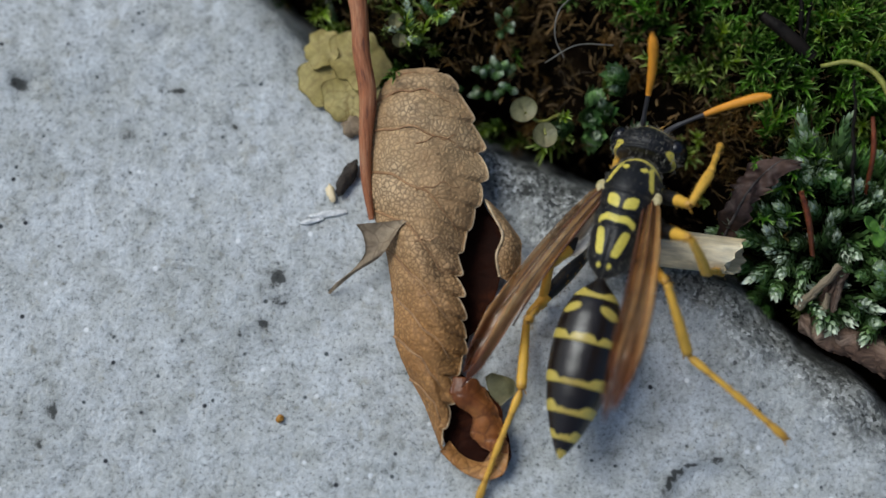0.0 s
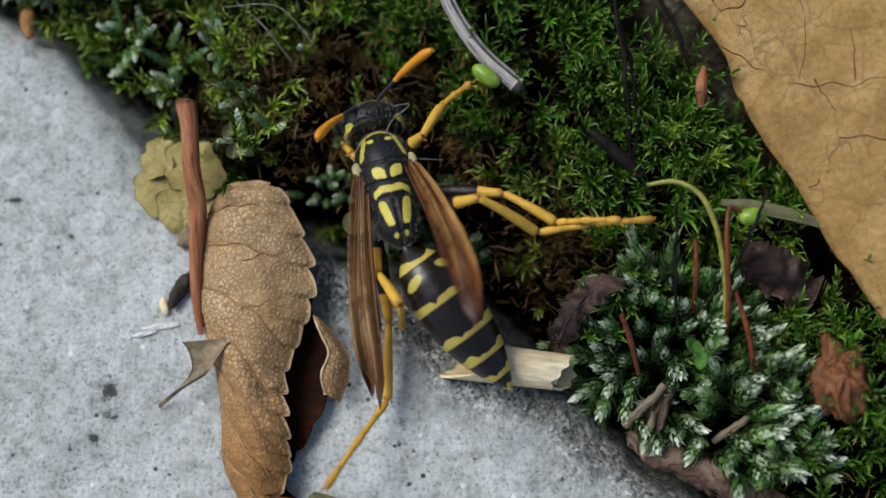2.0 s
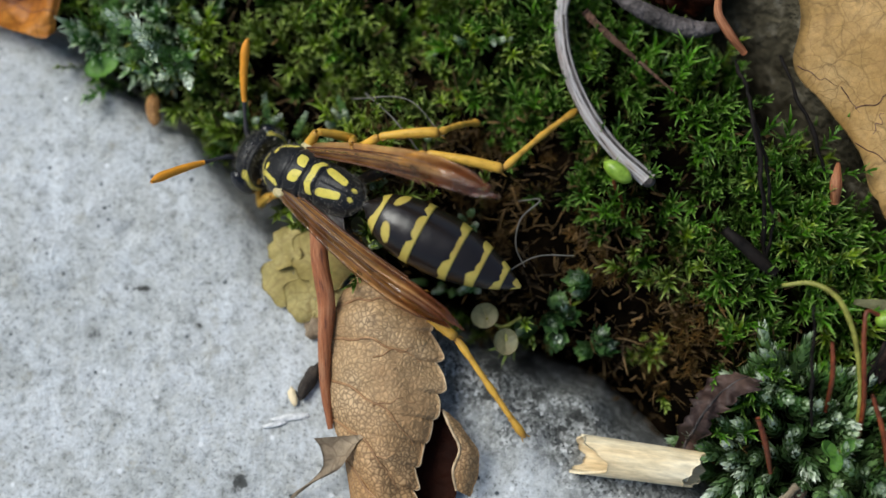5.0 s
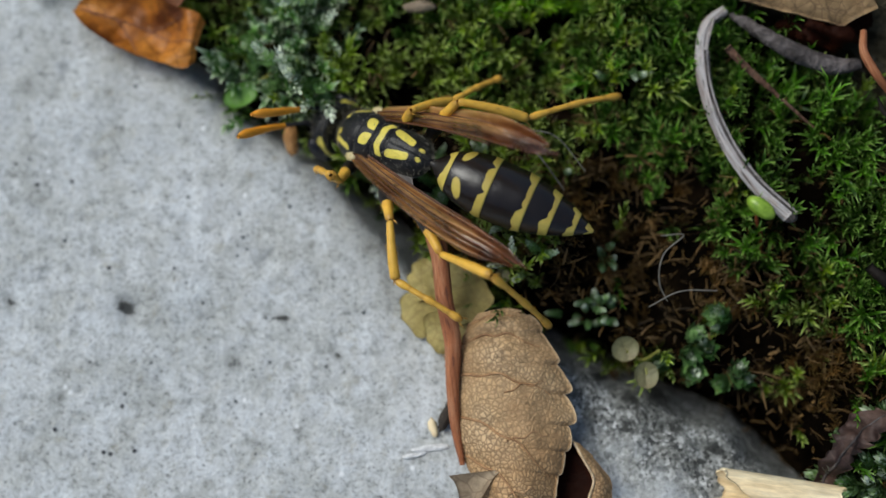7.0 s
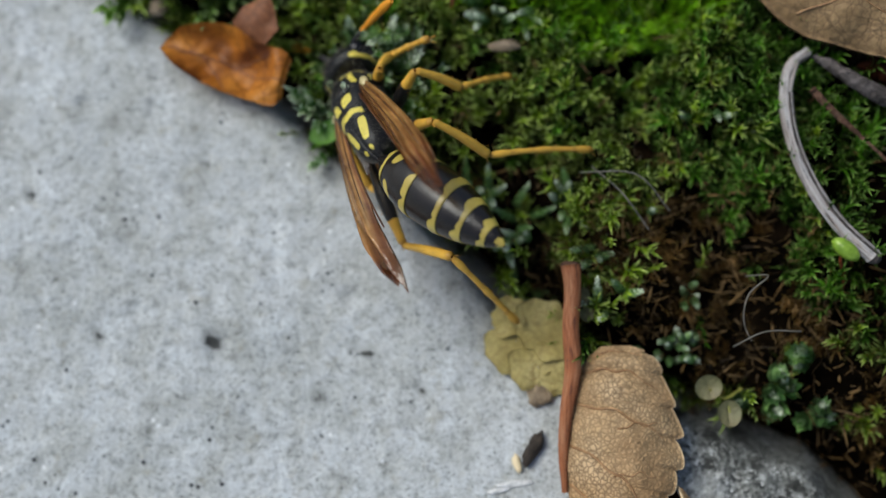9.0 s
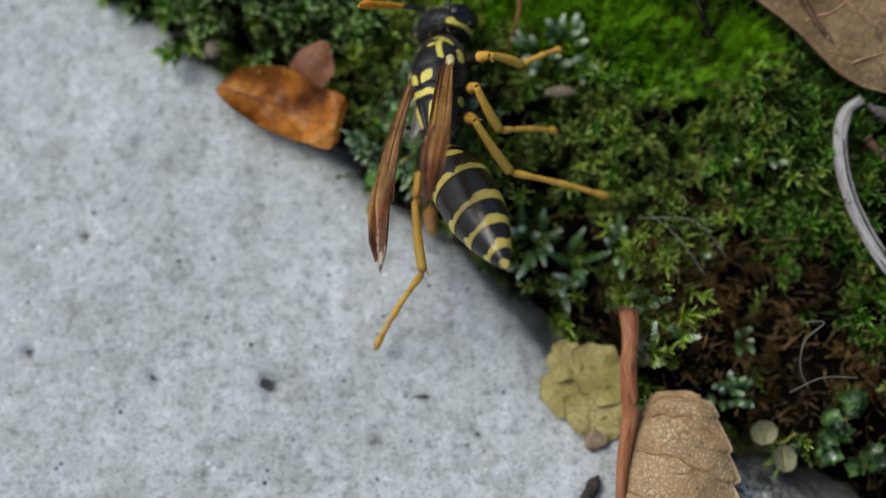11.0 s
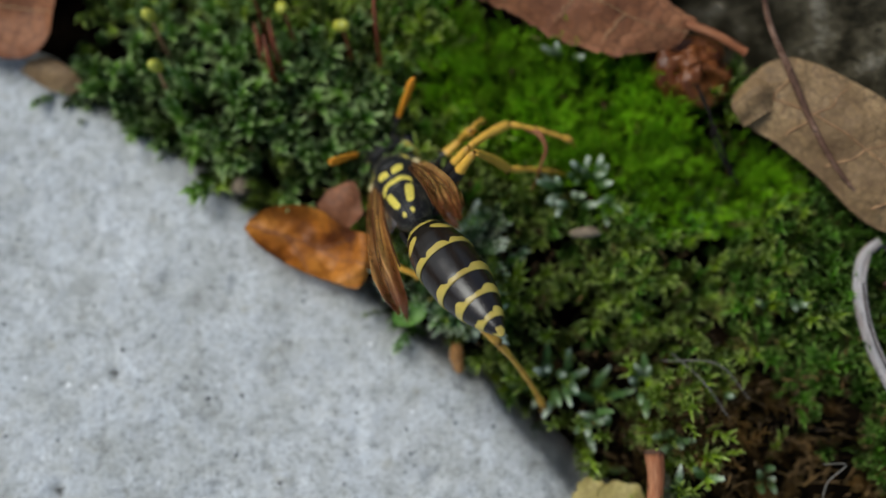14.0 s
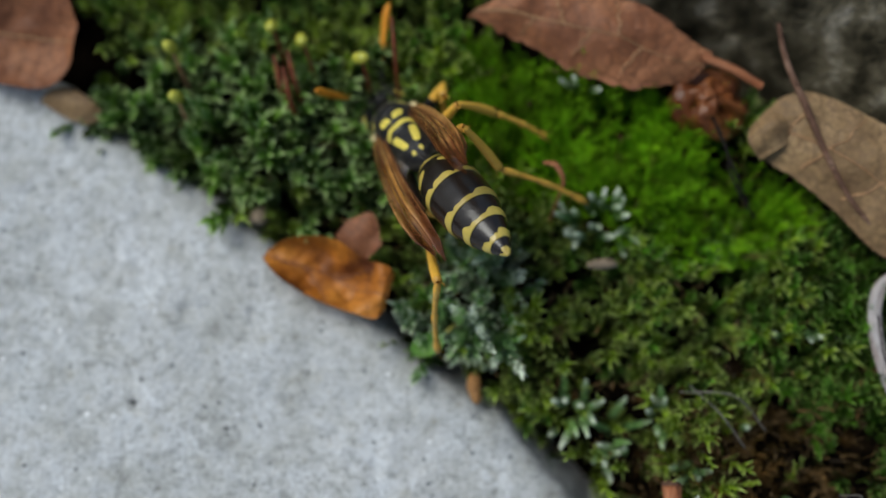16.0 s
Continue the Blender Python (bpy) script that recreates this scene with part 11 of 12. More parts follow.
    walk(WASP["RM"], rows_of([(0, 1, 3.2, -1.35, 49.9, -2.6, -115.2), (0.25, 1, 3.2, -1.35, 55.2, -2.6, -116.7), (0.5, 1, 3.2, -1.35, 60.1, -2.6, -116), (0.75, 0.84, 3.27, -1.76, 66.9, -2.5, -119.9), (1, 0.78, 3.33, -2.21, 74, -2.3, -128.1), (1.25, 0.62, 3.38, -1.87, 51.5, -2.5, -118.3), (1.5, 1, 3.2, -1.35, 33.7, -2.5, -117.4), (1.75, 1.22, 3.1, -1.25, 23.8, -2.6, -114.8), (2, 1.54, 2.98, -1.19, 15.2, -2.6, -112.3), (2.25, 1.01, 3.2, -1.34, 30.9, -2.6, -114.9), (2.5, 1, 3.2, -1.35, 49.2, -2.6, -116.3), (2.75, 0.9, 3.24, -1.42, 33.2, -2.7, -112), (3, 1.06, 3.18, -1.33, 17.1, -2.7, -110.7), (3.25, 1.02, 3.19, -1.34, 14, -2.3, -125.1), (3.5, 1, 3.2, -1.35, 10.6, -1.9, -138.8), (3.75, 0.9, 3.31, -1.39, 15.3, -1.9, -138.4), (4, 0.95, 3.26, -1.37, 17, -1.8, -141), (4.25, 0.99, 3.21, -1.36, 23.8, -1.8, -142.3), (4.5, 0.76, 3.45, -1.55, 30.3, -1.9, -137.1), (4.75, 0.89, 3.33, -1.45, 29.3, -1.8, -142.2), (5, 1, 3.2, -1.35, 34.2, -1.7, -144.6), (5.25, 0.89, 3.32, -1.5, 43.2, -1.9, -139), (5.5, 0.92, 3.29, -1.46, 43.3, -1.8, -141.6), (5.75, 0.98, 3.22, -1.38, 46.3, -1.7, -143.1), (6, 1, 3.2, -1.35, 51.1, -1.8, -141.7), (6.25, 1, 3.2, -1.36, 55.2, -2.2, -129.7), (6.5, 1, 3.2, -1.35, 59.9, -2.6, -113.6), (6.75, 0.97, 3.23, -1.42, 59.4, -1.7, -144.5), (7, 1, 3.2, -1.35, 55.8, -0.6, -168.9), (7.25, 0.95, 3.27, -1.43, 45, -1.5, -148), (7.5, 0.75, 3.2, -1.5, 24.3, -8.9, -132.3), (7.75, 0.47, 3.21, -1.62, 8.3, -13.8, -123.7), (8, 0.46, 3.2, -1.62, -0.7, -12.2, -116.4), (8.25, 0.37, 3.24, -1.65, 18.9, -15.3, -125.8), (8.5, 0.41, 3.2, -1.63, 38.3, -19.6, -141.5), (8.75, 0.4, 3.2, -1.63, 29.8, -16.7, -126.7), (9, 0.36, 3.2, -1.64, 21.9, -12.4, -112.4), (9.25, 0.3, 3.23, -1.68, 24.8, -11.5, -111.8), (9.5, 0.2, 3.3, -1.75, 26.2, -12.5, -117.4), (9.75, 0.33, 3.27, -1.7, 29.6, -12.1, -119.2), (10, 0.12, 3.31, -1.86, 32.5, -9.2, -110.5), (10.25, 0.09, 3.43, -1.92, 32.7, -11.2, -122.2), (10.5, 0.25, 3.41, -1.85, 34.6, -10.9, -126.1), (10.75, 0.1, 3.4, -2.01, 38.3, -8.2, -116), (11, 0.08, 3.53, -2.07, 38.1, -8.7, -124.2), (11.25, 0.15, 3.58, -2.06, 38.6, -8.2, -128), (11.5, 0.13, 3.61, -2.13, 39.9, -7.2, -127.1), (11.75, 0.12, 3.37, -1.83, 26.7, -5.8, -107.6), (12, 0.7, 3.2, -1.53, 15.2, -4.4, -97.4), (12.25, 0.61, 3.18, -1.57, 19.7, -9.7, -113.7), (12.5, 0.42, 3.2, -1.63, 21.8, -16.3, -128.2), (12.75, 0.41, 3.26, -1.62, 11.3, -13.4, -124.5), (13, 0.59, 3.2, -1.57, 1.3, -11.2, -122.4), (13.25, 0.67, 3.2, -1.54, 6, -9.6, -123), (13.5, 0.75, 3.2, -1.5, 10.8, -8, -123.4), (13.75, 0.72, 3.24, -1.51, 21.6, -6.1, -116.7), (14, 0.85, 3.2, -1.45, 33, -4.7, -109.4), (14.25, 0.79, 3.23, -1.51, 39.7, -5.6, -120.4), (14.5, 0.85, 3.2, -1.45, 44.3, -6.3, -133.8), (14.75, 0.84, 3.21, -1.46, 42.2, -6.4, -138.8), (15, 0.85, 3.2, -1.45, 40, -6.5, -143.4), (15.25, 0.85, 3.2, -1.45, 42.4, -6.5, -145.2), (15.5, 0.85, 3.2, -1.45, 44.5, -6.6, -146.9), (15.75, 0.85, 3.19, -1.44, 40.1, -6.6, -146.2), (16, 0.85, 3.2, -1.45, 34.7, -6.5, -144.9)]))
    walk(WASP["RMt"], rows_of([(0, 0, 4, 0, -120.7, 3.5, 2.2), (0.25, 0, 4, 0, -112.3, 13.5, 8.9), (0.5, 0, 4, 0, -103.3, 15.7, 8.6), (0.75, 0, 4, 0, -102.6, 2, 0.4), (1, 0, 4, 0, -97.7, -4.7, -1.6), (1.25, 0, 4, 0, -77.8, -1.6, -1.8), (1.5, 0, 4, 0, -57.3, 5.4, 7.2), (1.75, 0, 4, 0, -39.2, -1.8, -5.5), (2, 0, 4, 0, -22, -4.8, -19.8), (2.25, 0, 4, 0, -51.2, 6, 9), (2.5, 0, 4, 0, -62, 32.5, 32.3), (2.75, 0, 4, 0, -39.5, -0.2, -1.4), (3, 0, 4, 0, 0, -11.1, -40.3), (3.25, 0, 4, 0, 8.6, -9.5, -43.3), (3.5, 0, 4, 0, 19.2, -7.4, -46.3), (3.75, 0, 4, 0, 12.1, -10, -41.5), (4, 0, 4, 0, 1.2, -9.2, -32.8), (4.25, 0, 4, 0, -9.8, -10.3, -24.5), (4.5, 0, 4, 0, -25.4, -10, -17.8), (4.75, 0, 4, 0, -39.8, -4.6, -8), (5, 0, 4, 0, -51.5, 0, 0.5), (5.25, 0, 4, 0, -69.7, 8, 8.9), (5.5, 0, 4, 0, -76.9, 13.6, 15.5), (5.75, 0, 4, 0, -82.2, 19.7, 20.8), (6, 0, 4, 0, -88, 26.7, 24.8), (6.25, 0, 4, 0, -87, 35.7, 30), (6.5, 0, 4, 0, -88.9, 41, 29.1), (6.75, 0, 4, 0, -75.1, 52.3, 52.4), (7, 0, 4, 0, -64.4, 52.9, 72.4), (7.25, 0, 4, 0, -75.7, 37.5, 52.7), (7.5, 0, 4, 0, -74.3, 23.1, 44.4), (7.75, 0, 4, 0, -75.3, 15.7, 36.7), (8, 0, 4, 0, -74.5, 8.9, 27.3), (8.25, 0, 4, 0, -88.7, 18.1, 26.4), (8.5, 0, 4, 0, -99.8, 28.1, 25.7), (8.75, 0, 4, 0, -103.7, 23.6, 23), (9, 0, 4, 0, -105.6, 21.2, 22.7), (9.25, 0, 4, 0, -111.1, 20.7, 20.7), (9.5, 0, 4, 0, -116.9, 12.8, 12.7), (9.75, 0, 4, 0, -120.8, 3.1, 2.4), (10, 0, 4, 0, -129.1, 2.5, 1.3), (10.25, 0, 4, 0, -117.2, -24.2, -26), (10.5, 0, 4, 0, -107.5, -30.4, -34.6), (10.75, 0, 4, 0, -101.7, -43.3, -52.9), (11, 0, 4, 0, -91.6, -41.7, -55.4), (11.25, 0, 4, 0, -85.5, -40.1, -54.6), (11.5, 0, 4, 0, -79.4, -41.7, -58.9), (11.75, 0, 4, 0, -50.4, -18.9, -153.9), (12, 0, 4, 0, -57.2, 27.5, 100.1), (12.25, 0, 4, 0, -68.9, 34.2, 71.3), (12.5, 0, 4, 0, -69.2, 34.2, 58.3), (12.75, 0, 4, 0, -72.5, 19.9, 45.2), (13, 0, 4, 0, -69.5, 8.1, 31.5), (13.25, 0, 4, 0, -68.4, 12, 43.3), (13.5, 0, 4, 0, -65.1, 15.9, 54.3), (13.75, 0, 4, 0, -50.9, 23.8, 51.7), (14, 0, 4, 0, -39.4, 30, 44), (14.25, 0, 4, 0, -63.9, 35.3, 44.4), (14.5, 0, 4, 0, -87.4, 36.7, 41.7), (14.75, 0, 4, 0, -52.2, 45.3, 81.8), (15, 0, 4, 0, -19.3, 40.5, 113.4), (15.25, 0, 4, 0, -29.1, 44.6, 100.8), (15.5, 0, 4, 0, -38.8, 46.9, 86.3), (15.75, 0, 4, 0, -45.7, 42.5, 85.7), (16, 0, 4, 0, -52.1, 37.4, 87.2)]))
    walk(WASP["RMa"], rows_of([(0, -0.09, 2.57, -2.4, -54.4, 49.4, 102.7), (0.25, -0.43, 2.86, -2.52, -100.9, 47.9, 49), (0.5, -0.63, 3.25, -2.62, -123.2, 21.5, 12.3), (0.75, -0.09, 3.39, -2.73, -116.4, -9.8, -4.6), (1, 0.22, 3.62, -2.77, -100.5, -19.2, -6), (1.25, 0.09, 4.59, -2.74, -38.3, -9.1, -7.9), (1.5, -0.41, 5.47, -2.35, 18.4, 2.2, 2.4), (1.75, 0.26, 6.15, -1.77, 23.2, -1.4, -4.5), (2, 0.96, 6.41, -1.04, 23.7, -2.4, -10.8), (2.25, -0.5, 5.7, -2.17, 10.4, 21.4, 39.2), (2.5, -1.82, 4.4, -2.09, -14.7, 47.1, 66.2), (2.75, 0.06, 6.16, -1.78, -26.6, 28.5, 53.5), (3, 1.81, 6.13, 0, -33.9, 8.4, 25.6), (3.25, 1.85, 6.06, 0.42, -43.5, 10.7, 48), (3.5, 1.83, 5.91, 0.91, -49.5, 9.7, 73.9), (3.75, 1.74, 6.12, 0.58, -50.7, 14.3, 76), (4, 1.51, 6.36, 0.06, -52.6, 15.9, 76), (4.25, 1.22, 6.48, -0.47, -54.8, 22.4, 75.6), (4.5, 0.97, 6.34, -1.18, -53, 29.6, 82.5), (4.75, 0.44, 6.11, -1.79, -61.1, 27.2, 70.2), (5, -0.01, 5.74, -2.19, -70.4, 28.5, 55.8), (5.25, -0.51, 4.9, -2.6, -84.3, 30.4, 39.8), (5.5, -0.79, 4.44, -2.65, -87, 21.4, 25.4), (5.75, -1.01, 4.02, -2.61, -88.9, 17.5, 18.2), (6, -1.18, 3.56, -2.5, -93.3, 15.1, 13.1), (6.25, -1.49, 3.31, -2.27, -82.1, 30.6, 24.3), (6.5, -1.63, 3.15, -2.11, -71.1, 39.9, 27.8), (6.75, -1.88, 2.74, -1.65, -62.2, 51.1, 49.2), (7, -1.76, 2.45, -1.52, -55.3, 52.3, 69.1), (7.25, -1.55, 3.1, -2.15, -70.5, 33.5, 43.6), (7.5, -1.29, 3.8, -2.48, -71, 17, 29.9), (7.75, -1.01, 4.13, -2.61, -51.9, 1, 1.5), (8, -0.72, 4.47, -2.66, -22.4, -6, -20.3), (8.25, -0.81, 3.67, -2.66, -46.1, -4.3, -6.2), (8.5, -0.97, 3.01, -2.43, -67, 8.4, 7.1), (8.75, -0.75, 2.96, -2.49, -78.4, 21.6, 20.7), (9, -0.61, 2.93, -2.51, -71, 37, 49.8), (9.25, -0.51, 2.73, -2.44, -73.1, 38.2, 49), (9.5, -0.26, 2.64, -2.43, -72.9, 38.9, 53.9), (9.75, -0.07, 2.56, -2.4, -73.1, 40.6, 54.3), (10, -0.05, 2.23, -2.17, -79.9, 40.6, 46.4), (10.25, 0.36, 2.4, -2.27, -76.9, 41.3, 57), (10.5, 0.63, 2.54, -2.3, -76.7, 41.7, 58.9), (10.75, 0.68, 2.15, -1.99, -83, 42.8, 50.2), (11, 0.99, 2.42, -2.09, -82.5, 42.5, 57.2), (11.25, 1.22, 2.66, -2.14, -84, 41.6, 58.7), (11.5, 1.39, 2.7, -2.06, -86.8, 41.4, 57.3), (11.75, 0.16, 2.09, -2.04, -77.1, 32.2, 56.3), (12, -1.3, 2.67, -2.09, -67.2, 25.2, 60.1), (12.25, -1.42, 2.93, -2.16, -70.6, 24.7, 39.2), (12.5, -1.62, 3.27, -2.16, -67.5, 22, 30.1), (12.75, -1.24, 3.95, -2.51, -58.1, 15.5, 32.6), (13, -0.83, 4.64, -2.6, -48.4, 9, 35.5), (13.25, -1.1, 4.38, -2.55, -47.7, 14, 53.8), (13.5, -1.36, 4.12, -2.44, -42, 18.3, 72.4), (13.75, -1.93, 4.41, -1.99, -63, 19.8, 39.4), (14, -2.14, 4.94, -1.54, -79.3, 8.6, 9.6), (14.25, -1.9, 3.86, -2.05, -88.1, 28.3, 32), (14.5, -1.33, 2.98, -2.24, -65.8, 47.5, 77.4), (14.75, -1.92, 2.69, -1.56, -55.4, 45.5, 86.7), (15, -2.19, 2.4, -0.7, -46.1, 42.8, 94.1), (15.25, -2.23, 2.61, -0.97, -48.2, 44.9, 94.7), (15.5, -2.26, 2.87, -1.2, -50.9, 46.9, 94.3), (15.75, -2.05, 2.8, -1.48, -68.4, 41.1, 71.8), (16, -1.78, 2.75, -1.76, -83.9, 29.9, 49.3)]))
    walk(WASP["RH"], rows_of([(0, 0.44, 2.21, -1.9, 44.7, -2.1, -131.4), (0.25, 0.48, 2.18, -1.93, 48.4, -2.2, -131.3), (0.5, 0.51, 2.14, -1.94, 51.4, -2.2, -130.2), (0.75, 0.57, 2.32, -1.69, 34.7, -1.6, -144.8), (1, 0.95, 1.8, -1.25, 21.8, -1.2, -154.2), (1.25, 0.63, 2.38, -1.83, 40.9, -1.3, -152.1), (1.5, 0.72, 2.03, -1.92, 63.9, -1.9, -139.5), (1.75, 0.76, 1.92, -1.6, 57.1, -2.3, -126.5), (2, 0.95, 1.8, -1.25, 50.6, -2.5, -118.9), (2.25, 0.95, 1.8, -1.25, 46.7, -2.1, -134.2), (2.5, 0.95, 1.8, -1.25, 41.5, -1.6, -146.8), (2.75, 0.92, 1.85, -1.29, 33, -1.7, -144.2), (3, 0.95, 1.8, -1.25, 24.3, -1.7, -143), (3.25, 1.23, 1.38, -1.22, 3, -1.6, -146.6), (3.5, 1.54, 0.64, -1.59, -14.5, -1.3, -152.8), (3.75, 1.45, 0.83, -1.45, -10.6, -1.3, -152.7), (4, 1.24, 1.27, -1.3, -4.7, -1.4, -151.1), (4.25, 1.12, 1.5, -1.26, -1.3, -1.4, -150), (4.5, 1.18, 1.38, -1.24, 1.6, -1.4, -151.2), (4.75, 0.98, 1.75, -1.24, 12.8, -1.5, -148.4), (5, 0.81, 2, -1.32, 16.9, -1.6, -145.1), (5.25, 0.95, 1.8, -1.25, 19, -1.6, -146.8), (5.5, 0.92, 1.84, -1.28, 29, -1.7, -143.8), (5.75, 0.87, 1.9, -1.34, 34.6, -1.8, -139.9), (6, 0.95, 1.8, -1.25, 39.4, -1.9, -138.2), (6.25, 0.94, 1.81, -1.26, 46.2, -2, -135.3), (6.5, 0.95, 1.8, -1.25, 53.2, -2.1, -132.7), (6.75, 0.95, 1.8, -1.25, 48.5, -1.7, -143.1), (7, 0.95, 1.8, -1.25, 43.8, -1.4, -151.5), (7.25, 0.86, 1.9, -1.31, 26.7, -1.9, -139.3), (7.5, 0.72, 1.8, -1.4, 1.3, -8.4, -128), (7.75, 0.15, 2.06, -1.62, 16.6, -16.3, -134.3), (8, 0.44, 1.8, -1.51, 39.8, -19.4, -148.4), (8.25, 0.39, 1.83, -1.55, 42.3, -20.5, -151.3), (8.5, 0.4, 1.8, -1.52, 43.7, -21.5, -153.5), (8.75, 0.21, 1.96, -1.65, 29.9, -20.9, -144.5), (9, -0.01, 2.12, -1.65, 14.9, -19.8, -136.1), (9.25, -0.02, 2.17, -1.68, 16.9, -18.7, -136.6), (9.5, -0.08, 2.19, -1.75, 21.4, -16.7, -133.2), (9.75, -0.22, 2.32, -1.85, 22.9, -15.4, -132.8), (10, -0.13, 2.4, -1.84, 22.6, -15.2, -138.7), (10.25, -0.12, 2.27, -1.92, 29.5, -12.8, -130.8), (10.5, -0.4, 2.42, -2.15, 31.3, -11.3, -128.4), (10.75, -0.24, 2.57, -2.1, 30.5, -11.4, -137.5), (11, -0.24, 2.45, -2.21, 35.7, -9.6, -131.7), (11.25, -0.39, 2.55, -2.44, 38.4, -8.5, -130.3), (11.5, -0.32, 2.61, -2.5, 40.2, -7.6, -133), (11.75, -0.31, 2.56, -2.35, 37.3, -9, -133), (12, -0.28, 2.5, -2.2, 34.2, -10.4, -133.2), (12.25, 0.2, 2.35, -1.73, 22.6, -16.7, -154.9), (12.5, 0.41, 1.8, -1.51, 11.2, -22.2, -167.9), (12.75, 0.4, 1.96, -1.57, 23.5, -18.8, -159.7), (13, 0.57, 1.8, -1.46, 34.8, -15.2, -148.2), (13.25, 0.63, 1.83, -1.47, 45.5, -12.8, -151.8), (13.5, 0.72, 1.8, -1.4, 56.1, -10.3, -156.1), (13.75, 0.68, 1.86, -1.48, 46.5, -7.5, -132.5), (14, 0.81, 1.8, -1.34, 36.9, -5.2, -115.2), (14.25, 0.77, 1.83, -1.39, 38.8, -5.8, -125.3), (14.5, 0.81, 1.8, -1.34, 39.1, -6.3, -135.4), (14.75, 0.81, 1.8, -1.34, 42.2, -6.4, -140.6), (15, 0.81, 1.8, -1.34, 45.4, -6.6, -146.4), (15.25, 0.7, 1.93, -1.52, 46.9, -6.6, -146), (15.5, 0.58, 2.05, -1.71, 48.1, -6.5, -145.4), (15.75, 0.71, 1.97, -1.5, 39.7, -6.7, -153.4), (16, 0.81, 1.8, -1.34, 32.5, -6.6, -160.6)]))
    walk(WASP["RHt"], rows_of([(0, 0, 4.6, 0, -86, -7.7, -8.1), (0.25, 0, 4.6, 0, -85.3, -9.4, -8.7), (0.5, 0, 4.6, 0, -83.8, -12.1, -10.1), (0.75, 0, 4.6, 0, -59.1, -5.2, -7.3), (1, 0, 4.6, 0, -37.8, -3, -6.5), (1.25, 0, 4.6, 0, -66.9, -0.2, 0.5), (1.5, 0, 4.6, 0, -96.6, 0.2, 0.2), (1.75, 0, 4.6, 0, -93.8, -1.4, -1.2), (2, 0, 4.6, 0, -89.3, 2.1, 1.1), (2.25, 0, 4.6, 0, -86, 3.8, 3.6), (2.5, 0, 4.6, 0, -82.4, 2.4, 3.3), (2.75, 0, 4.6, 0, -72.6, -2.9, -4.1), (3, 0, 4.6, 0, -61.9, -5.2, -11.4), (3.25, 0, 4.6, 0, -7.7, -1.5, -34.9), (3.5, 0, 4.6, 0, 41.5, 10.8, -45.6), (3.75, 0, 4.6, 0, 34.1, 7.4, -41.7), (4, 0, 4.6, 0, 26.4, 3.3, -39.5), (4.25, 0, 4.6, 0, 13.7, 0.9, -34.5), (4.5, 0, 4.6, 0, -2.9, -0.7, -26.2), (4.75, 0, 4.6, 0, -19.2, -4.7, -20.8), (5, 0, 4.6, 0, -41, -4.1, -13.5), (5.25, 0, 4.6, 0, -53.3, -2.3, -5.9), (5.5, 0, 4.6, 0, -69.9, 0.1, 0.8), (5.75, 0, 4.6, 0, -82.8, 4, 6.2), (6, 0, 4.6, 0, -90.5, 7.5, 9.5), (6.25, 0, 4.6, 0, -94.7, 14.1, 14.1), (6.5, 0, 4.6, 0, -98.5, 20.7, 16.5), (6.75, 0, 4.6, 0, -96.1, 14.7, 14.1), (7, 0, 4.6, 0, -93.7, 5.7, 6.8), (7.25, 0, 4.6, 0, -86, 1.8, 4), (7.5, 0, 4.6, 0, -76.9, 1.2, 6.6), (7.75, 0, 4.6, 0, -95.4, 16.4, 30.3), (8, 0, 4.6, 0, -93.2, 45.2, 59.6), (8.25, 0, 4.6, 0, -113, 26.5, 24), (8.5, 0, 4.6, 0, -108.8, 9.8, 8.4), (8.75, 0, 4.6, 0, -104.9, 10.9, 12.8), (9, 0, 4.6, 0, -99, 13.1, 23.3), (9.25, 0, 4.6, 0, -102.4, 9.6, 16.3), (9.5, 0, 4.6, 0, -108.6, 8.4, 11.7), (9.75, 0, 4.6, 0, -111.9, 2.8, 3.8), (10, 0, 4.6, 0, -106.6, -6.3, -9.3), (10.25, 0, 4.6, 0, -114.1, -11.4, -13.5), (10.5, 0, 4.6, 0, -114, -20.9, -25), (10.75, 0, 4.6, 0, -102.7, -22.4, -31), (11, 0, 4.6, 0, -103.2, -29.9, -37), (11.25, 0, 4.6, 0, -98.8, -36.1, -45.9), (11.5, 0, 4.6, 0, -94.5, -36.8, -47.1), (11.75, 0, 4.6, 0, -90, -40.4, -60.9), (12, 0, 4.6, 0, -78.5, -42.3, -83.6), (12.25, 0, 4.6, 0, -56.7, -13.2, -153.2), (12.5, 0, 4.6, 0, -54.4, 3.4, 170.1), (12.75, 0, 4.6, 0, -55.1, 24.8, 124.3), (13, 0, 4.6, 0, -78.2, 40.3, 69.8), (13.25, 0, 4.6, 0, -52.6, 50.4, 98), (13.5, 0, 4.6, 0, -20.9, 53.7, 125.8), (13.75, 0, 4.6, 0, -47.5, 52, 94.6), (14, 0, 4.6, 0, -58.8, 42.1, 78.5), (14.25, 0, 4.6, 0, -53, 43.4, 97.3), (14.5, 0, 4.6, 0, -48.1, 40, 115.1), (14.75, 0, 4.6, 0, -57.1, 44.1, 107.2), (15, 0, 4.6, 0, -71, 47.9, 91.9), (15.25, 0, 4.6, 0, -78.1, 49.4, 88), (15.5, 0, 4.6, 0, -91.3, 49.8, 76.4), (15.75, 0, 4.6, 0, -66.3, 40, 108.8), (16, 0, 4.6, 0, -60.9, 29.4, 122.1)]))
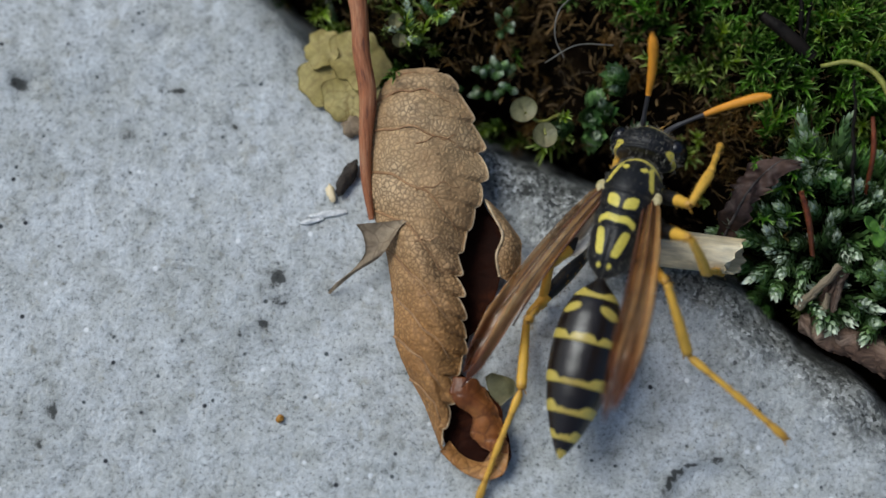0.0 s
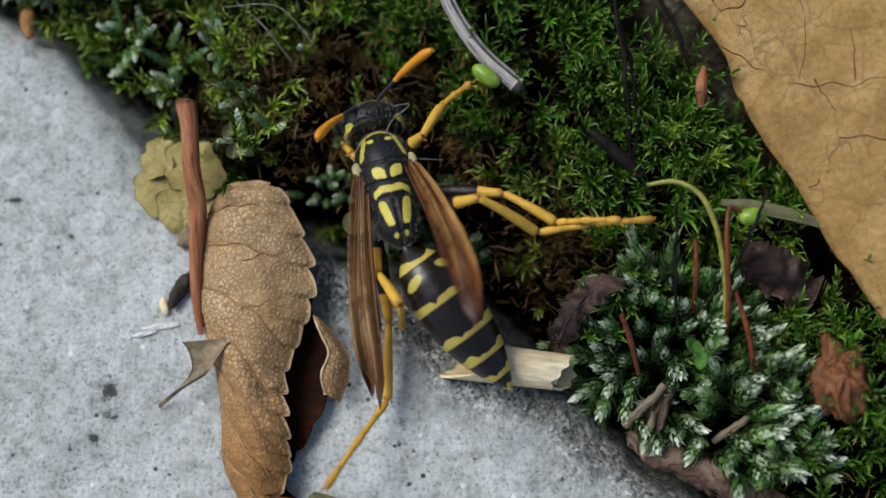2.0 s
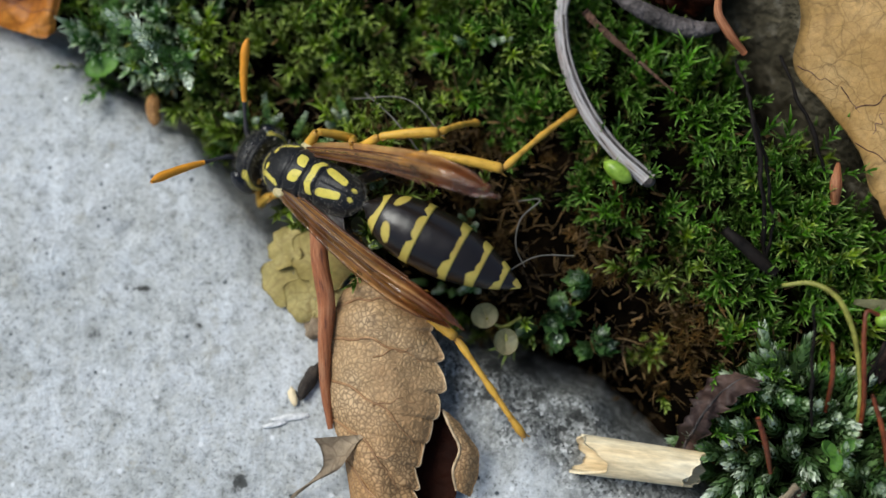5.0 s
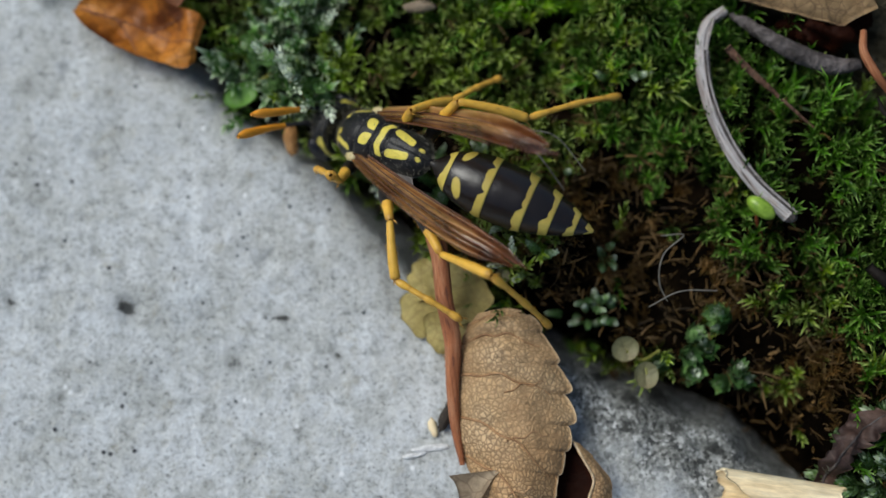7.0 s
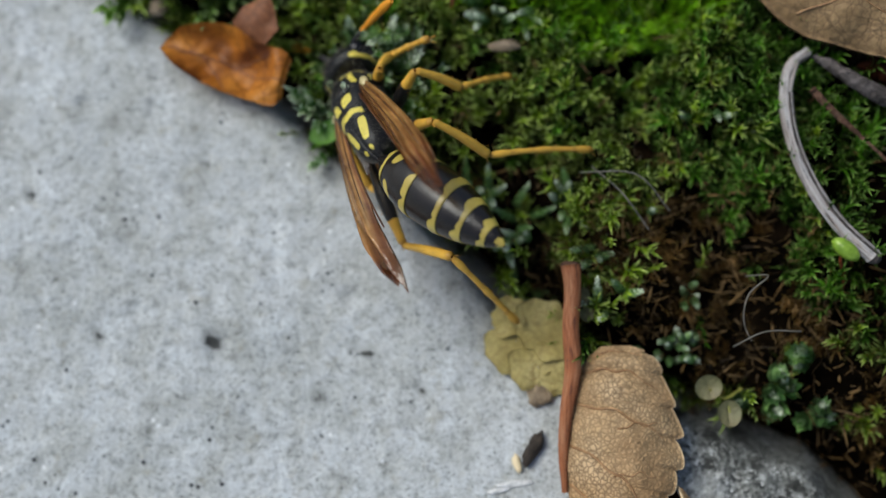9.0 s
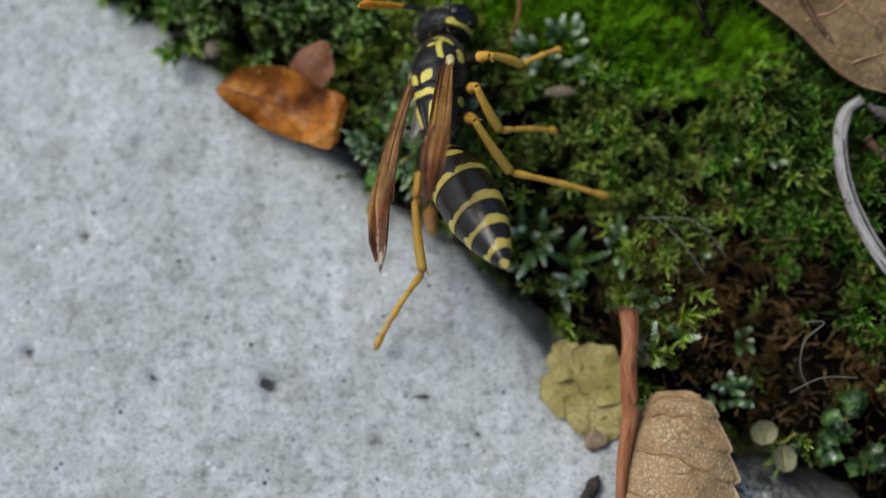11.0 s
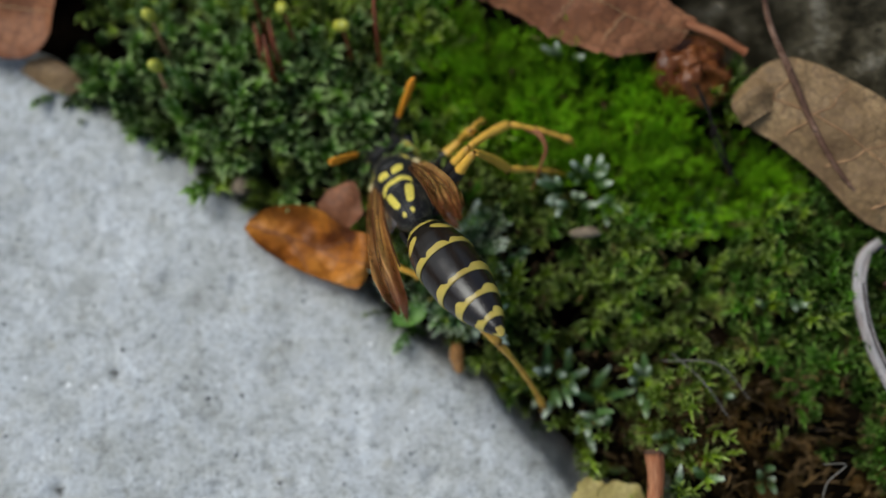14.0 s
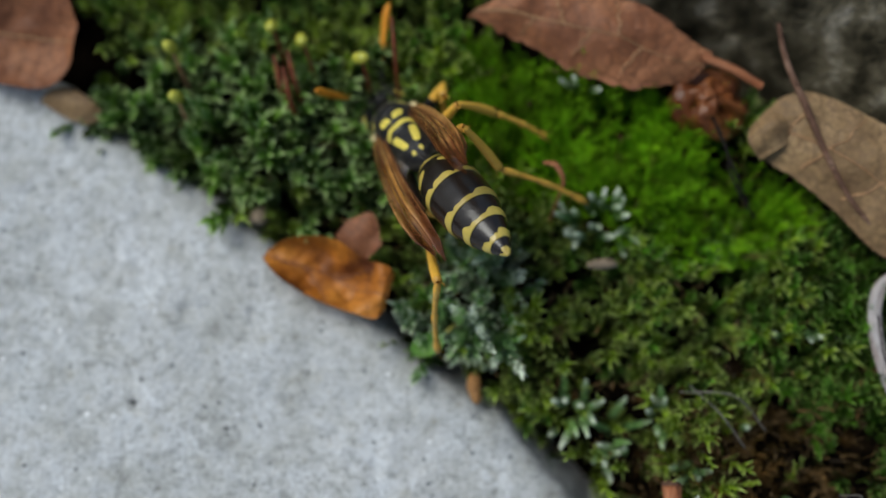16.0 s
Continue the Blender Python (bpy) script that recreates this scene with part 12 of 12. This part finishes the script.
    walk(WASP["RHa"], rows_of([(0, 0.51, 4.78, -3.56, -60, 14.9, 15.6), (0.25, 0.63, 4.8, -3.54, -56.5, 13, 11.8), (0.5, 0.81, 4.85, -3.5, -52.6, 9.8, 7.8), (0.75, 0.52, 6.4, -3.08, -34.5, 13.6, 21.5), (1, 0.44, 7.41, -2.21, -22.1, 10.3, 30.1), (1.25, 0, 6.01, -3.31, -49.9, 12.4, 16.1), (1.5, -0.01, 4.18, -3.58, -85.4, -0.8, -0.3), (1.75, 0.09, 4.36, -3.59, -70.2, 8.7, 5.4), (2, -0.13, 4.64, -3.6, -49.5, 18.3, 15.1), (2.25, -0.25, 4.83, -3.58, -53.9, 23.7, 24.8), (2.5, -0.17, 5.07, -3.57, -58.1, 26.1, 35.2), (2.75, 0.25, 5.66, -3.43, -45, 11.7, 19.7), (3, 0.62, 6.2, -3.16, -26.1, 2.1, 5.4), (3.25, 2.05, 7.52, -0.48, -19.5, 0.4, 20.4), (3.5, 2.24, 6.16, 2.34, -16, -6.5, 22.3), (3.75, 2.18, 6.65, 2, -22.1, -6.1, 28.9), (4, 2.12, 7.03, 1.6, -29.2, -3.7, 36.7), (4.25, 1.99, 7.47, 0.85, -32.6, -1.9, 43.8), (4.5, 1.59, 7.83, -0.18, -32.5, 0.2, 45.5), (4.75, 1.3, 7.74, -1.18, -37, 9, 50.2), (5, 0.8, 7.2, -2.36, -36.1, 11.9, 47.9), (5.25, 0.33, 6.73, -2.89, -38.2, 12.3, 42.5), (5.5, -0.02, 5.84, -3.38, -44.6, 18.3, 38.5), (5.75, -0.3, 5.02, -3.56, -51.7, 20.2, 33.3), (6, -0.46, 4.49, -3.57, -58.4, 22.1, 30.3), (6.25, -0.77, 4.1, -3.48, -59.7, 28.8, 32.3), (6.5, -1.05, 3.73, -3.33, -61.2, 36.1, 33.3), (6.75, -0.79, 4.01, -3.46, -66.2, 32.6, 35.7), (7, -0.33, 4.33, -3.57, -75.1, 27.2, 34.4), (7.25, -0.13, 4.84, -3.59, -64.8, 11.6, 24.9), (7.5, -0.17, 5.4, -3.51, -52.1, 2.1, 12.1), (7.75, -0.7, 3.8, -3.44, -70.1, 17, 31.6), (8, -1.12, 2.3, -2.53, -72, 43.6, 54.6), (8.25, -0.78, 2.71, -2.97, -66, 47.2, 60.2), (8.5, -0.41, 3.37, -3.36, -65.6, 48.4, 60.7), (8.75, -0.44, 3.55, -3.42, -67.2, 35.7, 52.7), (9, -0.52, 3.76, -3.46, -62.6, 23.5, 47), (9.25, -0.35, 3.69, -3.47, -65.2, 23.9, 46.5), (9.5, -0.25, 3.38, -3.38, -70.2, 26.1, 42.4), (9.75, -0.07, 3.25, -3.34, -73.7, 26, 41.2), (10, 0.21, 3.52, -3.43, -73.9, 24.6, 44.1), (10.25, 0.29, 3.02, -3.22, -81.5, 27.2, 35.8), (10.5, 0.45, 2.78, -3.07, -87.1, 26.4, 32.7), (10.75, 0.74, 3.23, -3.25, -85.8, 25.7, 37.2), (11, 0.9, 2.89, -3.04, -92.7, 25.9, 30.5), (11.25, 1.06, 2.71, -2.88, -98.2, 25, 27.1), (11.5, 1.25, 2.83, -2.87, -100.8, 24.3, 26.1), (11.75, 1.13, 2.56, -2.74, -95.9, 27.2, 31.8), (12, 0.98, 2.32, -2.61, -90.4, 28.9, 37.1), (12.25, 0.28, 2.52, -2.93, -65.4, 25.8, 63.6), (12.5, -0.19, 2.51, -2.92, -53.3, 13.8, 79.5), (12.75, -1, 2.42, -2.68, -55.8, 27.4, 71.6), (13, -1.48, 2.72, -2.69, -65.2, 37.2, 57.4), (13.25, -1.86, 2.11, -1.82, -76.3, 33.3, 33.2), (13.5, -2.13, 1.8, -0.76, -80.1, 27.1, 18.6), (13.75, -2.26, 2.32, -1.64, -84.8, 28.9, 25.4), (14, -2.24, 2.95, -2.29, -69.3, 35, 48.8), (14.25, -1.9, 2.36, -2.09, -60.8, 39.6, 59.8), (14.5, -1.45, 2.02, -2.05, -49.5, 41.6, 73.1), (14.75, -1.25, 2.01, -2.17, -55.3, 44.2, 73.3), (15, -1.08, 2.04, -2.28, -61.3, 46.5, 72.9), (15.25, -0.84, 1.95, -2.29, -74, 43.5, 54.8), (15.5, -0.57, 1.91, -2.32, -81.8, 37.9, 39.9), (15.75, -0.68, 2.13, -2.53, -74.2, 35.3, 54.1), (16, -0.66, 2.36, -2.74, -71.3, 30.7, 65.7)]))
    swing = [(0, 0, 0, 0), (3.5, 0, 0, 0), (6.0, 0, 0, 1.5), (6.5, 0, 0, 2.5), (7.0, -0.1, 0, 3.5), (7.25, 0.3, 0.1, -4), (7.5, 0.3, 0.1, -9), (7.75, 0.0, 0, -7), (8.0, -0.3, -0.1, -5.2), (8.5, -0.3, -0.1, -4.6), (9.0, -0.3, -0.1, -4.6), (16.0, -0.3, -0.1, -4.6)]
    walk(ROLLED_LEAF, [(t, pose((PIVOT[0] + x) * MM, (PIVOT[1] + y) * MM, 0, 0, 0, rz)) for t, x, y, rz in swing])


motions()
